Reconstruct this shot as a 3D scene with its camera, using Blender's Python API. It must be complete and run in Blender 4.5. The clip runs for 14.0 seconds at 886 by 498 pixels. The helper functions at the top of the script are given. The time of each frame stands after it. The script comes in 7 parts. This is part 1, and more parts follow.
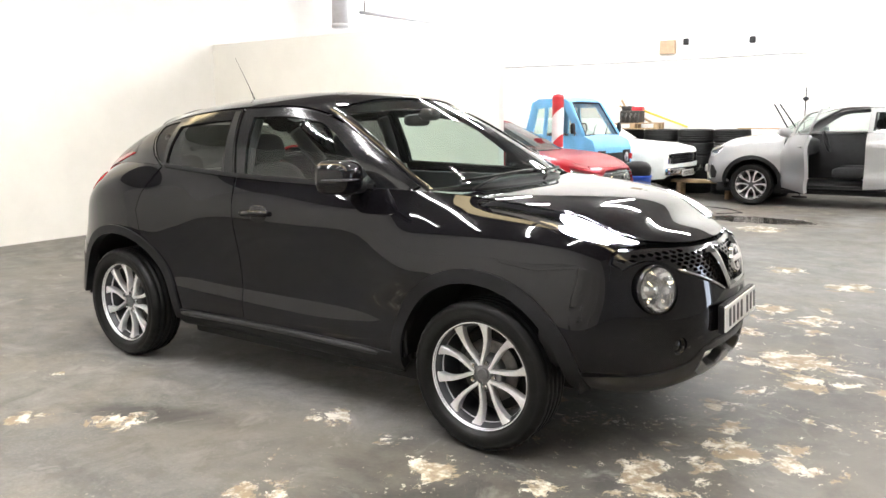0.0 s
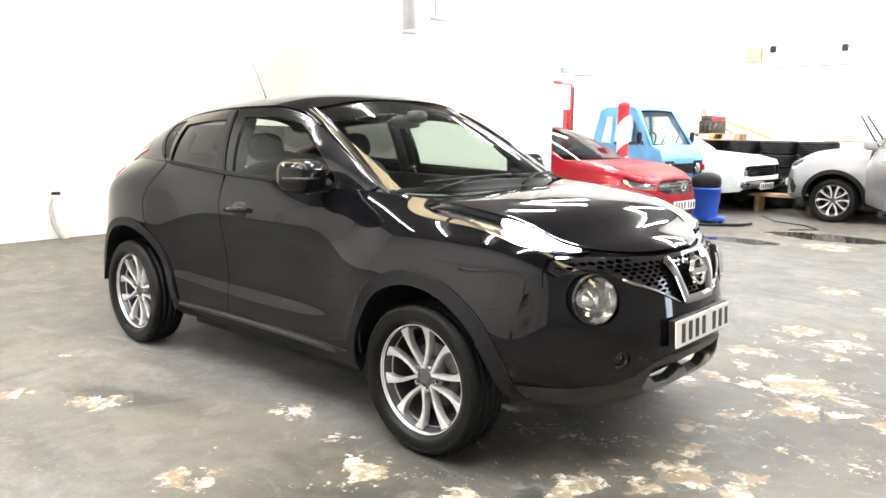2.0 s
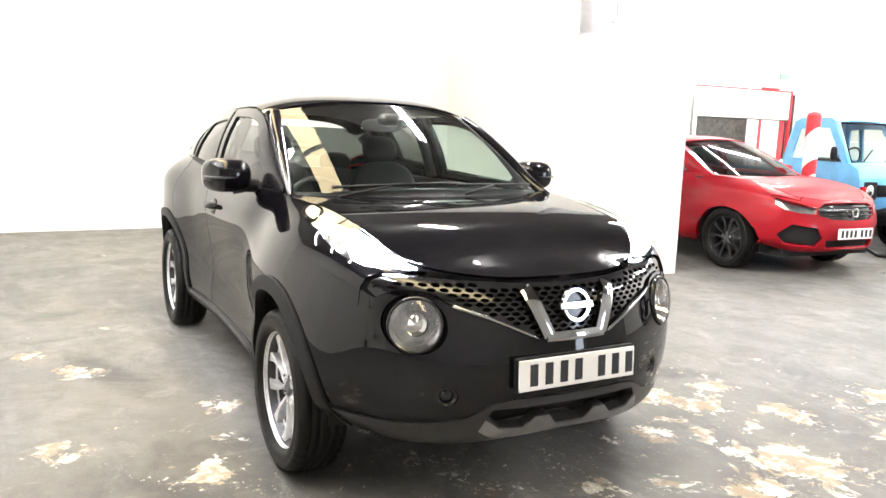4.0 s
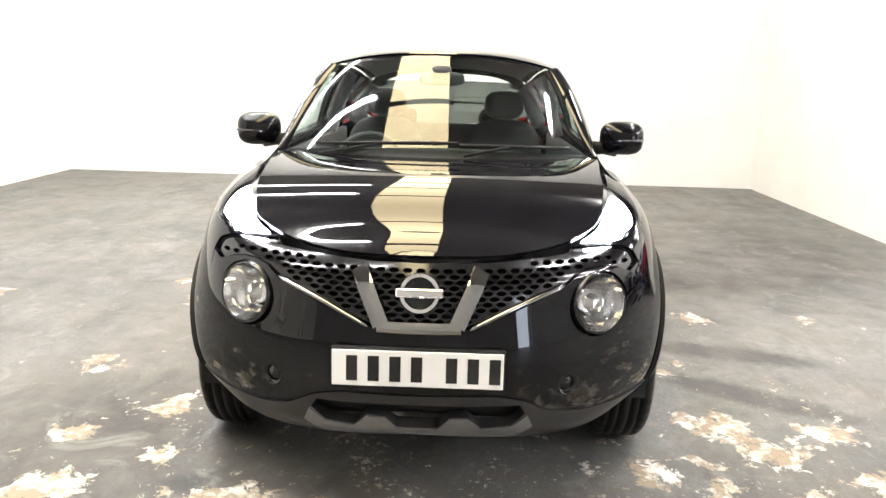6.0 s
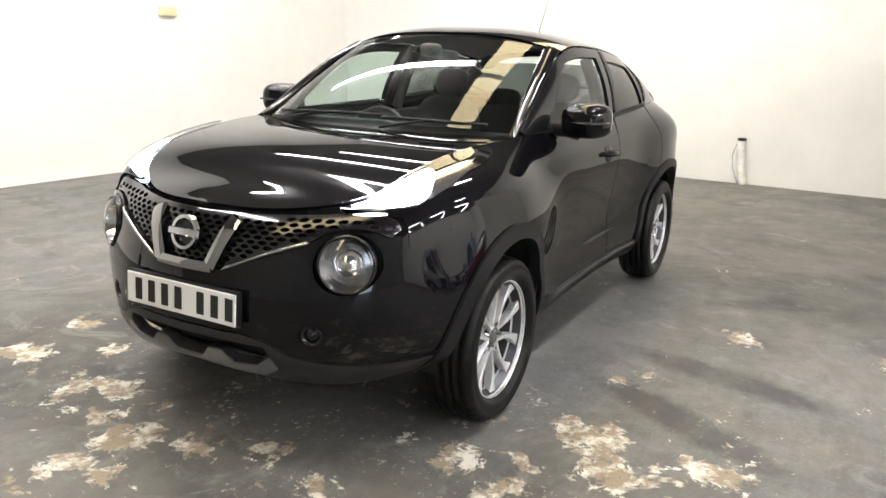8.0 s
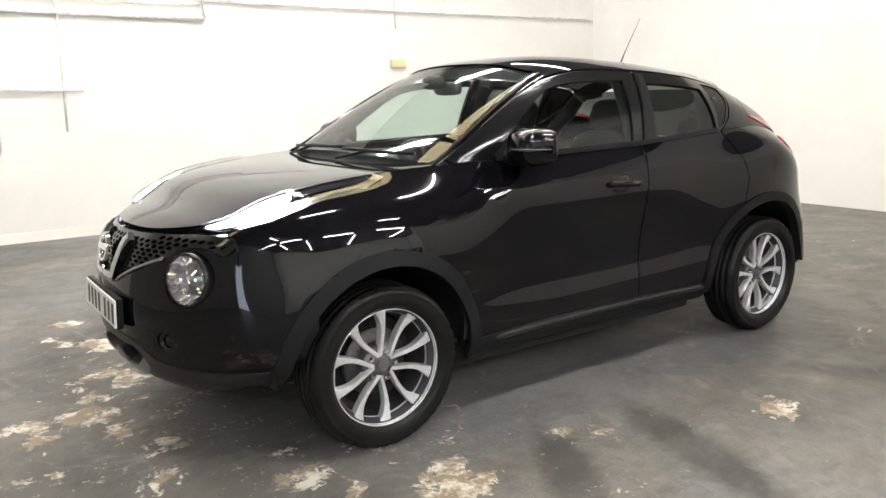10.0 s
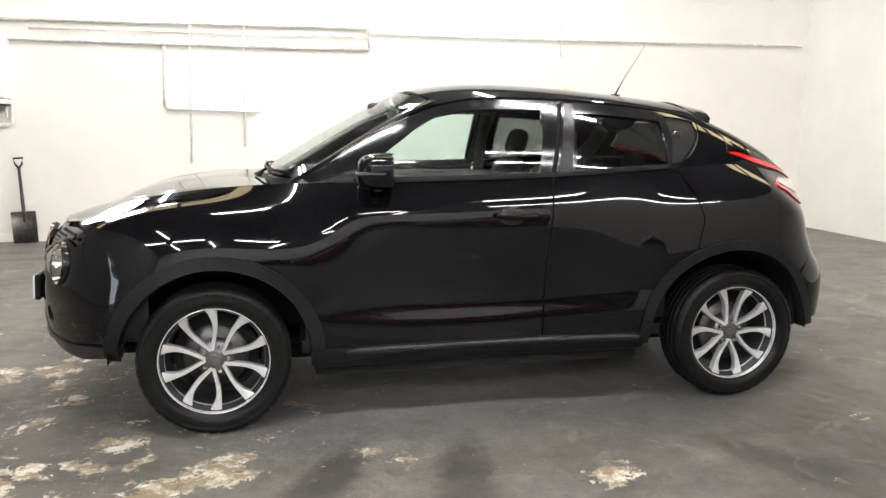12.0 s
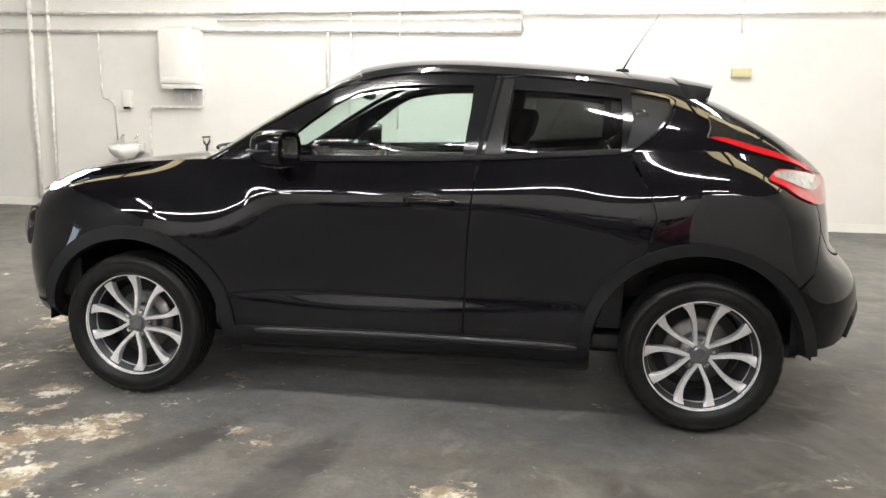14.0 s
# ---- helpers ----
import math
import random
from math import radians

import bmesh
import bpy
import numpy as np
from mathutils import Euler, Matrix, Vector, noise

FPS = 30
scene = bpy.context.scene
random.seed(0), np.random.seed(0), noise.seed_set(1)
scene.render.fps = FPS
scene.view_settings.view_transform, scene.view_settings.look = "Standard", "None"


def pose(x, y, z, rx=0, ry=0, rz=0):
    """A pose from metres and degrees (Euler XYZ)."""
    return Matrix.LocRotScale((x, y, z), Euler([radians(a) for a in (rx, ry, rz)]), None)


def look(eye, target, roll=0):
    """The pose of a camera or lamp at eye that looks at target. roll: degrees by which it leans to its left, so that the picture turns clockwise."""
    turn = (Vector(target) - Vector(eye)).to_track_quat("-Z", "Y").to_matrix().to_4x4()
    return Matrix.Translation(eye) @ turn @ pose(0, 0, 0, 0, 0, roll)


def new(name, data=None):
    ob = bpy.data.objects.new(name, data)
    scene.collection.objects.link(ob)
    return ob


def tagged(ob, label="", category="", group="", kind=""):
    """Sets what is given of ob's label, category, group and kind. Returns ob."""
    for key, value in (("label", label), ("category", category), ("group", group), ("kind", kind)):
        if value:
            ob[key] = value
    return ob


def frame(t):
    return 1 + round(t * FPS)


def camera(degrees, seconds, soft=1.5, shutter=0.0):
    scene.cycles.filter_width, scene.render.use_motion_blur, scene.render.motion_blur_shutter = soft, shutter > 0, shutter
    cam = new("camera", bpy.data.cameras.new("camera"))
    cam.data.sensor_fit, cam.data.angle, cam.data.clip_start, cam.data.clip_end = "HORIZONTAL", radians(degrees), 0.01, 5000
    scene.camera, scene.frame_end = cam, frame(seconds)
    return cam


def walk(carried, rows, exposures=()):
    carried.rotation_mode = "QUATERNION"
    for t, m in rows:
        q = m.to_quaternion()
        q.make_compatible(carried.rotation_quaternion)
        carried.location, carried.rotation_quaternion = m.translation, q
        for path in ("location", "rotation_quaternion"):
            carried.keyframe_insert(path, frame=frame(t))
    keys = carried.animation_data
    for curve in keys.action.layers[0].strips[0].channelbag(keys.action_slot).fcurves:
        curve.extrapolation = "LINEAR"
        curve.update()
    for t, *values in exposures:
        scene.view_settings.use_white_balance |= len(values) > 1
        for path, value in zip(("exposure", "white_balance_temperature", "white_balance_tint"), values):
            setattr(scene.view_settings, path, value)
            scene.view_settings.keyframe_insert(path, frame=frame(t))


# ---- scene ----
cam = camera(59.9, 14.0)
PATH = [
    (0, (2.959, -3.545, 1.431), (1.844, -1.919, 1.097), -0.5),
    (0.5, (2.952, -3.534, 1.442), (1.827, -1.919, 1.09), -0.7),
    (1, (2.954, -3.469, 1.433), (1.822, -1.856, 1.092), -0.8),
    (1.5, (3.232, -3.364, 1.423), (2.039, -1.794, 1.087), -0.2),
    (2, (3.469, -3.127, 1.404), (2.147, -1.659, 1.089), 0.5),
    (2.5, (3.681, -2.804, 1.406), (2.287, -1.406, 1.084), 3.2),
    (3, (3.99, -2.441, 1.422), (2.473, -1.191, 1.055), 3.2),
    (3.2, (4.063, -2.333, 1.423), (2.511, -1.121, 1.071), 3.0),
    (5.3, (4.404, -0.5, 1.427), (2.48, -0.155, 1.004), 0.0),
    (5.5, (4.385, -0.324, 1.434), (2.456, -0.061, 0.976), 0.0),
    (6, (4.337, 0.117, 1.453), (2.388, 0.073, 1.007), 1.5),
    (6.2, (4.335, 0.295, 1.466), (2.39, 0.166, 1.02), 1.2),
    (6.5, (4.328, 0.6, 1.449), (2.409, 0.318, 0.96), 1.0),
    (7, (4.29, 1.062, 1.445), (2.41, 0.539, 1.006), 0.7),
    (7.2, (4.243, 1.254, 1.449), (2.387, 0.669, 0.988), 1.6),
    (9.3, (3.261, 2.945, 1.382), (1.895, 1.535, 0.999), 0.7),
    (9.5, (3.127, 3.039, 1.381), (1.802, 1.59, 1.0), 0.8),
    (10, (2.769, 3.356, 1.39), (1.641, 1.751, 0.999), -1.1),
    (10.5, (2.39, 3.613, 1.367), (1.398, 1.913, 1.011), -0.0),
    (11, (1.942, 3.863, 1.362), (1.173, 2.046, 1.033), -1.2),
    (11.5, (1.517, 4.107, 1.371), (0.892, 2.236, 1.043), -0.6),
    (12, (1.026, 4.247, 1.369), (0.592, 2.321, 1.052), 0.5),
    (12.5, (0.51, 4.397, 1.367), (0.28, 2.44, 1.024), 0.7),
    (13, (0.073, 4.39, 1.351), (0.034, 2.418, 1.02), 2.5),
    (13.5, (-0.344, 4.283, 1.344), (-0.207, 2.313, 1.027), 1.4),
    (14, (-0.631, 4.073, 1.34), (-0.352, 2.125, 0.985), 0.8),
]
walk(cam, [(t, look(eye, target, roll)) for t, eye, target, roll in PATH],
     exposures=[(0.0, 0.46), (0.5, 0.54), (1.0, 0.80), (2.0, 0.86), (3.0, 0.90), (5.3, 1.05), (6.0, 0.98), (6.5, 0.63), (7.2, 0.40), (9.5, 0.13), (12.0, 0.12), (14.0, 0.08)])

# ---- world and light ----
world = bpy.data.worlds.new("world")
world.use_nodes = True
scene.world = world
sky = world.node_tree.nodes.new("ShaderNodeTexSky")
sky.sky_type = "NISHITA"
sky.sun_disc = False
sky.sun_elevation = radians(35)
world.node_tree.links.new(sky.outputs[0], world.node_tree.nodes["Background"].inputs[0])
world.node_tree.nodes["Background"].inputs[1].default_value = 0.08

TUBE = 150.0        # radiance of the fluorescent tubes
SKYLIGHT = 6.5     # radiance of the roof light
HEADLIGHT = 60.0

REAR, PIPES, PART, CEIL = -6.33, -5.41, 4.1, 4.6   # planes of the rear wall, pipe wall, partition, ceiling
PARTTOP = 2.52
DOORWAY = (3.95, 5.05, 2.1)   # sides and head of the doorway in the wall ahead
DAYLIGHT = 7.0      # radiance of the sky outside the doorway
ROOFLIGHT = (-0.78, 0.0)   # edges of the roof light strip across the room
FRONT, FAR = 7.3, 12.0                               # planes of the wall ahead and of the far room's wall


# ---- materials ----
def mat(name, base=(0.5, 0.5, 0.5), rough=0.5, metal=0.0, coat=0.0, vary=0.0, scale=6.0, bump=0.0, bscale=80.0, spec=0.5, second=None, rvary=0.0):
    m = bpy.data.materials.new(name)
    m.use_nodes = True
    nt = m.node_tree
    b = nt.nodes["Principled BSDF"]
    b.inputs["Base Color"].default_value = (*base, 1)
    b.inputs["Roughness"].default_value = rough
    b.inputs["Metallic"].default_value = metal
    b.inputs["Coat Weight"].default_value = coat
    b.inputs["Coat Roughness"].default_value = 0.02
    b.inputs["Specular IOR Level"].default_value = spec
    if vary or second or rvary:
        co = nt.nodes.new("ShaderNodeTexCoord")
        n = nt.nodes.new("ShaderNodeTexNoise")
        n.inputs["Scale"].default_value = scale
        n.inputs["Detail"].default_value = 8
        n.inputs["Roughness"].default_value = 0.65
        nt.links.new(co.outputs["Object"], n.inputs["Vector"])
        mix = nt.nodes.new("ShaderNodeMix")
        mix.data_type = "RGBA"
        lo = second if second else tuple(c * (1 - vary) for c in base)
        hi = base if second else tuple(min(1, c * (1 + vary)) for c in base)
        mix.inputs["A"].default_value = (*lo, 1)
        mix.inputs["B"].default_value = (*hi, 1)
        ramp = nt.nodes.new("ShaderNodeMapRange")
        ramp.inputs["From Min"].default_value = 0.35
        ramp.inputs["From Max"].default_value = 0.65
        nt.links.new(n.outputs["Fac"], ramp.inputs["Value"])
        nt.links.new(ramp.outputs[0], mix.inputs["Factor"])
        nt.links.new(mix.outputs["Result"], b.inputs["Base Color"])
        if rvary:
            r2 = nt.nodes.new("ShaderNodeMapRange")
            r2.inputs["To Min"].default_value = max(0.0, rough - rvary)
            r2.inputs["To Max"].default_value = min(1.0, rough + rvary)
            nt.links.new(ramp.outputs[0], r2.inputs["Value"])
            nt.links.new(r2.outputs[0], b.inputs["Roughness"])
    if bump:
        co = nt.nodes.new("ShaderNodeTexCoord")
        n = nt.nodes.new("ShaderNodeTexNoise")
        n.inputs["Scale"].default_value = bscale
        n.inputs["Detail"].default_value = 5
        nt.links.new(co.outputs["Object"], n.inputs["Vector"])
        bp = nt.nodes.new("ShaderNodeBump")
        bp.inputs["Strength"].default_value = bump
        bp.inputs["Distance"].default_value = 0.01
        nt.links.new(n.outputs["Fac"], bp.inputs["Height"])
        nt.links.new(bp.outputs[0], b.inputs["Normal"])
    return m


def glow(name, colour, strength):
    m = mat(name, colour, 0.4)
    b = m.node_tree.nodes["Principled BSDF"]
    b.inputs["Emission Color"].default_value = (*colour, 1)
    b.inputs["Emission Strength"].default_value = strength
    return m


def glass(name, tint, rough=0.0):
    m = bpy.data.materials.new(name)
    m.use_nodes = True
    nt = m.node_tree
    nt.nodes.remove(nt.nodes["Principled BSDF"])
    out = nt.nodes["Material Output"]
    tr = nt.nodes.new("ShaderNodeBsdfTransparent")
    tr.inputs[0].default_value = (*tint, 1)
    gl = nt.nodes.new("ShaderNodeBsdfGlossy")
    gl.inputs["Roughness"].default_value = rough
    lw = nt.nodes.new("ShaderNodeLayerWeight")
    lw.inputs["Blend"].default_value = 0.5
    pw = nt.nodes.new("ShaderNodeMath")
    pw.operation = "POWER"
    pw.inputs[1].default_value = 5.0
    nt.links.new(lw.outputs["Facing"], pw.inputs[0])
    fr = nt.nodes.new("ShaderNodeMath")
    fr.operation = "MULTIPLY_ADD"
    fr.inputs[1].default_value, fr.inputs[2].default_value = 0.92, 0.07
    nt.links.new(pw.outputs[0], fr.inputs[0])
    mx = nt.nodes.new("ShaderNodeMixShader")
    nt.links.new(fr.outputs[0], mx.inputs[0])
    nt.links.new(tr.outputs[0], mx.inputs[1])
    nt.links.new(gl.outputs[0], mx.inputs[2])
    nt.links.new(mx.outputs[0], out.inputs[0])
    return m


PAINT = mat("black_paint", (0.0036, 0.0034, 0.0046), 0.5, 0.0, 1.0, spec=0.0)
PAINT.node_tree.nodes["Principled BSDF"].inputs["Coat IOR"].default_value = 1.40
PLASTIC = mat("black_plastic", (0.010, 0.010, 0.011), 0.46, vary=0.15, scale=30, bump=0.08, bscale=600, spec=0.14)
GLOSSBLACK = mat("gloss_black_trim", (0.008, 0.008, 0.009), 0.12)
SATIN = mat("satin_black_frame", (0.007, 0.007, 0.0075), 0.3, spec=0.3)
LIPM = mat("satin_grey_plastic", (0.016, 0.016, 0.018), 0.36, vary=0.1, scale=30, bump=0.05, bscale=600)
RUBBER = mat("tyre_rubber", (0.007, 0.007, 0.007), 0.42, vary=0.3, scale=14, bump=0.1, bscale=250, spec=0.17)
DARK = mat("underbody_dark", (0.008, 0.008, 0.008), 0.9)
# chrome darkened to stand in for the dark surroundings it mirrors
DIMCHROME = mat("dimmed_chrome", (0.42, 0.415, 0.41), 0.04, 1.0)
CHROME = mat("chrome", (0.82, 0.82, 0.83), 0.07, 1.0)
HUBGREY = mat("hub_grey", (0.14, 0.14, 0.145), 0.32, 0.6)
ALLOY = mat("machined_alloy", (0.83, 0.83, 0.84), 0.34, 0.7, vary=0.08, scale=40)
GUNMETAL = mat("gunmetal_pockets", (0.05, 0.05, 0.055), 0.4, 0.6)
STEEL = mat("brake_steel", (0.11, 0.105, 0.10), 0.45, 0.9, vary=0.3, scale=20)
CLEAR = glass("clear_glass", (0.78, 0.88, 0.84))
# dark tint stands in for the unlit cabins behind the glass
SHADEGLASS = glass("shade_tinted_car_glass", (0.26, 0.29, 0.29))
PRIVACY = glass("tinted_glass", (0.17, 0.18, 0.175))
LENS = glass("lamp_lens", (0.95, 0.95, 0.95))
GREYWALL = mat("grey_wall_paint", (0.20, 0.20, 0.195), 0.65, vary=0.1, scale=1.3, bump=0.12, bscale=30)
WHITEPAINT = mat("white_wall_paint", (0.74, 0.727, 0.695), 0.6, vary=0.04, scale=1.3, bump=0.12, bscale=30)
CEILM = mat("grey_roof_lining", (0.17, 0.165, 0.16), 0.8, vary=0.1, scale=2)
PLATEW = mat("white_plate", (0.8, 0.8, 0.8), 0.35)
INK = mat("black_ink", (0.01, 0.01, 0.01), 0.4)
CABIN = mat("charcoal_cabin_trim", (0.02, 0.02, 0.022), 0.6, vary=0.2, scale=12)
CLOTH = mat("dark_seat_cloth", (0.014, 0.014, 0.015), 0.85, vary=0.25, scale=50, bump=0.2, bscale=300)
REDLENS = mat("red_lamp_lens", (0.45, 0.01, 0.015), 0.12, coat=1.0)
CLEARLAMP = mat("clear_lamp_band", (0.62, 0.60, 0.60), 0.16, 0.55, coat=1.0, vary=0.25, scale=40)
SKIDM = mat("satin_skid_plate", (0.20, 0.20, 0.21), 0.3, 0.6, vary=0.08, scale=20)
SILVERPL = mat("satin_silver_plastic", (0.45, 0.45, 0.46), 0.4, 0.5)
LIT = glow("lit_running_lamp", (0.84, 0.88, 1.0), HEADLIGHT)
REFLECTOR = mat("lamp_reflector", (0.75, 0.75, 0.76), 0.12, 1.0, vary=0.1, scale=25)
TUBEM = glow("fluorescent_tube", (1.0, 0.985, 0.975), TUBE)
# the same tube dimmed, to darken the floor at the rear
DIMTUBE = glow("dim_fluorescent_tube", (1.0, 0.985, 0.975), 0.45 * TUBE)
# the same tube boosted, to brighten the floor on the car's left
BRIGHTTUBE = glow("bright_fluorescent_tube", (1.0, 0.985, 0.975), 2.3 * TUBE)
DAYM = glow("daylight_sky", (0.78, 0.86, 1.0), DAYLIGHT)
SKYM = glow("roof_light_sheet", (1.0, 0.82, 0.50), SKYLIGHT)


# ---- mesh helpers ----
def part(name, bm, material, parent=None, label="", smooth=True, auto=False):
    me = bpy.data.meshes.new(name)
    bm.normal_update()
    bm.to_mesh(me)
    bm.free()
    if smooth:
        me.polygons.foreach_set("use_smooth", [True] * len(me.polygons))
    if auto:
        me.set_sharp_from_angle(angle=radians(35))
    me.materials.append(material)
    ob = new(name, me)
    if parent is not None:
        ob.parent = parent
    if label:
        ob["label"] = label
    return ob


def empty(name, m=Matrix()):
    ob = new(name)
    ob.matrix_basis = m
    ob.empty_display_size = 0.2
    return ob


def box(bm, x0, x1, y0, y1, z0, z1, bevel=0.0, m=None, seg=1):
    r = bmesh.ops.create_cube(bm, size=1)
    vs = r["verts"]
    for v in vs:
        v.co = Vector((x0 + (x1 - x0) * (v.co.x + 0.5), y0 + (y1 - y0) * (v.co.y + 0.5), z0 + (z1 - z0) * (v.co.z + 0.5)))
    if bevel:
        es = list({e for v in vs for e in v.link_edges})
        r = bmesh.ops.bevel(bm, geom=es, offset=bevel, segments=seg, affect="EDGES", profile=0.5)
        vs = list({v for v in vs if v.is_valid} | set(r["verts"]))
    if m is not None:
        bmesh.ops.transform(bm, matrix=m, verts=vs)
    return bm


def cube_part(name, dims, material, parent=None, bevel=0.004, m=None, label="", seg=2):
    bm = bmesh.new()
    box(bm, *dims, bevel=bevel, m=m, seg=seg)
    return part(name, bm, material, parent, label, smooth=True, auto=True)


def lathe(bm, profile, n=48, m=None, axis="y"):
    """Turns a profile of (radius, along) round the axis."""
    rows = []
    for r, a in profile:
        row = []
        for i in range(n):
            c, s = math.cos(2 * math.pi * i / n), math.sin(2 * math.pi * i / n)
            co = (r * c, a, r * s) if axis == "y" else (r * c, r * s, a) if axis == "z" else (a, r * c, r * s)
            co = Vector(co)
            row.append(bm.verts.new(m @ co if m is not None else co))
        rows.append(row)
    for p, q in zip(rows, rows[1:]):
        for i in range(n):
            j = (i + 1) % n
            bm.faces.new((p[i], q[i], q[j], p[j]))
    return rows


def tube(bm, pts, radius, n=8, caps=True):
    """A round bar along points."""
    pts = [Vector(p) for p in pts]
    rows = []
    for i, p in enumerate(pts):
        d = (pts[min(i + 1, len(pts) - 1)] - pts[max(i - 1, 0)]).normalized()
        side = d.cross(Vector((0, 0, 1)))
        if side.length < 0.05:
            side = d.cross(Vector((1, 0, 0)))
        side.normalize()
        up = side.cross(d)
        r = radius[i] if isinstance(radius, (list, tuple)) else radius
        rows.append([bm.verts.new(p + r * (math.cos(2 * math.pi * k / n) * side + math.sin(2 * math.pi * k / n) * up)) for k in range(n)])
    for a, b in zip(rows, rows[1:]):
        for k in range(n):
            bm.faces.new((a[k], a[(k + 1) % n], b[(k + 1) % n], b[k]))
    if caps:
        bm.faces.new(rows[0][::-1])
        bm.faces.new(rows[-1])
    return bm


def spl(keys):
    """A smooth curve through (where, value) keys; flat beyond the ends."""
    xs = np.array([k[0] for k in keys], float)
    ys = np.array([k[1] for k in keys], float)
    h = np.diff(xs)
    d = np.diff(ys) / h
    m = np.zeros(len(xs))
    if len(xs) > 2:
        m[1:-1] = (d[:-1] * h[1:] + d[1:] * h[:-1]) / (h[1:] + h[:-1])
    m[0], m[-1] = d[0], d[-1]

    def f(x):
        x = np.clip(np.asarray(x, float), xs[0], xs[-1])
        i = np.clip(np.searchsorted(xs, x, side="right") - 1, 0, len(h) - 1)
        u = (x - xs[i]) / h[i]
        return ((2 * u**3 - 3 * u**2 + 1) * ys[i] + (u**3 - 2 * u**2 + u) * h[i] * m[i]
                + (-2 * u**3 + 3 * u**2) * ys[i + 1] + (u**3 - u**2) * h[i] * m[i + 1])
    return f


def spln(keys):
    """The same for keys of (where, value, value, ...)."""
    fs = [spl([(k[0], k[n]) for k in keys]) for n in range(1, len(keys[0]))]
    return lambda x: [f(x) for f in fs]


def soft(keys, width, lo=0.0, hi=14.0, odd=False):
    """The curve through the keys, evened out over a width, mirrored at both ends."""
    f, h = spl(keys), 0.05
    g = np.arange(lo - 1.0, hi + 1.0 + h / 2, h)
    m = np.where(g < lo, 2 * lo - g, np.where(g > hi, 2 * hi - g, g))
    y = f(m) * np.where((g < lo) | (g > hi), -1.0 if odd else 1.0, 1.0)
    k = np.exp(-0.5 * (np.arange(-16, 17) * h / width) ** 2)
    y = np.convolve(np.pad(y, 16, mode="edge"), k / k.sum(), mode="valid")
    return spl(list(zip(g.tolist(), y.tolist())))


def rounded(pts, n=6, closed=True):
    """A closed smooth outline through points."""
    pts = [np.array(p, float) for p in pts]
    out, k = [], len(pts)
    for i in range(k):
        p0, p1, p2, p3 = pts[i - 1], pts[i], pts[(i + 1) % k], pts[(i + 2) % k]
        for j in range(n):
            u = j / n
            out.append(0.5 * (2 * p1 + (p2 - p0) * u + (2 * p0 - 5 * p1 + 4 * p2 - p3) * u**2 + (3 * p1 - p0 - 3 * p2 + p3) * u**3))
    return [tuple(p) for p in out]


def inside(px, py, poly):
    poly = np.asarray(poly)
    x0, y0 = poly[:, 0], poly[:, 1]
    x1, y1 = np.roll(x0, -1), np.roll(y0, -1)
    cond = (y0[None] > py[:, None]) != (y1[None] > py[:, None])
    dy = np.where(np.abs(y1 - y0) < 1e-12, 1e-12, y1 - y0)
    cross = (x1 - x0)[None] * (py[:, None] - y0[None]) / dy[None] + x0[None]
    return (np.sum(cond & (px[:, None] < cross), axis=1) % 2) == 1


def fine(poly, step, wa, wb):
    """Subdivides a closed outline; wa, wb: metres per unit of its two coordinates."""
    out = []
    for p, q in zip(poly, poly[1:] + poly[:1]):
        d = math.hypot((q[0] - p[0]) * wa, (q[1] - p[1]) * wb)
        n = max(1, int(math.ceil(d / step)))
        out += [(p[0] + (q[0] - p[0]) * i / n, p[1] + (q[1] - p[1]) * i / n) for i in range(n)]
    return out


from mathutils.geometry import delaunay_2d_cdt


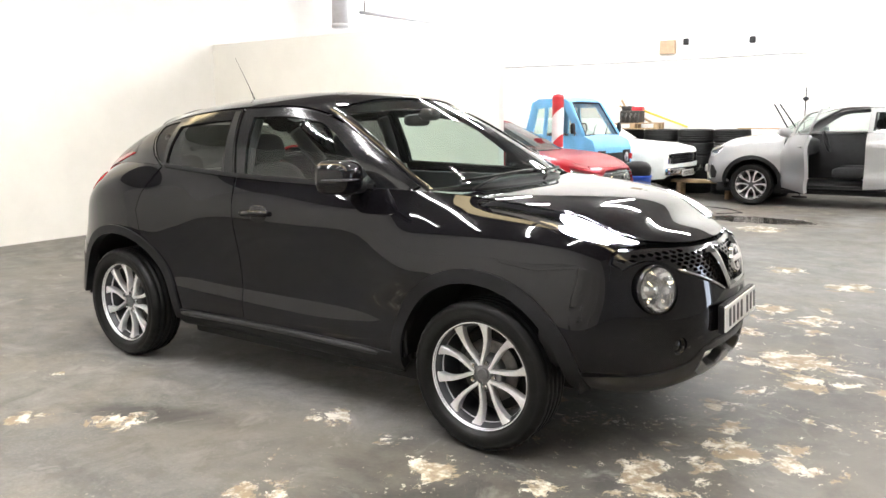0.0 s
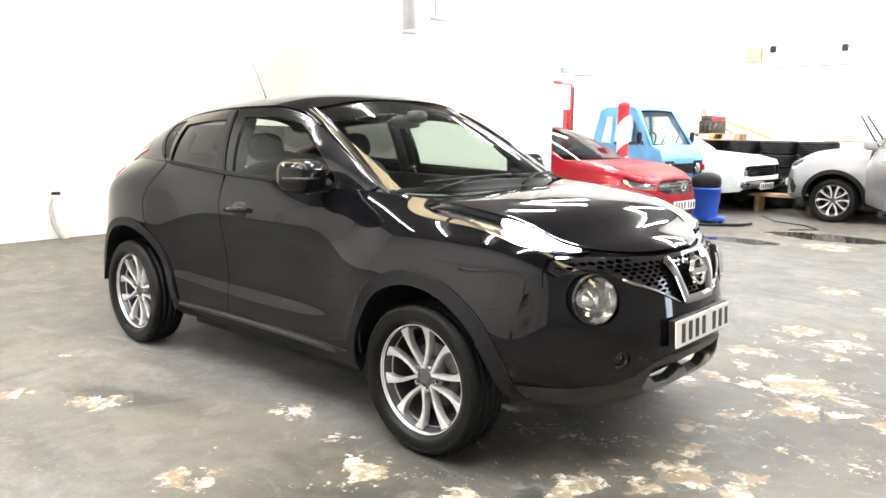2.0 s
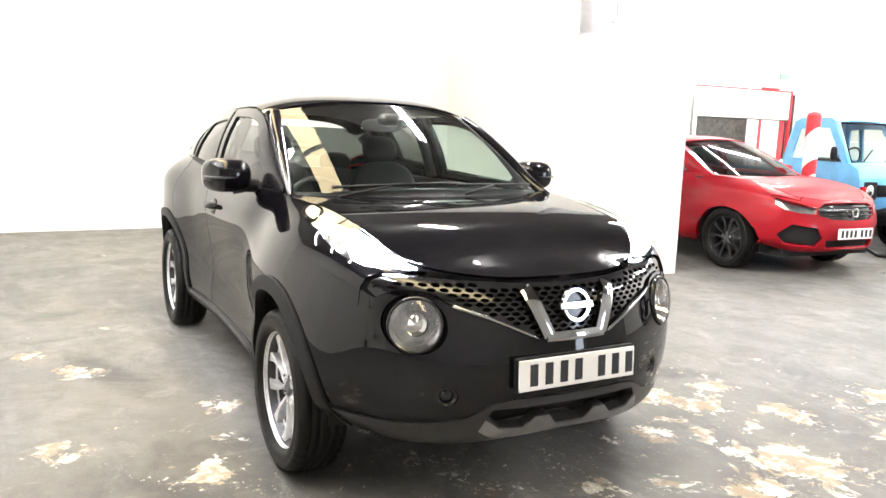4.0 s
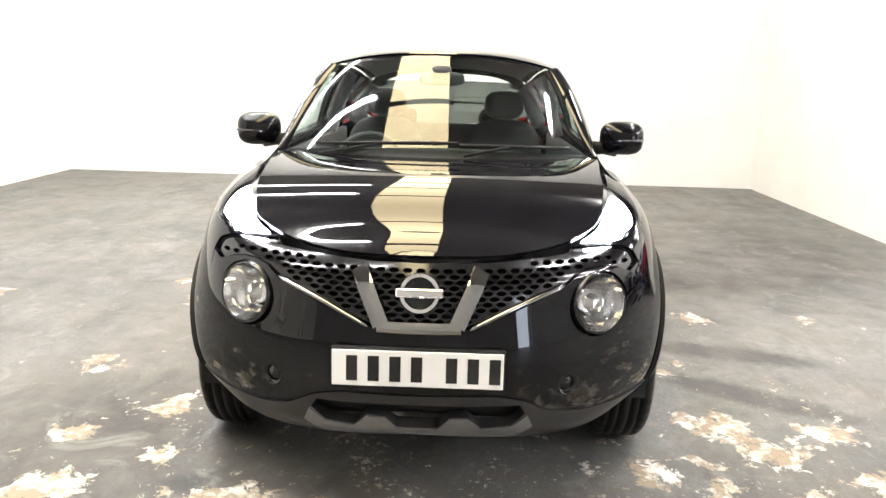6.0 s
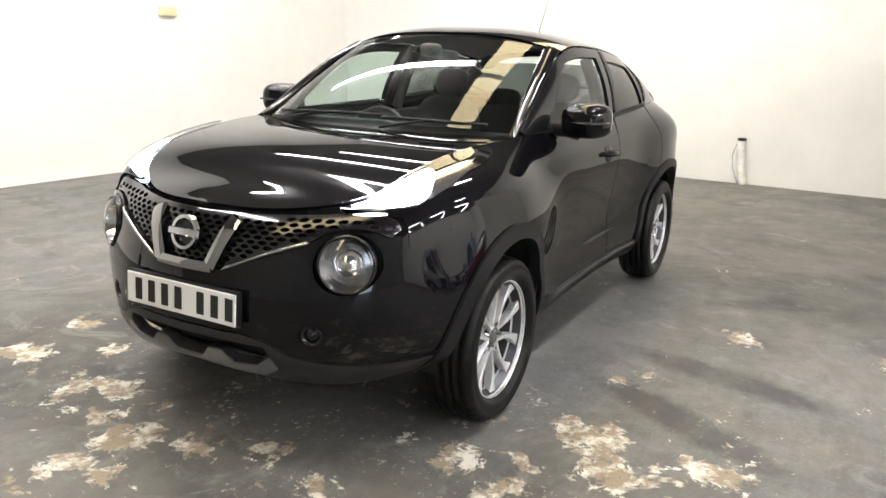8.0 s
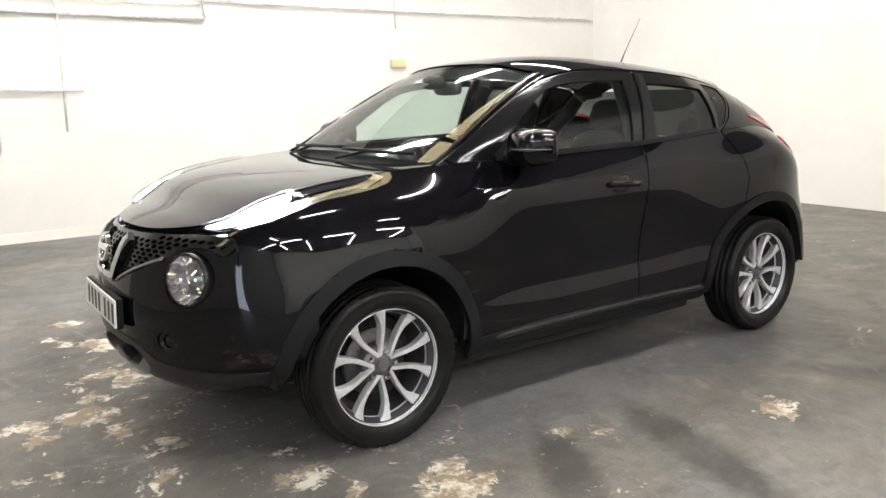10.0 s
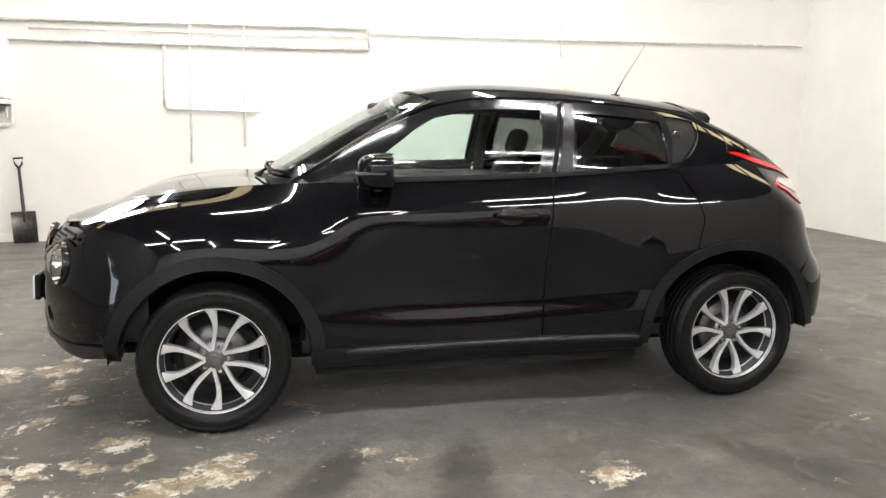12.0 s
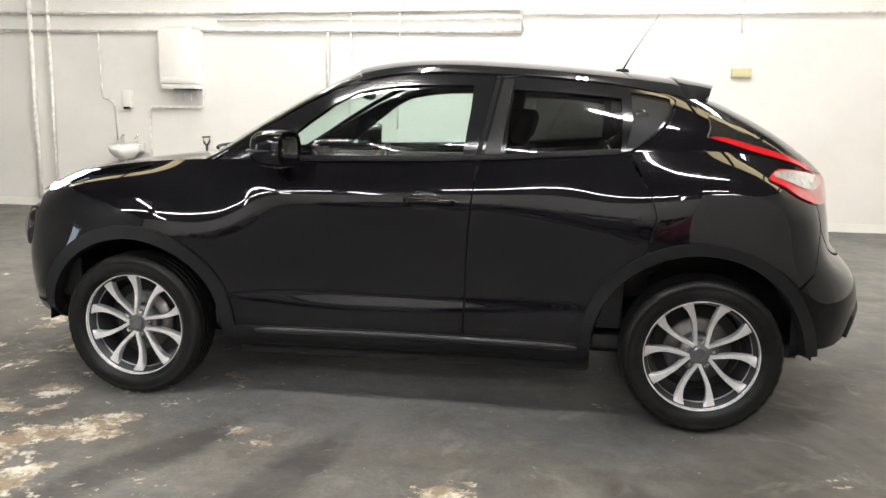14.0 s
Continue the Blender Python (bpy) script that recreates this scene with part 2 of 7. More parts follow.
def panel(name, surf, outline, material, parent, wa=0.3, wb=0.16, step=0.03, thick=0.012, holes=(), lift=0.0, flip=False, label="", mirror=False):
    """A skin with real edges: the outline in the surface's own coordinates, lifted onto it, edges turned inwards."""
    loops = [fine(list(outline), step * 0.7, wa, wb)] + [fine(list(h), step * 0.7, wa, wb) for h in holes]
    o = np.array(loops[0])
    a0, b0 = o.min(0)
    a1, b1 = o.max(0)
    na, nb = max(2, int((a1 - a0) * wa / step)), max(2, int((b1 - b0) * wb / step))
    ga, gb = np.meshgrid(np.linspace(a0, a1, na + 1)[1:-1] if na > 1 else [], np.linspace(b0, b1, nb + 1)[1:-1])
    ga, gb = ga.ravel(), gb.ravel()
    keep = inside(ga, gb, o)
    for h in loops[1:]:
        keep &= ~inside(ga, gb, h)
    allb = np.concatenate([np.array(l) for l in loops])
    ga, gb = ga[keep], gb[keep]
    if len(ga):
        dist = np.full(len(ga), 9.0)
        for q in allb:
            dist = np.minimum(dist, np.hypot((ga - q[0]) * wa, (gb - q[1]) * wb))
        ok = dist > step * 0.45
        ga, gb = ga[ok], gb[ok]
    verts = [Vector((p[0] * wa, p[1] * wb)) for p in allb] + [Vector((a * wa, b * wb)) for a, b in zip(ga, gb)]
    edges, k = [], 0
    for l in loops:
        n = len(l)
        edges += [(k + i, k + (i + 1) % n) for i in range(n)]
        k += n
    vo, eo, fo, ov, oe, of = delaunay_2d_cdt(verts, edges, [], 0, 1e-6)
    ab = np.array([(v.x / wa, v.y / wb) for v in vo])
    tri = np.array([f for f in fo])
    cen = ab[tri].mean(1)
    keep = inside(cen[:, 0], cen[:, 1], o)
    for h in loops[1:]:
        keep &= ~inside(cen[:, 0], cen[:, 1], h)
    pa = ab[tri] * np.array([wa, wb])
    size = np.abs((pa[:, 1, 0] - pa[:, 0, 0]) * (pa[:, 2, 1] - pa[:, 0, 1]) - (pa[:, 1, 1] - pa[:, 0, 1]) * (pa[:, 2, 0] - pa[:, 0, 0]))
    tri = tri[keep & (size > 1e-8)]
    p = surf(ab[:, 0], ab[:, 1])
    e = 1e-3
    du = surf(ab[:, 0] + e, ab[:, 1]) - surf(ab[:, 0] - e, ab[:, 1])
    dv = surf(ab[:, 0], ab[:, 1] + e) - surf(ab[:, 0], ab[:, 1] - e)
    nrm = np.cross(du, dv)
    nrm /= np.maximum(np.linalg.norm(nrm, axis=1), 1e-12)[:, None]
    if flip:
        nrm = -nrm
    p = p + nrm * lift
    q = p - nrm * thick
    cnt = {}
    for t in tri:
        for i in range(3):
            ed = (t[i], t[(i + 1) % 3])
            cnt[ed] = 1
    rim = [ed for ed in cnt if (ed[1], ed[0]) not in cnt]
    bm = bmesh.new()
    used = sorted(set(tri.ravel().tolist()))
    my = -1 if mirror else 1
    top = {i: bm.verts.new((p[i][0], p[i][1] * my, p[i][2])) for i in used}
    turn = flip != mirror
    for t in tri:
        f = [top[i] for i in t]
        try:
            bm.faces.new(f[::-1] if turn else f)
        except ValueError:
            pass
    if thick:
        rimset = {i for ed in rim for i in ed}
        lip = {i: bm.verts.new((p[i][0], p[i][1] * my, p[i][2])) for i in rimset}
        low = {i: bm.verts.new((q[i][0], q[i][1] * my, q[i][2])) for i in rimset}
        for a, b in rim:
            f = [lip[b], lip[a], low[a], low[b]]
            bm.faces.new(f[::-1] if turn else f)
    ob = part(name, bm, material, parent, label)
    # the surface's own normals, so that the gloss runs smoothly over the facets
    own = np.zeros((len(ob.data.vertices), 3))
    own[:len(used)] = nrm[used] * np.array([1, my, 1])
    ob.data.normals_split_custom_set_from_vertices(own.tolist())
    return ob


def both(name, surf, outline, material, parent, **kw):
    """A panel on the left side and its mirror on the right."""
    return [panel(name, surf, outline, material, parent, mirror=mm, **kw) for mm in (False, True)]


# ---- the room ----
def wall(name, dims, material, label):
    bm = bmesh.new()
    box(bm, *dims)
    return tagged(part(name, bm, material, smooth=False), label, "wall", kind="structure")


def build_room():
    t = 0.25
    wall("wall_rear", (REAR - t, REAR, PIPES, FAR, 0, CEIL), WHITEPAINT, "white painted workshop wall behind the parked cars")
    wall("wall_pipes", (REAR - t, FRONT + t, PIPES - t, PIPES, 0, CEIL), WHITEPAINT, "white painted block wall carrying pipes and a boiler")
    wall("wall_partition", (REAR, -1.50, PART, PART + 0.11, 0, PARTTOP), WHITEPAINT, "white painted partition wall beside the bay")
    # this end wall is unseen; its grey keeps reflections in the car dark
    bm = bmesh.new()
    box(bm, FRONT, FRONT + t, PIPES, DOORWAY[0], 0, CEIL)
    box(bm, FRONT, FRONT + t, DOORWAY[1], FAR, 0, CEIL)
    box(bm, FRONT, FRONT + t, DOORWAY[0], DOORWAY[1], DOORWAY[2], CEIL)
    tagged(part("wall_ahead", bm, GREYWALL, smooth=False), "unseen grey end wall with an open doorway to the yard", "wall", kind="structure")
    bm = bmesh.new()
    for y0, y1, z0, z1 in ((DOORWAY[0] - 0.09, DOORWAY[0], 0, DOORWAY[2] + 0.09), (DOORWAY[1], DOORWAY[1] + 0.09, 0, DOORWAY[2] + 0.09), (DOORWAY[0], DOORWAY[1], DOORWAY[2], DOORWAY[2] + 0.09)):
        box(bm, FRONT - 0.02, FRONT, y0, y1, z0, z1, 0.004)
    tagged(part("door_1", bm, SILVERPL, smooth=False), "grey steel frame of the open doorway", "door frame", kind="structure")
    bm = bmesh.new()
    box(bm, FRONT + 1.2, FRONT + 1.22, DOORWAY[0] - 1.2, DOORWAY[1] + 1.2, 0, DOORWAY[2] + 1.0)
    tagged(part("backdrop", bm, DAYM, smooth=False), "pale daylight sky outside the open doorway", "sky", kind="structure")
    wall("wall_far", (REAR - t, FRONT + t, FAR, FAR + t, 0, CEIL), WHITEPAINT, "white painted wall of the far workshop bay")
    bm = bmesh.new()
    box(bm, REAR - t, FRONT + t, PIPES - t, ROOFLIGHT[0], CEIL, CEIL + 0.1)
    box(bm, REAR - t, FRONT + t, ROOFLIGHT[1], FAR + t, CEIL, CEIL + 0.1)
    tagged(part("ceiling", bm, CEILM, smooth=False), "grey lined workshop ceiling with a roof light strip", "ceiling", kind="structure")
    bm = bmesh.new()
    box(bm, REAR - t, FRONT + t, *ROOFLIGHT, CEIL + 0.05, CEIL + 0.06)
    sheet = tagged(part("roof_light", bm, SKYM, smooth=False), "yellowed translucent roof light strip in the ceiling", "roof light", kind="structure")
    for i in range(8):
        bm = bmesh.new()
        box(bm, -6.1 + i * 1.7, -6.02 + i * 1.7, *ROOFLIGHT, CEIL - 0.02, CEIL + 0.05)
        part("purlin", bm, GUNMETAL, sheet, "dark steel bar under the roof light", smooth=False)
    build_floor()


def tube_lamp(x, y, length, along, lit=None):
    root = empty("tube_lamp", pose(x, y, CEIL, 0, 0, 90 if along == "y" else 0))
    tagged(root, "white twin fluorescent batten lamp under the ceiling, out of view", "lamp", "ceiling tube lamps")
    cube_part("batten", (-length / 2, length / 2, -0.05, 0.05, -0.06, 0), PLATEW, root)
    for s in (-1, 1):
        bm = bmesh.new()
        tube(bm, [(-length / 2 + 0.03, s * 0.045, -0.085), (length / 2 - 0.03, s * 0.045, -0.085)], 0.016, 10)
        part("glass_tube", bm, lit or TUBEM, root, "lit fluorescent tube")
    return root


# places and sizes of the larger patches of flaked floor paint
FLAKES = [(1.24, -1.08, 0.16), (1.66, -1.0, 0.12), (0.49, -0.88, 0.13), (0.78, -1.62, 0.14), (-0.36, -1.52, 0.15), (-1.29, -1.28, 0.06), (-0.77, -1.76, 0.12),
          (2.2, 1.22, 0.3), (2.31, 0.82, 0.14), (2.22, -0.25, 0.14), (2.42, -0.1, 0.1), (1.95, -0.61, 0.13), (1.8, 2.5, 0.18), (2.2, 3.6, 0.22), (1.74, 1.72, 0.16),
          (2.18, 2.28, 0.2), (1.24, 1.25, 0.18), (1.5, 1.41, 0.14), (1.28, 1.71, 0.13), (1.69, 0.88, 0.13), (-0.3, 1.57, 0.13), (-0.71, 1.26, 0.05), (1.93, -1.32, 0.16),
          (-0.3, -3.0, 0.25), (2.05, -0.8, 0.12), (1.56, 1.08, 0.1), (0.8, 6.8, 0.35), (1.6, 4.1, 0.2), (-0.34, 2.29, 0.1), (2.0, -1.9, 0.12)]


def build_floor():
    nx, ny = 200, 220
    xs, ys = np.linspace(REAR - 0.2, FRONT + 1.3, nx), np.linspace(PIPES - 0.2, FAR + 0.2, ny)
    gx, gy = np.meshgrid(xs, ys)
    gx, gy = gx.ravel(), gy.ravel()
    me = bpy.data.meshes.new("floor")
    idx = np.arange(nx * ny).reshape(ny, nx)
    quads = np.stack([idx[:-1, :-1], idx[:-1, 1:], idx[1:, 1:], idx[1:, :-1]], -1).reshape(-1, 4)
    me.from_pydata(np.stack([gx, gy, 0 * gx], -1).tolist(), [], quads.tolist())
    wear = np.zeros(len(gx))
    for x, y, r in FLAKES:
        d = np.hypot(gx - x, (gy - y))
        wear = np.maximum(wear, np.clip(1.35 - d / (r * 1.15), 0, 1))
    zone = np.clip(1.2 - np.hypot((gx - 2.0) / 2.4, (gy - 0.6) / 3.2), 0, 1)
    wet = np.clip(1.3 - np.hypot((gx - 0.55) / 1.1, (gy - 7.7) / 0.5), 0, 1) + np.clip(1.2 - np.hypot((gx + 0.2) / 0.8, (gy - 6.6) / 0.4), 0, 1)
    dark = np.zeros(len(gx))
    for x, y, a in ((0.9, 1.5, 60), (0.33, 1.6, 75), (-1.1, 1.75, 120), (-0.2, -1.35, 20)):
        c, s = math.cos(radians(a)), math.sin(radians(a))
        u, v = (gx - x) * c + (gy - y) * s, -(gx - x) * s + (gy - y) * c
        dark = np.maximum(dark, np.clip(1.3 - np.hypot(u / 0.6, v / 0.13), 0, 1))
    # dark floor dirt, with the car's shade painted in beside and behind it
    grime_shade = np.clip(1.6 - 1.2 * np.hypot((gx + 2.4) / 1.9, (gy - 1.4) / 2.4), 0, 1) + np.clip(1.4 - 1.2 * np.hypot((gx - 2.7) / 1.4, (gy - 0.9) / 2.0), 0, 1)
    grime_shade += 0.55 * np.clip(1.5 - 1.2 * np.hypot((gx - 1.7) / 0.8, (gy + 1.0) / 0.9), 0, 1) + 0.9 * np.clip(1.5 - 1.2 * np.hypot((gx + 2.3) / 1.3, (gy - 2.3) / 1.1), 0, 1) + 0.5 * np.clip(1.5 - 1.2 * np.hypot((gx - 0.5) / 0.8, (gy + 1.2) / 0.4), 0, 1)
    grime_shade += 0.8 * np.clip(1.4 - 1.2 * np.hypot((gx - 1.6) / 1.0, (gy + 1.3) / 0.9), 0, 1)
    grime_shade = np.clip(grime_shade, 0, 1)
    brown = np.clip((gy - 5.2) / 2.0, 0, 1)
    for key, val in (("grime_shade", grime_shade), ("brown", brown), ("wear", wear), ("zone", zone), ("wet", np.clip(wet, 0, 1)), ("dark", dark)):
        at = me.attributes.new(key, "FLOAT", "POINT")
        at.data.foreach_set("value", val.astype(np.float32))
    me.materials.append(FLOORM)
    tagged(new("floor", me), "worn grey painted concrete floor with flaking cream patches", "floor", kind="structure")


def floor_material():
    m = bpy.data.materials.new("worn_floor")
    m.use_nodes = True
    nt = m.node_tree
    b = nt.nodes["Principled BSDF"]
    co = nt.nodes.new("ShaderNodeTexCoord")

    def noisy(scale, detail=8, rough=0.6, warp=0.0):
        n = nt.nodes.new("ShaderNodeTexNoise")
        n.inputs["Scale"].default_value, n.inputs["Detail"].default_value, n.inputs["Roughness"].default_value = scale, detail, rough
        n.inputs["Distortion"].default_value = warp
        nt.links.new(co.outputs["Object"], n.inputs["Vector"])
        return n.outputs["Fac"]

    def math_(op, a, b_, c=None):
        n = nt.nodes.new("ShaderNodeMath")
        n.operation = op
        for i, v in enumerate((a, b_, c)):
            if v is None:
                continue
            if isinstance(v, (int, float)):
                n.inputs[i].default_value = v
            else:
                nt.links.new(v, n.inputs[i])
        return n.outputs[0]

    def ramp(v, lo, hi):
        n = nt.nodes.new("ShaderNodeMapRange")
        n.inputs["From Min"].default_value, n.inputs["From Max"].default_value = lo, hi
        nt.links.new(v, n.inputs["Value"])
        return n.outputs[0]

    def blend(f, a, c):
        n = nt.nodes.new("ShaderNodeMix")
        n.data_type = "RGBA"
        nt.links.new(f, n.inputs["Factor"])
        for key, v in (("A", a), ("B", c)):
            if isinstance(v, tuple):
                n.inputs[key].default_value = (*v, 1)
            else:
                nt.links.new(v, n.inputs[key])
        return n.outputs["Result"]

    def attr(key):
        n = nt.nodes.new("ShaderNodeAttribute")
        n.attribute_name = key
        return n.outputs["Fac"]
    base = blend(ramp(noisy(0.7, 6), 0.3, 0.7), (0.105, 0.106, 0.107), (0.215, 0.21, 0.2))
    base = blend(math_("MULTIPLY", ramp(noisy(5.0, 10, 0.7), 0.45, 0.75), 0.55), base, (0.095, 0.095, 0.095))
    base = blend(math_("MULTIPLY", ramp(noisy(2.2, 9, 0.7, 0.6), 0.55, 0.75), 0.55), base, (0.24, 0.225, 0.195))
    base = blend(math_("MULTIPLY", ramp(noisy(9.0, 10, 0.75, 0.3), 0.42, 0.62), 0.45), base, (0.075, 0.074, 0.073))
    base = blend(math_("MULTIPLY", ramp(noisy(1.6, 9, 0.7, 0.5), 0.52, 0.68), 0.45), base, (0.22, 0.19, 0.145))
    base = blend(math_("MULTIPLY", ramp(noisy(60, 3), 0.5, 0.75), 0.3), base, (0.3, 0.3, 0.29))
    base = blend(math_("MULTIPLY", ramp(math_("ADD", attr("dark"), math_("MULTIPLY", noisy(14, 6), 0.8)), 0.62, 1.1), 0.85), base, (0.045, 0.045, 0.047))
    streak = nt.nodes.new("ShaderNodeMapping")
    streak.inputs["Scale"].default_value, streak.inputs["Rotation"].default_value = (0.5, 3.2, 1.0), (0, 0, radians(-35))
    nt.links.new(co.outputs["Object"], streak.inputs["Vector"])
    smear = nt.nodes.new("ShaderNodeTexNoise")
    smear.inputs["Scale"].default_value, smear.inputs["Detail"].default_value, smear.inputs["Roughness"].default_value = 1.3, 9, 0.68
    nt.links.new(streak.outputs[0], smear.inputs["Vector"])
    base = blend(math_("MULTIPLY", ramp(smear.outputs["Fac"], 0.46, 0.66), 0.4), base, (0.06, 0.059, 0.057))
    # dirt and painted shade share this darker floor colour
    base = blend(math_("MULTIPLY", math_("MULTIPLY", attr("grime_shade"), 0.85), ramp(noisy(1.1, 7, 0.6), 0.25, 0.5)), base, blend(ramp(noisy(3.2, 9, 0.68, 0.4), 0.4, 0.65), (0.036, 0.035, 0.034), (0.085, 0.08, 0.073)))
    base = blend(math_("MULTIPLY", attr("brown"), ramp(noisy(0.9, 8, 0.65, 0.6), 0.35, 0.6)), base, blend(ramp(noisy(4.5, 9, 0.7), 0.4, 0.62), (0.075, 0.062, 0.05), (0.19, 0.16, 0.125)))
    base = blend(math_("MULTIPLY", ramp(noisy(0.55, 9, 0.7, 0.8), 0.48, 0.62), 0.5), base, (0.175, 0.165, 0.148))
    base = blend(math_("MULTIPLY", ramp(noisy(1.3, 10, 0.72, 1.2), 0.53, 0.64), 0.5), base, (0.052, 0.051, 0.05))
    base = blend(math_("MULTIPLY", ramp(noisy(3.4, 10, 0.72, 0.9), 0.5, 0.66), 0.55), base, (0.105, 0.095, 0.08))
    base = blend(math_("MULTIPLY", ramp(noisy(2.7, 9, 0.7, 1.5), 0.55, 0.68), 0.5), base, (0.24, 0.235, 0.225))
    edge = noisy(6.0, 12, 0.76, 0.5)
    lone = noisy(2.6, 10, 0.68, 0.3)
    m1 = ramp(math_("ADD", attr("wear"), math_("MULTIPLY", math_("SUBTRACT", edge, 0.5), 3.6)), 0.70, 0.76)
    m2 = ramp(math_("ADD", math_("MULTIPLY", attr("zone"), 0.095), lone), 0.665, 0.685)
    m3 = ramp(math_("ADD", math_("MULTIPLY", attr("zone"), 0.048), noisy(11, 8, 0.72)), 0.675, 0.69)
    chips = ramp(math_("ADD", math_("MULTIPLY", attr("zone"), 0.05), math_("MULTIPLY_ADD", noisy(30, 6, 0.7), 0.6, math_("MULTIPLY", noisy(1.9, 4), 0.4))), 0.635, 0.645)
    mask = math_("MAXIMUM", math_("MAXIMUM", m1, m2), math_("MAXIMUM", m3, chips))
    cream = blend(ramp(noisy(7.0, 8, 0.72), 0.47, 0.58), (0.27, 0.222, 0.16), (0.66, 0.635, 0.565))
    cream = blend(math_("MULTIPLY", ramp(noisy(30, 5), 0.55, 0.7), 0.7), cream, (0.17, 0.16, 0.145))
    col = blend(mask, base, cream)
    wetv = ramp(math_("ADD", attr("wet"), math_("MULTIPLY", math_("SUBTRACT", edge, 0.5), 1.2)), 0.45, 0.7)
    col = blend(math_("MULTIPLY", wetv, 0.7), col, (0.03, 0.028, 0.026))
    nt.links.new(col, b.inputs["Base Color"])
    b.inputs["Specular IOR Level"].default_value = 0.22
    r = math_("MULTIPLY_ADD", noisy(3.0, 6), 0.35, 0.33)
    r = math_("MULTIPLY_ADD", mask, 0.18, r)
    r = math_("MULTIPLY", r, math_("MULTIPLY_ADD", wetv, -0.85, 1.0))
    nt.links.new(r, b.inputs["Roughness"])
    h = math_("MULTIPLY_ADD", mask, -0.5, math_("MULTIPLY", noisy(35, 6), 0.25))
    bp = nt.nodes.new("ShaderNodeBump")
    bp.inputs["Strength"].default_value, bp.inputs["Distance"].default_value = 0.35, 0.006
    nt.links.new(h, bp.inputs["Height"])
    nt.links.new(bp.outputs[0], b.inputs["Normal"])
    return m


FLOORM = floor_material()
build_room()
for x in (-3.2, -1.2, 0.8, 2.8):
    tube_lamp(x, -2.4, 2.8, "y", DIMTUBE if x < -3 else None)
tube_lamp(1.2, 2.4, 1.2, "x", BRIGHTTUBE)
tube_lamp(-1.75, 2.05, 1.2, "x", BRIGHTTUBE)
tube_lamp(-2.25, 6.05, 1.2, "x")
# unseen lamps added to brighten the far bay
for x in (-4.5, -1.0, 2.5, 5.0):
    tube_lamp(x, 10.0, 2.4, "y")
    tube_lamp(x + 1.2, 8.2, 2.0, "x")
tube_lamp(4.6, 6.4, 2.0, "y")


# ---- car bodies ----
OUTLINE = [(0, 2.14, 0), (1, 2.10, 0.295), (2, 1.985, 0.562), (3, 1.85, 0.742), (4, 1.625, 0.838), (5, 1.285, 0.866), (6, 0.85, 0.85),
           (7, 0.30, 0.84), (8, -0.28, 0.84), (9, -0.80, 0.85), (10, -1.27, 0.866), (11, -1.60, 0.835), (12, -1.82, 0.72), (13, -1.96, 0.42), (14, -2.02, 0)]
PLANX, PLANY = soft([(s, x) for s, x, y in OUTLINE], 0.22), soft([(s, y) for s, x, y in OUTLINE], 0.22, odd=True)


def PLAN(s):
    return PLANX(s), PLANY(s)


# insets (metres, outwards) and heights of seven lines that run round the body, from under the sill to the belt
INSET = [soft([(0, -0.15), (2, -0.14), (3, -0.15), (4, -0.12), (5, -0.10), (6, -0.12), (9, -0.12), (11, -0.06), (14, -0.12)], 0.13),
         soft([(0, -0.03), (2, -0.04), (3, -0.08), (4, -0.05), (5, -0.02), (6, -0.042), (9, -0.042), (10, 0.0), (14, -0.03)], 0.13),
         soft([(0, 0.0), (1.8, 0.0), (3, -0.028), (4, -0.014), (5, 0.0), (5.7, -0.006), (6.3, -0.033), (8.5, -0.033), (9.2, -0.006), (10, 0.0), (11, 0.0), (12, 0.03), (13, 0.045), (14, 0.03)], 0.13),
         soft([(0, 0.005), (1.8, 0.003), (3, -0.012), (4, -0.008), (5, 0.005), (5.75, -0.012), (6.4, -0.047), (8.4, -0.047), (9.2, -0.014), (10, 0.005), (11, 0.0), (12, 0.022), (13, 0.035), (14, 0.025)], 0.13),
         soft([(0, -0.015), (2, -0.02), (3, -0.022), (4, -0.024), (5, -0.020), (5.75, -0.012), (6.05, -0.010), (6.35, -0.030), (7, -0.032), (8.4, -0.032), (8.75, -0.024), (9.2, 0.0), (10, 0.013), (11, 0.0), (12, -0.05), (14, -0.05)], 0.13),
         soft([(0, -0.045), (2, -0.055), (3, -0.068), (4, -0.066), (5, -0.060), (5.75, -0.056), (6.0, -0.062), (6.2, -0.056), (6.45, -0.034), (6.75, -0.028), (7.5, -0.027), (8.4, -0.029), (8.75, -0.032), (9.0, -0.028), (9.3, -0.018), (10, -0.008), (10.5, -0.012), (11, -0.036), (12, -0.084), (13, -0.10), (14, -0.105)], 0.13),
         soft([(0, -0.10), (1, -0.11), (2, -0.15), (3, -0.19), (4, -0.21), (5, -0.20), (6, -0.13), (7, -0.09), (8, -0.085), (9, -0.09), (10, -0.14), (11, -0.18), (12, -0.17), (13, -0.13), (14, -0.11)], 0.13)]
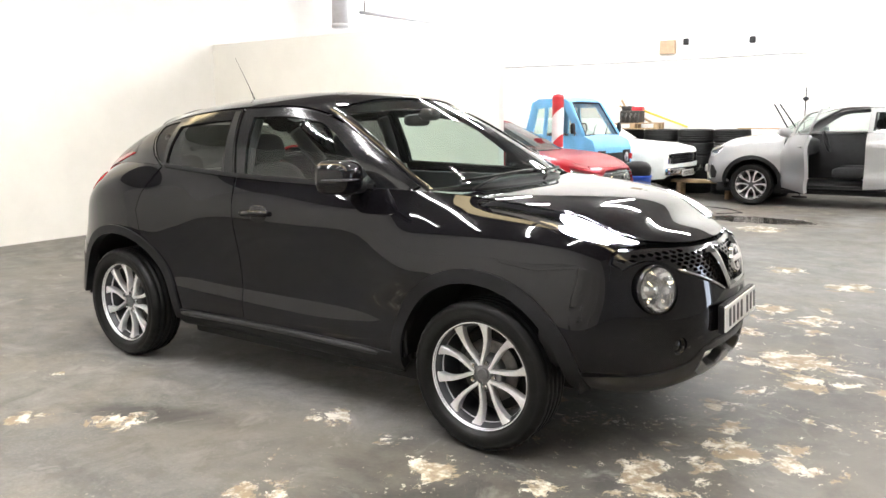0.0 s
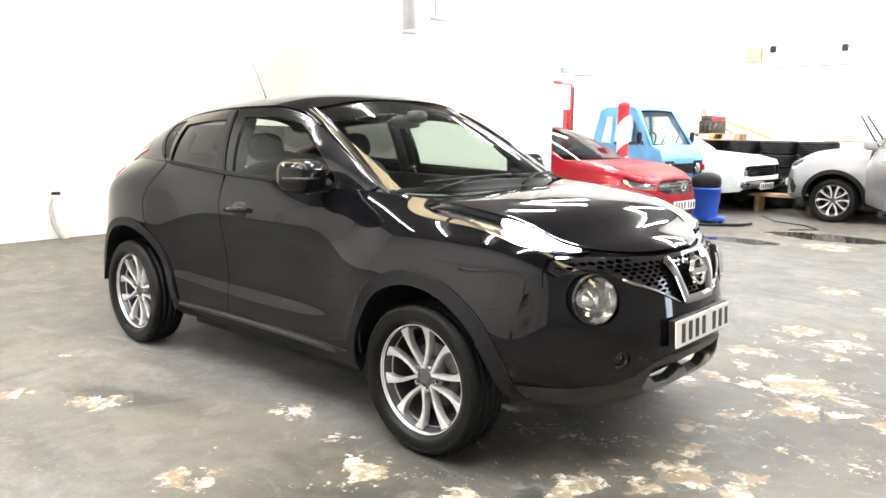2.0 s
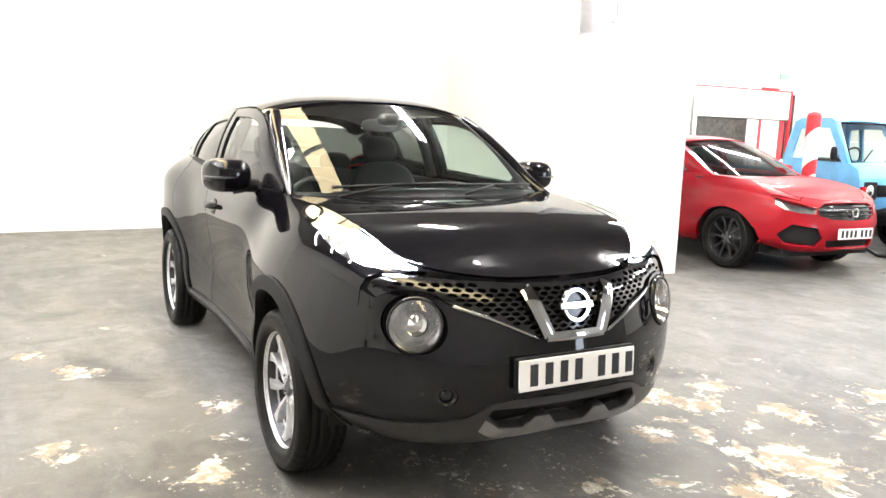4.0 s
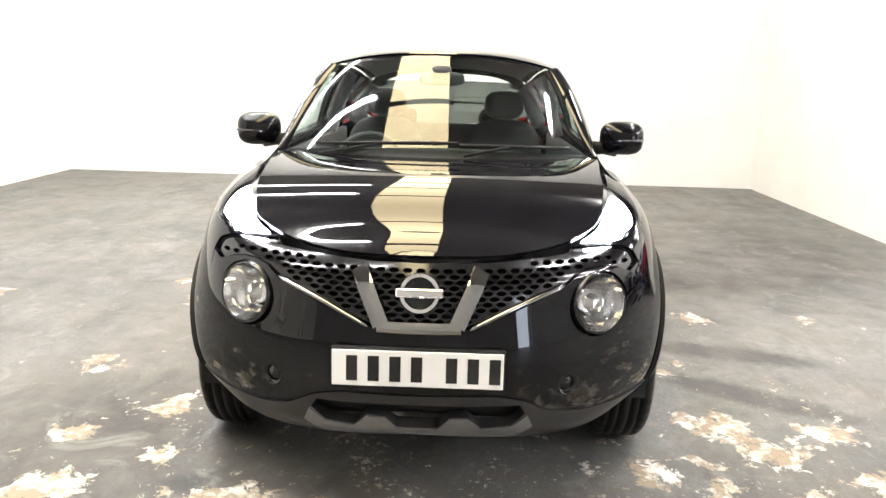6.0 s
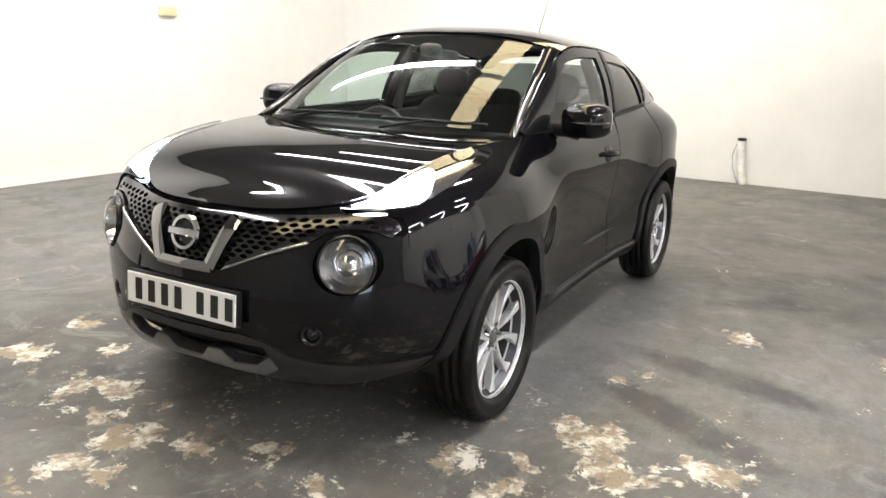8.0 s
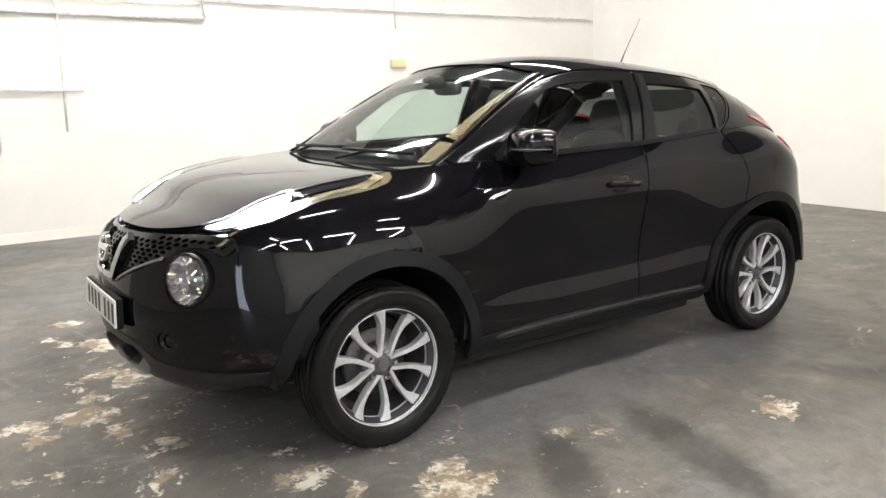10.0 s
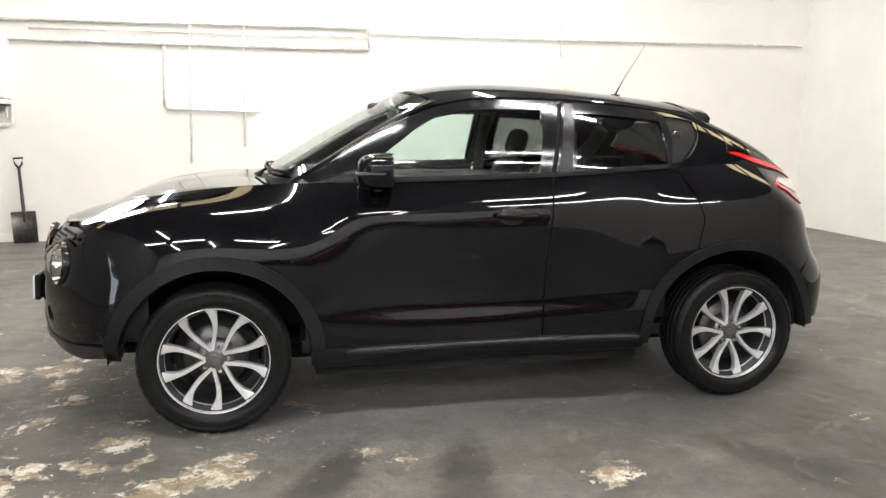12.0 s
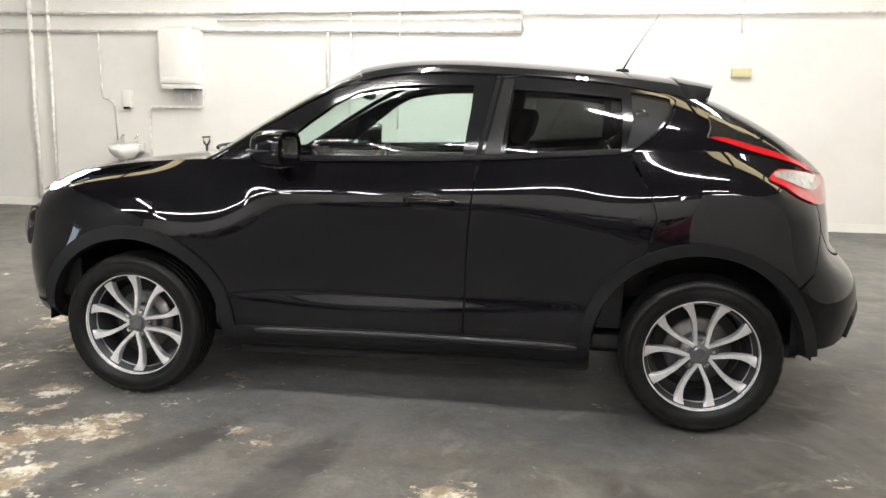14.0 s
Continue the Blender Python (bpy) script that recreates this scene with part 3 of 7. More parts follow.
HEIGHT = [soft([(0, 0.31), (2, 0.27), (3, 0.30), (4, 0.33), (5, 0.26), (6, 0.25), (9, 0.25), (10, 0.27), (14, 0.30)], 0.22),
          soft([(0, 0.36), (2, 0.335), (3, 0.36), (4, 0.38), (5, 0.31), (6, 0.305), (9, 0.305), (10, 0.28), (12, 0.33), (14, 0.34)], 0.22),
          soft([(0, 0.47), (4, 0.46), (14, 0.46)], 0.22),
          soft([(0, 0.60), (5, 0.61), (6.3, 0.575), (8.6, 0.575), (10, 0.65), (11, 0.645), (14, 0.62)], 0.22),
          soft([(0, 0.73), (3, 0.755), (5, 0.80), (7, 0.80), (8.5, 0.80), (9.2, 0.825), (10, 0.885), (10.6, 0.895), (11.2, 0.86), (12, 0.77), (14, 0.75)], 0.22),
          soft([(0, 0.835), (1, 0.84), (2, 0.86), (3, 0.91), (4, 0.955), (5, 0.985), (6, 0.975), (7, 0.97), (8, 0.972), (8.6, 0.98), (9.2, 1.01), (10, 1.06), (10.5, 1.06), (11, 1.01), (12, 0.92), (14, 0.89)], 0.22),
          soft([(0, 0.90), (1, 0.90), (2, 0.926), (3, 0.982), (4, 1.04), (5, 1.083), (6, 1.110), (7, 1.115), (8, 1.13), (9, 1.165), (10, 1.19), (11, 1.155), (12, 1.11), (13, 1.07), (14, 1.06)], 0.22)]
TOP = spln([(5.5, 1.0, 0.718, 1.09), (6, 0.885, 0.704, 1.128), (6.35, 0.65, 0.676, 1.272), (6.7, 0.44, 0.646, 1.39), (7, 0.29, 0.622, 1.455), (7.4, 0.08, 0.607, 1.50), (8, -0.28, 0.599, 1.506),
            (9, -0.78, 0.58, 1.475), (10, -1.10, 0.557, 1.425), (11, -1.22, 0.537, 1.40), (12, -1.28, 0.46, 1.40), (13, -1.34, 0.26, 1.405), (14, -1.36, 0, 1.41)])


# second derivatives of the smooth section through its seven lines
BEND = np.zeros((7, 7))
BEND[1:-1] = np.linalg.solve(4 * np.eye(5) + np.eye(5, k=1) + np.eye(5, k=-1), 6 * (np.eye(5, 7) - 2 * np.eye(5, 7, k=1) + np.eye(5, 7, k=2)))


FLARES = ((1.273, 0.45, 0.034, 0.16, -1.0), (-1.244, 0.465, 0.012, 0.11, 1.0))


def plan_normal(s):
    e = 1e-3
    (x0, y0), (x1, y1) = PLAN(s - e), PLAN(s + e)
    tx, ty = x1 - x0, y1 - y0
    n = np.maximum(np.hypot(tx, ty), 1e-9)
    return ty / n, -tx / n


def lower(s, t):
    """The body below the belt: s from nose (0) along the left side to the tail (14), negative on the right; t from sill (0) to belt (6)."""
    s, t = np.asarray(s, float), np.clip(np.asarray(t, float), 0, 6)
    sg, a = np.where(s < 0, -1.0, 1.0), np.abs(s)
    x, y = PLAN(a)
    nx, ny = plan_normal(a)
    d = np.stack([f(a) for f in INSET])
    z = np.stack([f(a) for f in HEIGHT])
    i = np.clip(t.astype(int), 0, 5)
    u = t - i
    c = np.arange(len(a)) if a.ndim else 0

    def cut(v):
        m = BEND @ v
        p, q, mp, mq = v[i, c], v[i + 1, c], m[i, c], m[i + 1, c]
        return p * (1 - u) + q * u - u * (1 - u) * (mp * (2 - u) + mq * (1 + u)) / 6
    d, z = cut(d), cut(z)
    # the skin flares out round both wheel arches
    for cx, r, out, soft_by, doors in FLARES:
        far = (x + nx * d - cx) * doors
        k = np.maximum(np.hypot(far, z - 0.334) - r, 0.0) / soft_by
        high = 1 - np.clip(far / 0.25, 0, 1) * (1 - np.clip((z - 0.5) / 0.35, 0, 1))
        d = d + out * np.exp(-k * k) * high * high * (3 - 2 * high)
    return np.stack([x + nx * d, (y + ny * d) * sg, z], -1)


def upper(s, w):
    """The body above the belt: w from belt (0) to roof rail (1)."""
    s, w = np.asarray(s, float), np.asarray(w, float)
    b = lower(s, np.full(s.shape, 6.0))
    x, y, z = TOP(np.abs(s))
    tp = np.stack([x, y * np.where(s < 0, -1.0, 1.0), z], -1)
    nx, ny = plan_normal(np.abs(s))
    bulge = (0.10 + 0.12 * np.clip((np.abs(s) - 10.5) / 1.5, 0, 1)) * w * (1 - w) * np.clip((np.abs(s) - 6) * 1.2, 0, 1)
    p = b + (tp - b) * w[..., None]
    return p + np.stack([nx * bulge, ny * bulge * np.where(s < 0, -1.0, 1.0), 0 * w], -1)


def screen(u, v):
    """The windscreen: u across (-1 to 1), v from cowl (0) to roof (1)."""
    u, v = np.asarray(u, float), np.asarray(v, float)
    x = 1.07 + (0.33 - 1.07) * v - (0.05 * u**2 + 0.75 * u**4 + 0.32 * u**6) * (0.135 + (0.06 - 0.135) * v)
    z = 1.088 + (1.543 - 1.088) * v + 0.075 * v * (1 - v) + u * u * (0.015 - 0.065 * v) + 0.03 * (1 - u * u) * (1 - v)
    return np.stack([x, u * (0.665 + (0.54 - 0.665) * v), z], -1)


RAILS = np.linspace(6.9, 11.5, 60)
RAILX, RAILY, RAILZ = TOP(RAILS)
CREST = spl([(-1.45, 1.45), (-1.2, 1.503), (-0.8, 1.55), (-0.4, 1.581), (-0.1, 1.591), (0.1, 1.583), (0.3, 1.553), (0.45, 1.51)])


def roof(x, y):
    """The roof over the plan."""
    x, y = np.asarray(x, float), np.asarray(y, float)
    yt, zt = np.interp(-x, -RAILX, RAILY), np.interp(-x, -RAILX, RAILZ)
    return np.stack([x, y, zt + (CREST(x) - zt) * (1 - np.minimum(np.abs(y) / yt, 1.2) ** 3.0)], -1)


SEAMS = np.linspace(0, 6.3, 120)
SEAM = lower(SEAMS, np.full(120, 6.0))
CROWN = spl([(0.8, 0.0), (1.1, 0.006), (1.3, 0.016), (1.5, 0.022), (1.8, 0.027), (1.95, 0.022), (2.04, 0.0)])


def bonnet(x, y):
    """The bonnet over the plan, crowned between the two seams."""
    x, y = np.asarray(x, float), np.asarray(y, float)
    ys, zs = np.interp(-x, -SEAM[:, 0], SEAM[:, 1]), np.interp(-x, -SEAM[:, 0], SEAM[:, 2])
    r = np.minimum(np.abs(y) / np.maximum(ys, 0.02), 1.3)
    return np.stack([x, y, zs + CROWN(x) * (1 - r**2)], -1)


def finder(surf, s0, s1, t0, t1, axis):
    """Gives the surface's own coordinates of points known by (x, z) or (y, z)."""
    ga, gb = np.meshgrid(np.linspace(s0, s1, 500), np.linspace(t0, t1, 160))
    ga, gb = ga.ravel(), gb.ravel()
    p = surf(ga, gb)[:, [axis, 2]]

    def find(q):
        k = int(np.argmin(((p - np.array(q)) ** 2).sum(1)))
        a, b = ga[k], gb[k]
        for _ in range(4):
            e = 1e-3
            f0, fa, fb = surf(np.array([a, a + e, a]), np.array([b, b, b + e]))[:, [axis, 2]]
            j = np.stack([(fa - f0) / e, (fb - f0) / e], 1)
            if abs(np.linalg.det(j)) < 1e-6:
                break
            st = np.clip(np.linalg.solve(j, np.array(q) - f0), -0.1, 0.1)
            a, b = float(np.clip(a + st[0], s0, s1)), float(np.clip(b + st[1], t0, t1))
        return (a, b)
    return lambda pts: [find(q) for q in pts]


SIDE = finder(lower, 3.2, 12.2, 0, 6, 0)
NOSEFIND = finder(lower, 0.0, 3.8, 0, 6, 1)


def NOSE(pts):
    """Points of the nose by (y, z), drawn in to its rounded plan."""
    return NOSEFIND([(0.973 * y, z) for y, z in pts])


WINDOW = finder(upper, 6.0, 11.0, 0, 1, 0)
AXLE, TAIL, HUB = 1.285, -1.272, 0.334


def arc(cx, r, a0, a1, n=24):
    return [(cx + r * math.cos(math.radians(a0 + (a1 - a0) * i / n)), HUB + r * math.sin(math.radians(a0 + (a1 - a0) * i / n))) for i in range(n + 1)]


def along(t, s0, s1, n=12):
    return [(s0 + (s1 - s0) * i / n, t) for i in range(n + 1)]


def mirror_loop(half):
    """A whole outline from its left half, which starts and ends on the middle line."""
    return half + [(-a, b) for a, b in half[::-1] if abs(a) > 1e-6]


def strip(name, curve, material, parent, width, depth, n=40, label="", mirror=False):
    """A bar of flat section along a curve of points with normals."""
    bm = bmesh.new()
    rows = []
    my = -1 if mirror else 1
    for p, nrm, side in curve:
        p, nrm, side = Vector(p), Vector(nrm), Vector(side)
        c = [p - side * width / 2 - nrm * depth, p - side * width / 2 + nrm * depth * 0.6, p + nrm * depth, p + side * width / 2 + nrm * depth * 0.6, p + side * width / 2 - nrm * depth]
        rows.append([bm.verts.new((v.x, v.y * my, v.z)) for v in c])
    for a, b in zip(rows, rows[1:]):
        for k in range(4):
            f = (a[k], a[k + 1], b[k + 1], b[k])
            bm.faces.new(f[::-1] if mirror else f)
    bm.faces.new(rows[0])
    bm.faces.new(rows[-1][::-1])
    bmesh.ops.recalc_face_normals(bm, faces=bm.faces)
    return part(name, bm, material, parent, label, auto=True)


# ---- wheels ----
def wheel_meshes():
    """Meshes of one alloy wheel; the axle runs along y, the face towards +y."""
    out = {}

    def keep(key, bm, material, auto=False):
        if key in ("rim", "barrel", "spoke"):
            for v in bm.verts:
                v.co = Vector((v.co.x * 1.04, v.co.y, v.co.z * 1.04))
        ob = part(key, bm, material, None, smooth=True, auto=auto)
        out[key] = ob.data
        bpy.data.objects.remove(ob)
    bm = bmesh.new()
    lathe(bm, [(0.20, -0.10), (0.222, -0.095), (0.224, -0.07), (0.205, -0.05), (0.208, 0.03), (0.222, 0.055), (0.232, 0.07), (0.232, 0.080), (0.2305, 0.083), (0.2265, 0.082), (0.2255, 0.066), (0.224, 0.03)], 72)
    keep("rim", bm, ALLOY)
    bm = bmesh.new()
    lathe(bm, [(0.2255, 0.066), (0.213, 0.045), (0.196, -0.02), (0.194, -0.09)], 72)
    keep("barrel", bm, GUNMETAL)
    bm = bmesh.new()
    prof = [(0.222, -0.085), (0.25, -0.105), (0.29, -0.108), (0.318, -0.098), (0.330, -0.083)]
    for g in (-0.055, -0.02, 0.02, 0.055):
        prof += [(0.334, g - 0.006), (0.326, g - 0.004), (0.326, g + 0.004), (0.334, g + 0.006)]
    prof += [(0.330, 0.083), (0.318, 0.098), (0.305, 0.106), (0.303, 0.104), (0.29, 0.108), (0.268, 0.106), (0.258, 0.102), (0.256, 0.100), (0.249, 0.093), (0.243, 0.084), (0.234, 0.078)]
    rows = lathe(bm, prof, 120)
    for row in rows[3:6] + rows[-12:-9]:
        for i, v in enumerate(row):
            if i % 3 == 0:
                v.co = Vector((v.co.x * 0.992, v.co.y * 0.992, v.co.z * 0.992))
    keep("tyre", bm, RUBBER)
    bm = bmesh.new()
    rows, n = [], 14
    for i in range(n + 1):
        f = i / n
        r = 0.040 + (0.226 - 0.040) * f
        a = math.radians(float(np.interp(f, [0, 0.1, 0.22, 0.36, 0.5, 0.65, 0.8, 1], [5, 11.5, 16.5, 19.6, 20.6, 20.2, 18.6, 15.5])))
        w = 0.0074 + 0.0022 * f + 0.0175 * f**5
        y = 0.060 - 0.012 * (1 - f) ** 2 - 0.016 * math.sin(math.pi * f) * 0.4
        c, s = math.cos(a), math.sin(a)
        row = []
        for side, depth in ((-1.0, -0.035), (-1.0, -0.003), (-0.8, 0.0), (0.8, 0.0), (1.0, -0.003), (1.0, -0.035)):
            row.append(bm.verts.new((r * s + side * w * c, y + depth, r * c - side * w * s)))
        rows.append(row)
    for p, q in zip(rows, rows[1:]):
        for k in range(5):
            bm.faces.new((p[k], q[k], q[k + 1], p[k + 1]))
    bmesh.ops.recalc_face_normals(bm, faces=bm.faces)
    keep("spoke", bm, ALLOY, True)
    bm = bmesh.new()
    for v in out["spoke"].vertices:
        bm.verts.new((-v.co.x, v.co.y, v.co.z))
    bm.verts.ensure_lookup_table()
    for f in out["spoke"].polygons:
        bm.faces.new([bm.verts[i] for i in reversed(f.vertices)])
    keep("spoke_b", bm, ALLOY, True)
    bm = bmesh.new()
    lathe(bm, [(0.001, 0.05), (0.026, 0.05), (0.03, 0.046), (0.03, 0.03)], 32)
    lathe(bm, [(0.016, 0.0505), (0.018, 0.052), (0.021, 0.052), (0.0225, 0.0505)], 32)
    box(bm, -0.022, 0.022, 0.05, 0.052, -0.004, 0.004)
    keep("centre_cap", bm, HUBGREY, True)
    bm = bmesh.new()
    lathe(bm, [(0.03, 0.04), (0.075, 0.03), (0.085, 0.02), (0.085, -0.02)], 40)
    keep("hub", bm, HUBGREY)
    bm = bmesh.new()
    lathe(bm, [(0.001, 0.052), (0.009, 0.052), (0.011, 0.048), (0.011, 0.02)], 6)
    keep("wheel_nut", bm, CHROME, True)
    bm = bmesh.new()
    lathe(bm, [(0.06, -0.02), (0.14, -0.02), (0.142, -0.025), (0.142, -0.04), (0.06, -0.045)], 48)
    keep("brake_disc", bm, STEEL)
    bm = bmesh.new()
    lathe(bm, [(0.001, -0.055), (0.188, -0.06)], 36)
    keep("back_plate", bm, DARK)
    return out


def add_wheel(car, m, meshes, label="five double-spoke machined alloy wheel"):
    w = new("wheel", meshes["rim"])
    w.parent, w.matrix_basis = car, m
    w["label"] = label

    def sub(name, key, mm=Matrix(), label=""):
        o = new(name, meshes[key])
        o.parent, o.matrix_basis = w, mm
        if label:
            o["label"] = label
    sub("tyre", "tyre", label="black rubber tyre with grooved tread")
    for k in range(5):
        r = Matrix.Rotation(math.radians(72 * k), 4, "Y")
        sub("spoke", "spoke", r)
        sub("spoke", "spoke_b", r)
        rn = Matrix.Rotation(math.radians(72 * k + 36), 4, "Y") @ Matrix.Translation((0, 0, 0.057))
        sub("wheel_nut", "wheel_nut", rn)
    sub("centre_cap", "centre_cap", label="grey round hub cap with a plain badge")
    sub("hub", "hub")
    sub("barrel", "barrel", label="dark inner barrel")
    sub("brake_disc", "brake_disc", label="steel brake disc behind the spokes")
    sub("back_plate", "back_plate")
    return w


WHEEL = wheel_meshes()


# ---- the black crossover ----
def build_crossover():
    car = tagged(empty("crossover_car"), "glossy black five-door crossover car with lit running lamps", "car")
    # bonnet
    rear_edge = [(0.945 + 0.155 * (1 - (y / 0.67) ** 2), y) for y in np.linspace(0.67, -0.67, 25)]
    seam = [(p[0] - 0.004, p[1] - 0.004) for p in lower(np.linspace(0, 5.8, 40), np.full(40, 6.0))]
    seam = [(x, max(y, 0.0)) for x, y in seam]
    out = seam + rear_edge + [(x, -y) for x, y in seam[:0:-1]]
    panel("bonnet", bonnet, out, PAINT, car, wa=1, wb=1, step=0.035, flip=False)
    # front bumper, grille and lower lip
    top_edge = NOSE([(0.0, 0.683), (0.10, 0.684), (0.145, 0.693), (0.30, 0.745), (0.47, 0.812), (0.51, 0.842), (0.55, 0.855), (0.60, 0.858), (0.655, 0.848), (0.70, 0.832), (0.7335, 0.853), (0.7455, 0.80), (0.758, 0.791)])
    lip_edge = NOSE([(0.0, 0.487), (0.25, 0.485), (0.34, 0.465), (0.42, 0.42), (0.52, 0.40), (0.66, 0.395)]) + SIDE([(1.70, 0.41)])
    end = SIDE([(1.665, 0.545), (1.71, 0.43)])
    split = SIDE([(1.72, 0.78), (1.70, 0.66)])
    half = [(0.0, top_edge[0][1])] + top_edge[1:] + split + end + lip_edge[::-1][1:-1] + [(0.0, lip_edge[0][1])]
    lamp_hole = rounded(NOSE([(0.585 + 0.104 * math.cos(a), 0.745 + 0.102 * math.sin(a)) for a in np.linspace(0, 2 * math.pi, 17)[:-1]]), 2)
    fog = rounded(NOSE([(0.487 + 0.037 * math.cos(a), 0.497 + 0.037 * math.sin(a)) for a in np.linspace(0, 2 * math.pi, 13)[:-1]]), 2)
    flip = lambda loop: [(-a, b) for a, b in loop][::-1]
    panel("front_bumper", lower, mirror_loop(half), PAINT, car, holes=[lamp_hole, flip(lamp_hole), fog, flip(fog)], thick=0.03)
    # honeycomb grille
    ghalf = NOSE([(0.0, 0.69), (0.14, 0.70), (0.30, 0.752), (0.465, 0.818), (0.505, 0.848), (0.55, 0.861), (0.60, 0.864), (0.655, 0.854), (0.698, 0.835), (0.720, 0.862), (0.70, 0.892), (0.66, 0.907), (0.50, 0.907), (0.30, 0.895), (0.0, 0.888)])
    ghalf[0], ghalf[-1] = (0.0, ghalf[0][1]), (0.0, ghalf[-1][1])
    gloop = mirror_loop(ghalf)
    cells = []
    for row in range(13):
        for col in range(36):
            y, z = -0.774 + col * 0.043 + (row % 2) * 0.0215, 0.70 + row * 0.0168
            hexa = [(y + 0.0176 * cx, z + 0.0068 * cz) for cx, cz in ((-1, 0), (-0.45, 1), (0.45, 1), (1, 0), (0.45, -1), (-0.45, -1))]
            ok = inside(np.array([h[0] for h in hexa]), np.array([h[1] for h in hexa]), [(-0.715, 0.862), (-0.66, 0.902), (-0.40, 0.897), (-0.2, 0.884), (0.2, 0.884), (0.40, 0.897), (0.66, 0.902), (0.715, 0.862), (0.70, 0.845), (0.655, 0.858), (0.55, 0.864), (0.50, 0.85), (0.47, 0.825), (0.15, 0.705), (-0.15, 0.705), (-0.47, 0.825), (-0.50, 0.85), (-0.55, 0.864), (-0.655, 0.858), (-0.70, 0.845)])
            if ok.all():
                sg = 1 if y >= 0 else -1
                c = NOSE([(abs(h[0]), h[1]) for h in hexa])
                cells.append([(sg * a if abs(hh[0]) > 1e-9 else a, b) if (hh[0] >= 0) == (sg > 0) else (-sg * a, b) for (a, b), hh in zip(c, hexa)])
    panel("grille", lower, gloop, GLOSSBLACK, car, holes=cells, thick=0.022, lift=-0.012, step=0.05, label="gloss black honeycomb grille")
    panel("grille_backing", lower, gloop, DARK, car, thick=0.0, lift=-0.045, step=0.06)
    # lower lip with three scalloped openings
    lhalf = [(0.0, lip_edge[0][1] - 0.03)] + [(a, b - 0.03) for a, b in lip_edge[1:]] + along(0.5, 3.72, 0.0, 14)
    mouth = NOSE([(0.0, 0.372), (0.065, 0.372), (0.105, 0.412), (0.16, 0.412), (0.20, 0.372), (0.30, 0.378), (0.345, 0.415), (0.33, 0.447), (0.0, 0.452)])
    mouth = [(0.0, mouth[0][1])] + mouth[1:-1] + [(0.0, mouth[-1][1])]
    panel("lower_lip", lower, mirror_loop(lhalf), LIPM, car, holes=[mirror_loop(mouth)], thick=0.04, lift=0.004, label="textured black plastic lower lip")
    skid = NOSE([(0.0, 0.333), (0.16, 0.333), (0.31, 0.336), (0.372, 0.368), (0.352, 0.412), (0.300, 0.374), (0.205, 0.368), (0.163, 0.408), (0.102, 0.408), (0.062, 0.368), (0.0, 0.368)])
    skid = [(0.0, skid[0][1])] + skid[1:-1] + [(0.0, skid[-1][1])]
    panel("skid_plate", lower, mirror_loop(skid), SKIDM, car, thick=0.01, lift=0.010, label="satin silver skid plate with scalloped edge")
    panel("lip_backing", lower, mirror_loop(lhalf), DARK, car, thick=0.0, lift=-0.06, step=0.06)
    # thin bars added to imitate the highlight along the bumper's top edge
    for sg in (1, -1):
        bm = bmesh.new()
        pts = []
        for f in np.linspace(0, 1, 14):
            a, b = NOSE([(0.16 + 0.30 * f, 0.696 + 0.116 * f + 0.006 * math.sin(math.pi * f))])[0]
            p = lower(np.array([a]), np.array([b]))[0]
            pts.append((p[0] + 0.002, sg * p[1], p[2]))
        tube(bm, pts, 0.007, 8)
        part("glint_bar", bm, DIMCHROME, car, "thin dark chrome bar added for the highlight along the grille edge")
    # chrome V and badge
    for mm in (False, True):
        pts = []
        for f in np.linspace(0, 0.95, 14):
            y, z = 0.118 + 0.078 * f, 0.705 + 0.172 * f
            a, b = NOSE([(y, z)])[0]
            p = lower(np.array([a]), np.array([b]))[0]
            pts.append(((p[0] + 0.006, p[1], p[2]), (0.96, 0.2, 0.2), (0.1, 0.88, -0.47)))
        strip("chrome_blade", pts, DIMCHROME, car, 0.05, 0.012, mirror=mm, label="polished chrome grille blade")
    pts = []
    for y in np.linspace(-0.128, 0.128, 15):
        a, b = NOSE([(abs(y), 0.70)])[0]
        p = lower(np.array([a]), np.array([b]))[0]
        pts.append(((p[0] + 0.006, y, p[2]), (0.98, 0, 0.2), (-0.2, 0, 0.98)))
    strip("chrome_base", pts, DIMCHROME, car, 0.034, 0.012, label="polished chrome grille bar")
    bm = bmesh.new()
    mb = Matrix.Translation((2.112, 0, 0.805)) @ Matrix.Rotation(radians(-12), 4, "Y")
    lathe(bm, [(0.046, 0.0), (0.049, 0.013), (0.060, 0.013), (0.063, 0.0)], 40, mb, "x")
    box(bm, 0, 0.016, -0.072, 0.072, -0.013, 0.013, 0.003, mb)
    part("badge", bm, CHROME, car, "round chrome badge with a plain bar", auto=True)
    bm = bmesh.new()
    lathe(bm, [(0.001, -0.004), (0.05, -0.004)], 30, mb, "x")
    part("badge_backing", bm, GLOSSBLACK, car)
    # number plate, characters as plain bars
    mp = Matrix.Translation((2.156, 0, 0.578)) @ Matrix.Rotation(radians(-3), 4, "Y")
    bm = bmesh.new()
    box(bm, -0.005, 0.004, -0.26, 0.26, -0.0555, 0.0555, 0.002, mp)
    plate = part("number_plate", bm, PLATEW, car, "white plate with plain dark bars", auto=True)
    for k in range(7):
        y = -0.222 + k * 0.0655 + (0.04 if k > 3 else 0) - 0.0
        bm = bmesh.new()
        box(bm, 0.0042, 0.0052, y + 0.006, y + 0.040, -0.0395, 0.0395, 0, mp)
        part("bar", bm, INK, plate, smooth=False)
    bm = bmesh.new()
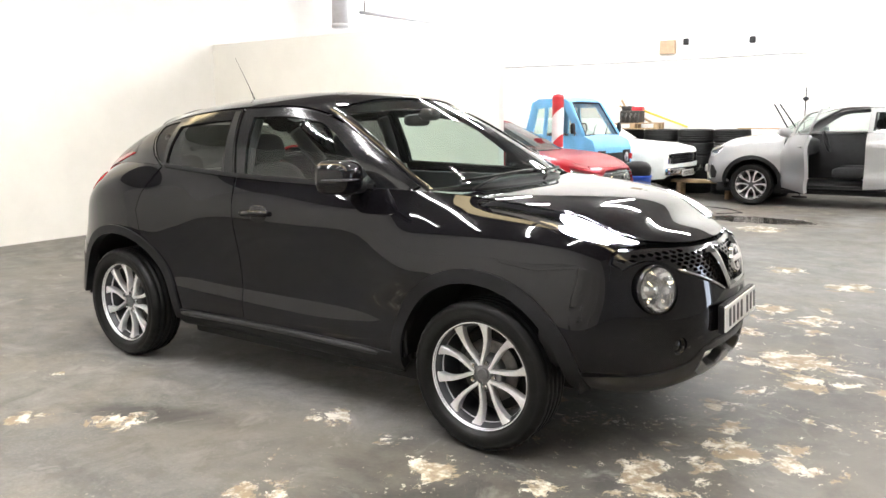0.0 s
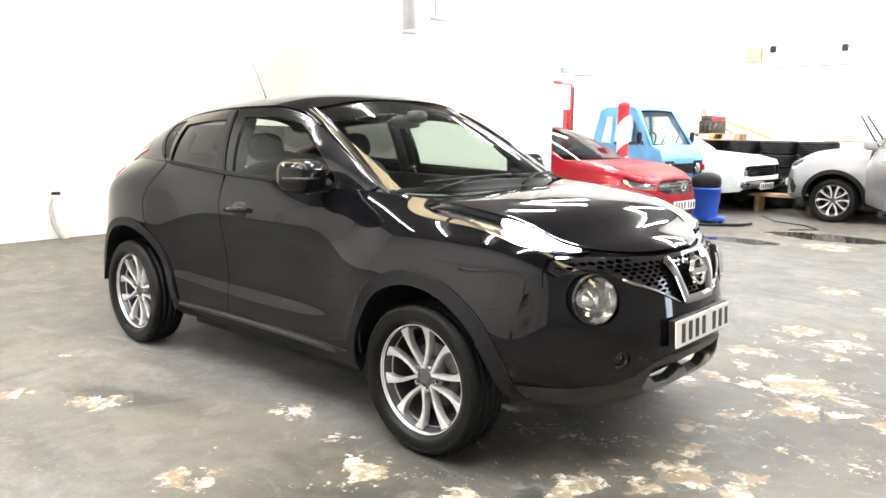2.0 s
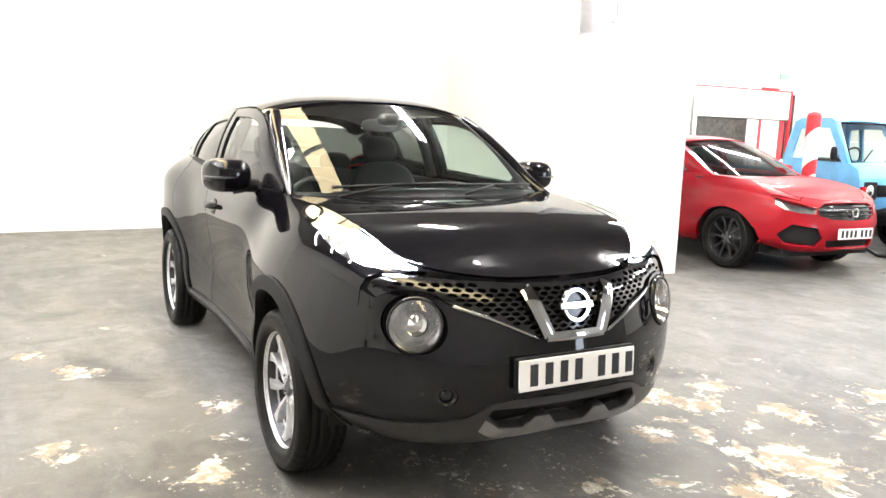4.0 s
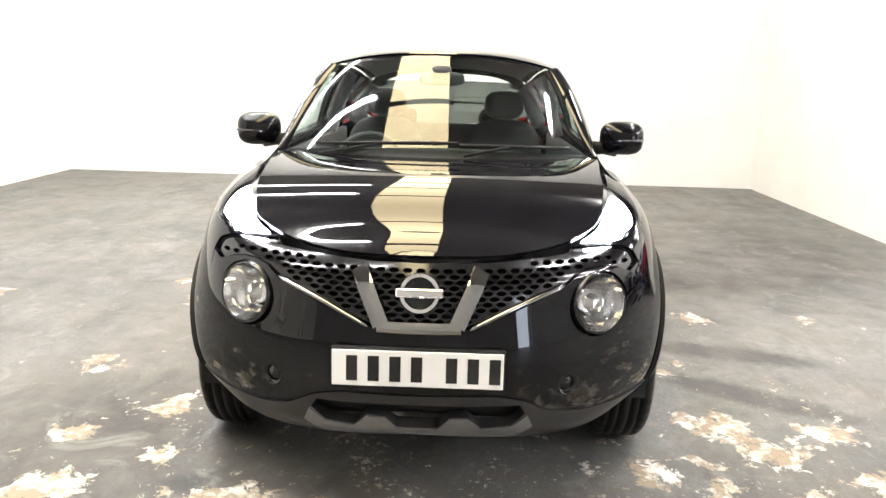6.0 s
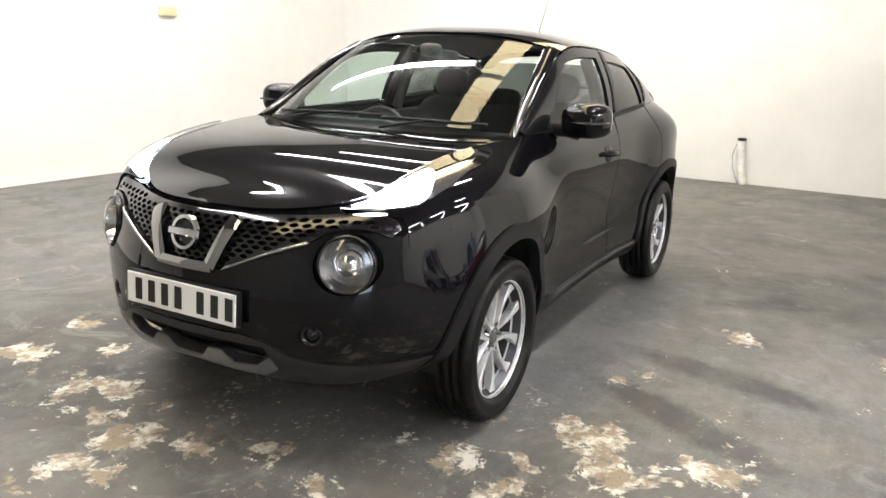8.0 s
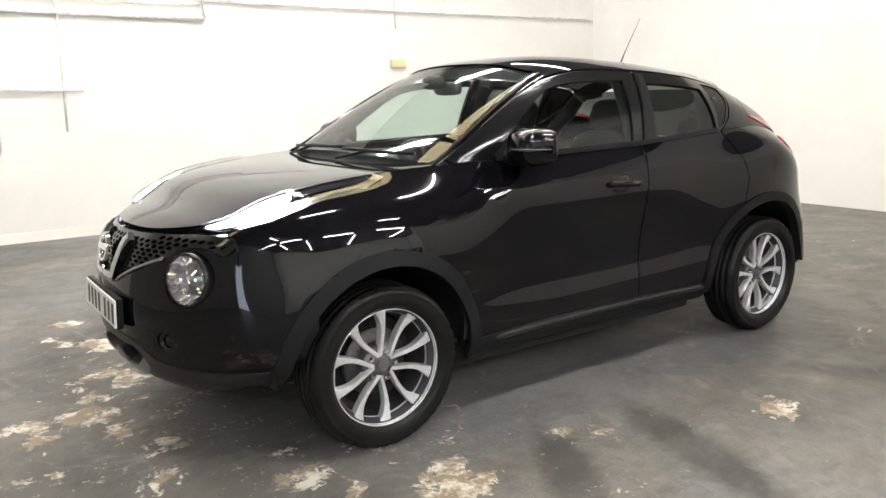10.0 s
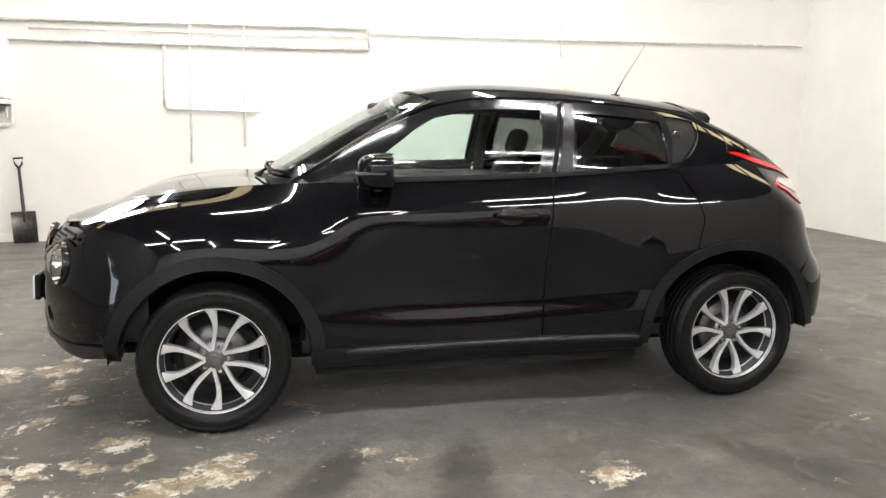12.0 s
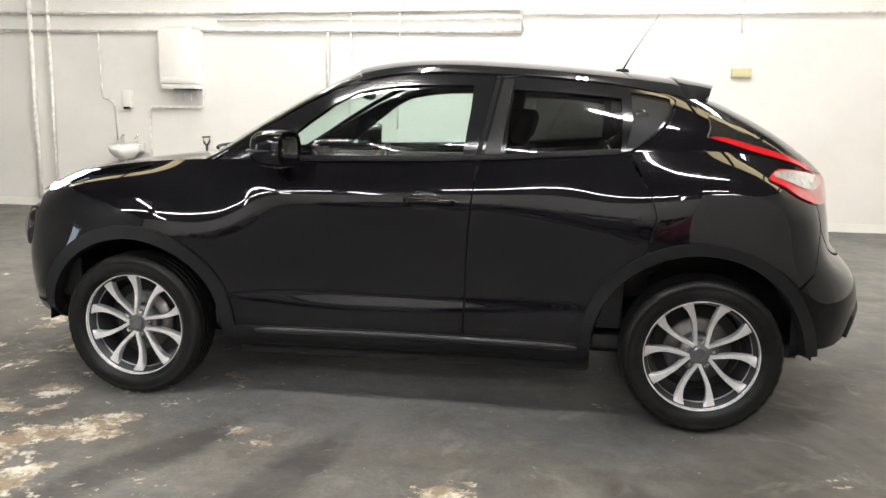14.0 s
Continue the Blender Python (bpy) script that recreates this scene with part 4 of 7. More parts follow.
    box(bm, -0.03, -0.005, -0.265, 0.265, -0.06, 0.062, 0.004, mp)
    part("plate_holder", bm, PLASTIC, car, auto=True)
    # round headlamps, fog lamps
    for sg in (1, -1):
        c = lower(np.array([NOSE([(0.585, 0.745)])[0][0]]), np.array([NOSE([(0.585, 0.745)])[0][1]]))[0]
        ml = Matrix.Translation((c[0], sg * c[1], c[2])) @ Matrix.Rotation(sg * radians(27), 4, "Z") @ Matrix.Rotation(radians(-8), 4, "Y")
        bm = bmesh.new()
        lathe(bm, [(0.02, -0.08), (0.05, -0.068), (0.053, -0.06), (0.07, -0.042), (0.073, -0.032), (0.086, -0.008), (0.0915, 0.01)], 40, ml, "x")
        lamp = part("headlamp", bm, REFLECTOR, car, "round clear headlamp with a bright reflector bowl")
        bm = bmesh.new()
        lathe(bm, [(0.0915, 0.004), (0.093, 0.013), (0.097, 0.013), (0.101, 0.0), (0.105, -0.035)], 40, ml, "x")
        part("bezel", bm, GLOSSBLACK, lamp)
        bm = bmesh.new()
        lathe(bm, [(0.001, 0.037), (0.03, 0.035), (0.06, 0.029), (0.08, 0.017), (0.0925, 0.006)], 40, ml, "x")
        part("lens", bm, LENS, lamp).visible_shadow = False
        bm = bmesh.new()
        lathe(bm, [(0.001, -0.012), (0.02, -0.016), (0.036, -0.030), (0.042, -0.034), (0.042, -0.07)], 28, ml, "x")
        part("projector", bm, CHROME, lamp)
        fa, fb = NOSE([(0.487, 0.497)])[0]
        c = lower(np.array([fa]), np.array([fb]))[0]
        mf = Matrix.Translation((c[0] - 0.006, sg * c[1], c[2])) @ Matrix.Rotation(sg * radians(22), 4, "Z")
        bm = bmesh.new()
        lathe(bm, [(0.001, 0.0), (0.024, -0.006), (0.029, -0.012), (0.031, 0.002), (0.039, 0.004), (0.041, -0.02)], 28, mf, "x")
        part("fog_lamp", bm, GLOSSBLACK, car, "small round dark fog lamp")
    # boomerang running lamps on the wings
    lamp_edge = [(1.95, 5.93), (2.6, 5.96), (3.2, 5.97), (4.0, 5.97), (4.7, 5.97), (5.1, 5.93), (5.2, 5.72), (4.95, 5.5), (4.5, 5.42), (4.1, 5.25), (3.6, 5.12), (3.1, 5.15), (2.5, 5.42)]
    lamp_loop = rounded(lamp_edge, 4)
    for mm in (False, True):
        bl = panel("running_lamp", lower, lamp_loop, REFLECTOR, car, thick=0.03, lift=-0.03, mirror=mm, label="lit boomerang running lamp on the wing")
        panel("lens", lower, lamp_loop, LENS, bl, step=0.02, thick=0.005, lift=0.014, mirror=mm).visible_shadow = False
        for core in ([(2.1, 5.83), (2.7, 5.90), (3.3, 5.92), (3.95, 5.90), (4.02, 5.72), (3.82, 5.48), (3.45, 5.27), (2.95, 5.36), (2.45, 5.58)],):
            panel("light_element", lower, rounded(core, 5), LIT, bl, step=0.014, thick=0.006, lift=0.002, mirror=mm, label="glowing white lamp element")
    # wings
    a0 = SIDE([(0.873, 0.345)])[0]
    wing = along(5.985, 6.02, 5.25, 6) + lamp_edge[5:] + [lamp_edge[0]] + NOSE([(0.50, 0.914), (0.66, 0.914), (0.712, 0.896), (0.7345, 0.862), (0.7475, 0.80), (0.7595, 0.787)]) + SIDE([(1.723, 0.78), (1.705, 0.66), (1.67, 0.55)]) + SIDE([(x, z) for x, z in arc(AXLE - 0.012, 0.445, 32, 181, 26)]) + [a0]
    both("front_wing", lower, wing, PAINT, car)
    # doors, quarters
    fd = SIDE([(0.866, 0.345), (0.872, 0.60), (0.868, 0.90)]) + along(5.99, 6.0, 8.02, 16) + SIDE([(-0.286, 1.03), (-0.270, 0.85), (-0.258, 0.7), (-0.250, 0.345)])
    both("front_door", lower, fd, PAINT, car)
    rd = SIDE([(-0.257, 0.345), (-0.265, 0.7), (-0.277, 0.85), (-0.293, 1.03)]) + along(5.99, 8.06, 9.25, 12) + SIDE([(-1.02, 1.02), (-1.05, 0.92), (-1.024, 0.80)]) + SIDE(arc(TAIL + 0.028, 0.462, 60, 2, 12))
    both("rear_door", lower, rd, PAINT, car)
    rq = along(5.99, 9.28, 11.7, 20) + [(11.75, 5.2), (11.7, 4.55)] + SIDE([(-1.70, 0.70), (-1.62, 0.63)]) + SIDE(arc(TAIL + 0.028, 0.462, 140, 62, 14)) + SIDE([(-1.03, 0.80), (-1.056, 0.92), (-1.026, 1.02)])
    both("rear_quarter", lower, rq, PAINT, car)
    # rear end
    rb = [(0.0 + 14.0, 3.7), (13, 3.75), (12.2, 4.1), (11.72, 4.47)] + SIDE([(-1.70, 0.695), (-1.64, 0.63), (-1.672, 0.48), (-1.68, 0.38)]) + [(11.9, 1.55), (12.4, 1.70), (13.0, 1.72), (14.0, 1.72)]
    both("rear_bumper", lower, rb, PAINT, car, thick=0.02)
    tg = [(14.0, 3.8), (13, 3.85), (12.2, 4.2), (11.76, 4.53), (11.8, 5.2), (11.9, 5.99), (13, 5.99), (14.0, 5.99)]
    both("tailgate", lower, tg, PAINT, car)
    # sills and arch trims
    sill = SIDE([(0.83, 0.356), (0.3, 0.356), (-0.3, 0.356), (-0.775, 0.356), (-0.785, 0.29)]) + along(0.45, 8.93, 6.02, 16) + SIDE([(0.815, 0.29)])
    both("sill", lower, sill, PLASTIC, car, lift=0.010, thick=0.03, label="textured black plastic sill")
    for sg in (1, -1):
        bm = bmesh.new()
        pts = []
        for x in np.linspace(0.83, -0.77, 24):
            a, b = SIDE([(x, 0.345)])[0]
            p = lower(np.array([a]), np.array([b]))[0]
            e = 0.02 * max(0.0, abs(x + 0.03) - 0.70) / 0.1
            pts.append((x, sg * (p[1] - 0.004 - e), 0.338))
        tube(bm, pts, 0.02, 10)
        part("side_step", bm, LIPM, car, "rounded satin black side step")
    for cx, r0, r1, a0, a1 in ((AXLE - 0.012, 0.415, 0.475, 0, 187), (TAIL + 0.028, 0.438, 0.488, -4, 177)):
        ring = SIDE(arc(cx, r1, a0, a1, 36)) + SIDE(arc(cx, r0, a1, a0, 36))
        both("arch_trim", lower, ring, PLASTIC, car, lift=0.012, thick=0.05, step=0.025, label="matt black plastic wheel arch trim")
    for seam in ([(0.855, 0.36), (0.855, 0.95), (0.885, 0.95), (0.885, 0.36)], [(-0.235, 0.36), (-0.242, 0.7), (-0.272, 1.03), (-0.31, 1.03), (-0.282, 0.7), (-0.272, 0.36)], [(-1.01, 0.80), (-1.035, 0.92), (-1.0, 1.04), (-1.05, 1.05), (-1.085, 0.92), (-1.05, 0.80)]):
        both("shut_strip", lower, SIDE(seam), DARK, car, lift=-0.011, thick=0.0, step=0.02)
    both("shut_strip", upper, [(7.95, 0.0), (8.13, 0.0), (8.26, 0.96), (8.08, 0.96)], DARK, car, wa=0.55, wb=0.35, lift=-0.014, thick=0.0)
    for surf, lo_, hi_, kw in ((lower, 5.86, 6.0, {}), (upper, 0.0, 0.04, dict(wa=0.4, wb=0.35))):
        both("belt_backing", surf, [(s, lo_) for s in np.linspace(6.1, 11.6, 16)] + [(s, hi_) for s in np.linspace(11.6, 6.1, 16)], DARK, car, lift=-0.014, thick=0.0, step=0.03, **kw)
    # wheel houses, floor pan and inner liner
    for cx in (AXLE, TAIL):
        for sg in (1, -1):
            bm = bmesh.new()
            rows = []
            for y in (0.40, 0.80):
                rows.append([bm.verts.new((x, sg * y, max(z, 0.33))) for x, z in arc(cx, 0.452, -10, 190, 24)])
            for i in range(24):
                bm.faces.new((rows[0][i], rows[0][i + 1], rows[1][i + 1], rows[1][i]))
            bm.faces.new(rows[0])
            part("wheel_house", bm, DARK, car)
    cube_part("floor_pan", (-1.70, 1.72, -0.52, 0.52, 0.30, 0.34), DARK, car)
    cube_part("floor_pan", (-0.82, 0.84, -0.68, 0.68, 0.18, 0.30), DARK, car, 0.02)
    cube_part("floor_pan", (-1.55, 1.60, -0.46, 0.46, 0.21, 0.305), DARK, car, 0.02)
    cube_part("floor_pan", (-0.80, 0.82, -0.70, 0.70, 0.29, 0.335), DARK, car)
    for mm in (False, True):
        for nm, s0, s1 in (("fore", 0.0, 4.2), ("mid", 6.05, 9.0), ("aft", 11.2, 14.0)):
            panel("inner_liner", lower, [(s0, 0.6), (s1, 0.6), (s1, 5.8), (s0, 5.8)], DARK, car, thick=0.0, lift=-0.07, step=0.08, mirror=mm)
    # roof and pillars
    edge = [(x, y) for x, y in zip(*TOP(np.linspace(7.06, 10.6, 24))[:2])]
    front = [(0.318 - 0.063 * (y / 0.56) ** 4, y) for y in np.linspace(-0.56, 0.56, 21)]
    back = [(-1.175, y) for y in np.linspace(0.5, -0.5, 12)]
    out = front + edge + back + [(x, -y) for x, y in edge[::-1]]
    panel("roof", roof, out, PAINT, car, wa=1, wb=1, step=0.04)
    sp = [(-1.17, 0.51), (-1.22, 0.53), (-1.25, 0.52), (-1.30, 0.45), (-1.35, 0.25), (-1.365, 0), (-1.35, -0.25), (-1.30, -0.45), (-1.25, -0.52), (-1.22, -0.53), (-1.17, -0.51), (-1.17, 0)]

    def wing_top(x, y):
        """The spoiler's skin: flatter across than the roof."""
        x, y = np.asarray(x, float), np.asarray(y, float)
        p = roof(x, 0.93 * y)
        return np.stack([p[..., 0], y, p[..., 2] - 0.035 * (np.abs(y) / 0.5) ** 4], -1)
    panel("roof_spoiler", wing_top, sp, PAINT, car, wa=1, wb=1, step=0.04, thick=0.03, lift=0.008)
    for sg in (1, -1):
        bm = bmesh.new()
        ex, ey = np.linspace(-1.15, -1.30, 8), np.array([0.505, 0.512, 0.514, 0.508, 0.50, 0.488, 0.47, 0.447])
        hi = wing_top(ex, ey)
        rows = []
        for f in (0.0, 0.5, 1.0):
            drop = 0.05 * f * np.linspace(0.9, 1.0, 8)
            rows.append([bm.verts.new((float(p[0] + 0.02 * f), sg * float(p[1] - 0.006 * f), float(p[2] - dz))) for p, dz in zip(hi, drop)])
        for a, b in zip(rows, rows[1:]):
            for k in range(7):
                q = (a[k], a[k + 1], b[k + 1], b[k])
                bm.faces.new(q if sg > 0 else q[::-1])
        bmesh.ops.recalc_face_normals(bm, faces=bm.faces)
        bmesh.ops.solidify(bm, geom=list(bm.faces), thickness=0.01)
        part("spoiler_fin", bm, PAINT, car)

    def pillar(v, q):
        v, q = np.asarray(v, float), np.asarray(q, float)
        a = screen(np.full(v.shape, 1.0), v)
        x, y, z = TOP(5.7 + 1.38 * v)
        b = np.stack([x, y, z], -1)
        p = a + (b - a) * q[..., None]
        bulge = 0.05 * q * (1 - q)
        return p + np.stack([bulge * 0.5, bulge * 0.7, bulge], -1)
    both("a_pillar", pillar, [(0.0, 0.04), (0.97, 0.04), (1.0, 0.5), (1.0, 1.0), (0.0, 1.0)], PAINT, car, wa=0.9, wb=0.09, flip=True, step=0.025)
    # glass
    panel("windscreen", screen, [(-1, 0.02), (0, 0.02), (1, 0.02), (1, 0.985), (0, 0.985), (-1, 0.985)], CLEAR, car, wa=0.6, wb=0.9, step=0.05, thick=0.005, label="clear curved windscreen").visible_shadow = False
    g1 = WINDOW([(0.655, 1.128), (0.56, 1.205), (0.465, 1.28), (0.36, 1.358), (0.26, 1.412), (0.12, 1.438), (-0.05, 1.450), (-0.268, 1.450), (-0.262, 1.35), (-0.236, 1.146), (0.1, 1.136)])
    g2 = WINDOW([(-0.42, 1.162), (-0.43, 1.30), (-0.445, 1.434), (-0.60, 1.428), (-0.80, 1.412), (-0.905, 1.40), (-0.91, 1.30), (-0.905, 1.19), (-0.65, 1.172)])
    q = [(9.25, 0.07), (9.37, 0.5), (9.42, 0.90), (9.7, 0.92), (9.98, 0.90), (9.83, 0.645), (9.5, 0.25), (9.36, 0.09)]
    outer1 = [(6.0, 0.02)] + [(s, 0.012) for s in np.linspace(6.2, 8.02, 12)] + [(8.09, 0.5), (8.15, 0.97)] + [(s, 0.97) for s in np.linspace(8.0, 6.2, 14)] + [(6.0, 0.97)]
    both("front_door_frame", upper, outer1, GLOSSBLACK, car, wa=0.55, wb=0.35, holes=[g1], thick=0.02, label="gloss black door window frame")
    outer2 = [(s, 0.012) for s in np.linspace(8.06, 9.1, 10)] + [(9.27, 0.02), (9.5, 0.205), (9.86, 0.645), (10.05, 0.88), (9.98, 0.95)] + [(s, 0.97) for s in np.linspace(9.8, 8.19, 14)] + [(8.13, 0.5)]
    both("rear_door_frame", upper, outer2, GLOSSBLACK, car, wa=0.55, wb=0.35, holes=[g2, q], thick=0.02, label="gloss black rear door window frame")
    for loop, mtl, nm, lb in ((g1, CLEAR, "front_window", "clear side window"), (g2, PRIVACY, "rear_window", "dark tinted rear side window"), (q, PLASTIC, "corner_panel", "matt black corner panel")):
        for o in both(nm, upper, loop, mtl, car, wa=0.55, wb=0.35, lift=-0.010, thick=0.004, step=0.05, label=lb):
            o.visible_shadow = nm == "corner_panel"
    both("pillar_cover", upper, [(8.09, 0.03), (8.215, 0.03), (8.295, 0.94), (8.215, 0.94)], SATIN, car, wa=0.55, wb=0.35, lift=0.003, thick=0.004, label="satin black pillar cover")
    # rear pillar and tail
    cp = [(9.53, 0.2), (9.31, 0.012), (10, 0.0), (11, 0.0), (11.7, 0.0), (11.5, 0.04), (10.75, 0.11), (10.33, 0.19), (10.1, 0.235), (10.11, 0.27), (10.49, 0.65), (10.97, 0.83), (11.43, 0.93), (11.1, 0.985), (10.6, 0.99), (9.85, 0.985), (10.03, 0.958), (10.09, 0.89), (9.895, 0.645)]
    both("rear_pillar", upper, cp, PAINT, car, wa=0.4, wb=0.35)
    hg = [(11.75, 0.02), (11.6, 0.05), (10.8, 0.12), (10.36, 0.2), (10.13, 0.24), (10.14, 0.27), (10.52, 0.65), (11.0, 0.83), (11.46, 0.93), (11.5, 0.98), (12.5, 0.98), (14.0, 0.98), (14.0, 0.02), (13, 0.02)]
    both("rear_screen", upper, hg, PRIVACY, car, wa=0.3, wb=0.45, thick=0.004, label="dark tinted rear screen")
    tail = rounded([(10.13, 0.24), (10.36, 0.26), (10.80, 0.195), (11.5, 0.135), (12.4, 0.09), (12.3, 0.01), (11.6, 0.005), (11.1, 0.02), (10.6, 0.07), (10.3, 0.17)], 4)
    both("tail_lamp", upper, tail, REDLENS, car, wa=0.3, wb=0.35, lift=0.005, thick=0.03, label="red boomerang tail lamp")
    tl2 = rounded([(10.85, 5.65), (11.22, 5.8), (12.29, 5.96), (12.8, 5.9), (12.75, 5.5), (12.35, 5.36), (11.28, 5.09), (10.91, 5.21), (10.67, 5.30)], 4)
    both("tail_lamp_base", lower, tl2, REDLENS, car, lift=0.007, thick=0.03, label="red and clear tail lamp body")
    # wheels, each stopped at its own turn
    TURN = {(True, True): 19, (False, True): 33, (True, False): 14, (False, False): 22}
    for ax in (AXLE, TAIL):
        for sg in (1, -1):
            add_wheel(car, pose(ax, sg * 0.765, HUB, 0, 0, 0 if sg > 0 else 180) @ Matrix.Rotation(radians(TURN[ax > 0, sg > 0]), 4, "Y"), WHEEL)
    return car


CAR = build_crossover()


# ---- fittings of the crossover ----
def blob(bm, centre, radii, e=0.6, n=20, m=None, cut=None):
    """A rounded block: a superellipsoid; cut flattens it beyond a plane x = cut (in radii)."""
    rows = []
    pw = lambda v, p: math.copysign(abs(v) ** p, v)
    for i in range(n + 1):
        th = -math.pi / 2 + math.pi * i / n
        row = []
        for j in range(2 * n):
            ph = math.pi * j / n
            x, y, z = pw(math.cos(th), e) * pw(math.cos(ph), e), pw(math.cos(th), e) * pw(math.sin(ph), e), pw(math.sin(th), e)
            if cut is not None:
                x = max(x, cut)
            co = Vector((centre[0] + x * radii[0], centre[1] + y * radii[1], centre[2] + z * radii[2]))
            row.append(bm.verts.new(m @ co if m is not None else co))
        rows.append(row)
    for a, b in zip(rows, rows[1:]):
        for j in range(2 * n):
            k = (j + 1) % (2 * n)
            bm.faces.new((a[j], a[k], b[k], b[j]))
    bmesh.ops.remove_doubles(bm, verts=bm.verts, dist=1e-5)
    return bm


def fit_crossover(car):
    for sg in (1, -1):
        # door mirrors
        bm = bmesh.new()
        mm = Matrix.Translation((0.545, sg * 0.885, 1.168)) @ Matrix.Rotation(sg * radians(-10), 4, "Z")
        blob(bm, (0, 0, 0), (0.11, 0.105, 0.08), 0.66, 18, mm, cut=-0.5)
        mir = part("door_mirror", bm, PAINT, car, "gloss black door mirror")
        bm = bmesh.new()
        blob(bm, (-0.052, 0, 0), (0.004, 0.08, 0.062), 0.6, 12, mm)
        part("mirror_glass", bm, CHROME, mir)
        bm = bmesh.new()
        blob(bm, (0.03, sg * 0.03, -0.005), (0.082, 0.078, 0.006), 0.5, 10, mm)
        part("indicator_strip", bm, GUNMETAL, mir, "thin dark indicator strip")
        bm = bmesh.new()
        tube(bm, [(0.57, sg * 0.74, 1.118), (0.57, sg * 0.80, 1.118), (0.56, sg * 0.86, 1.11)], [0.035, 0.03, 0.034], 12)
        part("mirror_arm", bm, PLASTIC, mir)
        # front door handles in their cups
        bm = bmesh.new()
        a, b = SIDE([(-0.10, 0.95)])[0]
        p = lower(np.array([a]), np.array([b]))[0]
        blob(bm, (p[0] + 0.02, sg * (p[1] - 0.004), p[2]), (0.07, 0.01, 0.046), 0.8, 14)
        cup = part("handle_cup", bm, GLOSSBLACK, car)
        bm = bmesh.new()
        y = sg * (p[1] + 0.02)
        tube(bm, [(p[0] + 0.105, y - sg * 0.02, p[2] + 0.006), (p[0] + 0.085, y, p[2] + 0.008), (p[0], y + sg * 0.006, p[2] + 0.006), (p[0] - 0.085, y, p[2] + 0.002), (p[0] - 0.105, y - sg * 0.02, p[2])], [0.012, 0.016, 0.017, 0.016, 0.012], 10)
        part("door_handle", bm, PAINT, car, "gloss black door handle")
        # hidden rear handle on the window pillar
        bm = bmesh.new()
        q = upper(np.array([9.05]), np.array([0.72]))[0]
        blob(bm, (-0.99, sg * (q[1] + 0.008), 1.30), (0.03, 0.008, 0.055), 0.6, 10)
        part("rear_handle", bm, GLOSSBLACK, car, "gloss black hidden rear door handle")
        # belt line trim
        pts = []
        for s in np.linspace(6.4, 9.2, 30):
            p = upper(np.array([s]), np.array([0.03]))[0]
            pts.append(((p[0], p[1] + 0.006, p[2]), (0, 1, 0.2), (0, -0.2, 1)))
        strip("belt_trim", pts, PLASTIC, car, 0.022, 0.006, mirror=sg < 0, label="matt black belt trim")
    # cowl under the windscreen
    def cowl(u, v):
        u, v = np.asarray(u, float), np.asarray(v, float)
        a = screen(u, np.full(u.shape, 0.03))
        yy = u * 0.67
        b = bonnet(0.955 + 0.155 * (1 - u**2), yy)
        p = a + (b - a) * v[..., None]
        p[..., 2] -= 0.03 * np.sin(np.pi * np.clip(v, 0, 1)) + 0.012
        return p
    panel("cowl", cowl, [(-1, -0.6), (0, -0.6), (1, -0.6), (1, 1.2), (0, 1.2), (-1, 1.2)], PLASTIC, car, wa=0.65, wb=0.06, step=0.03, thick=0, flip=True)
    for y0, y1 in ((-0.52, 0.10), (0.10, 0.58)):
        bm = bmesh.new()
        pts = []
        for f in np.linspace(0, 1, 12):
            y = y0 + (y1 - y0) * f
            p = screen(np.array([y / 0.66]), np.array([0.045 + 0.015 * f]))[0]
            pts.append((p[0] + 0.012, y, p[2] + 0.014))
        tube(bm, pts, 0.008, 6)
        tube(bm, [(pts[0][0] + 0.05, y0 + 0.02, pts[0][2] - 0.04), pts[5]], 0.007, 6)
        part("wiper", bm, PLASTIC, car, "black windscreen wiper")
    # aerial, rear wiper
    bm = bmesh.new()
    blob(bm, (-0.95, 0.0, 1.542), (0.035, 0.016, 0.018), 0.7, 10)
    tube(bm, [(-0.945, 0, 1.54), (-1.0, 0, 1.64), (-1.13, 0, 1.845)], [0.006, 0.0024, 0.0009], 6)
    part("aerial", bm, PLASTIC, car, "thin black roof aerial")
    bm = bmesh.new()
    blob(bm, (-1.64, 0.02, 1.235), (0.03, 0.02, 0.018), 0.7, 8)
    tube(bm, [(-1.64, 0.02, 1.24), (-1.60, 0.3, 1.235)], 0.008, 6)
    part("rear_wiper", bm, PLASTIC, car)
    # white band of each tail lamp
    both("tail_lamp_band", lower, rounded([(10.75, 5.45), (10.9, 5.64), (11.3, 5.79), (12.2, 5.93), (12.45, 5.82), (12.0, 5.6), (11.4, 5.42), (11.0, 5.40)], 4), CLEARLAMP, car, lift=0.010, thick=0.01, label="clear tail lamp band over a bright reflector")
    # skid plate edge on the rear bumper
    both("rear_valance", lower, [(12.3, 1.62), (13.0, 1.35), (14.0, 1.3), (14.0, 2.3), (13.0, 2.3), (12.5, 2.1)], PLASTIC, car, lift=0.01, thick=0.02, label="black plastic rear valance")


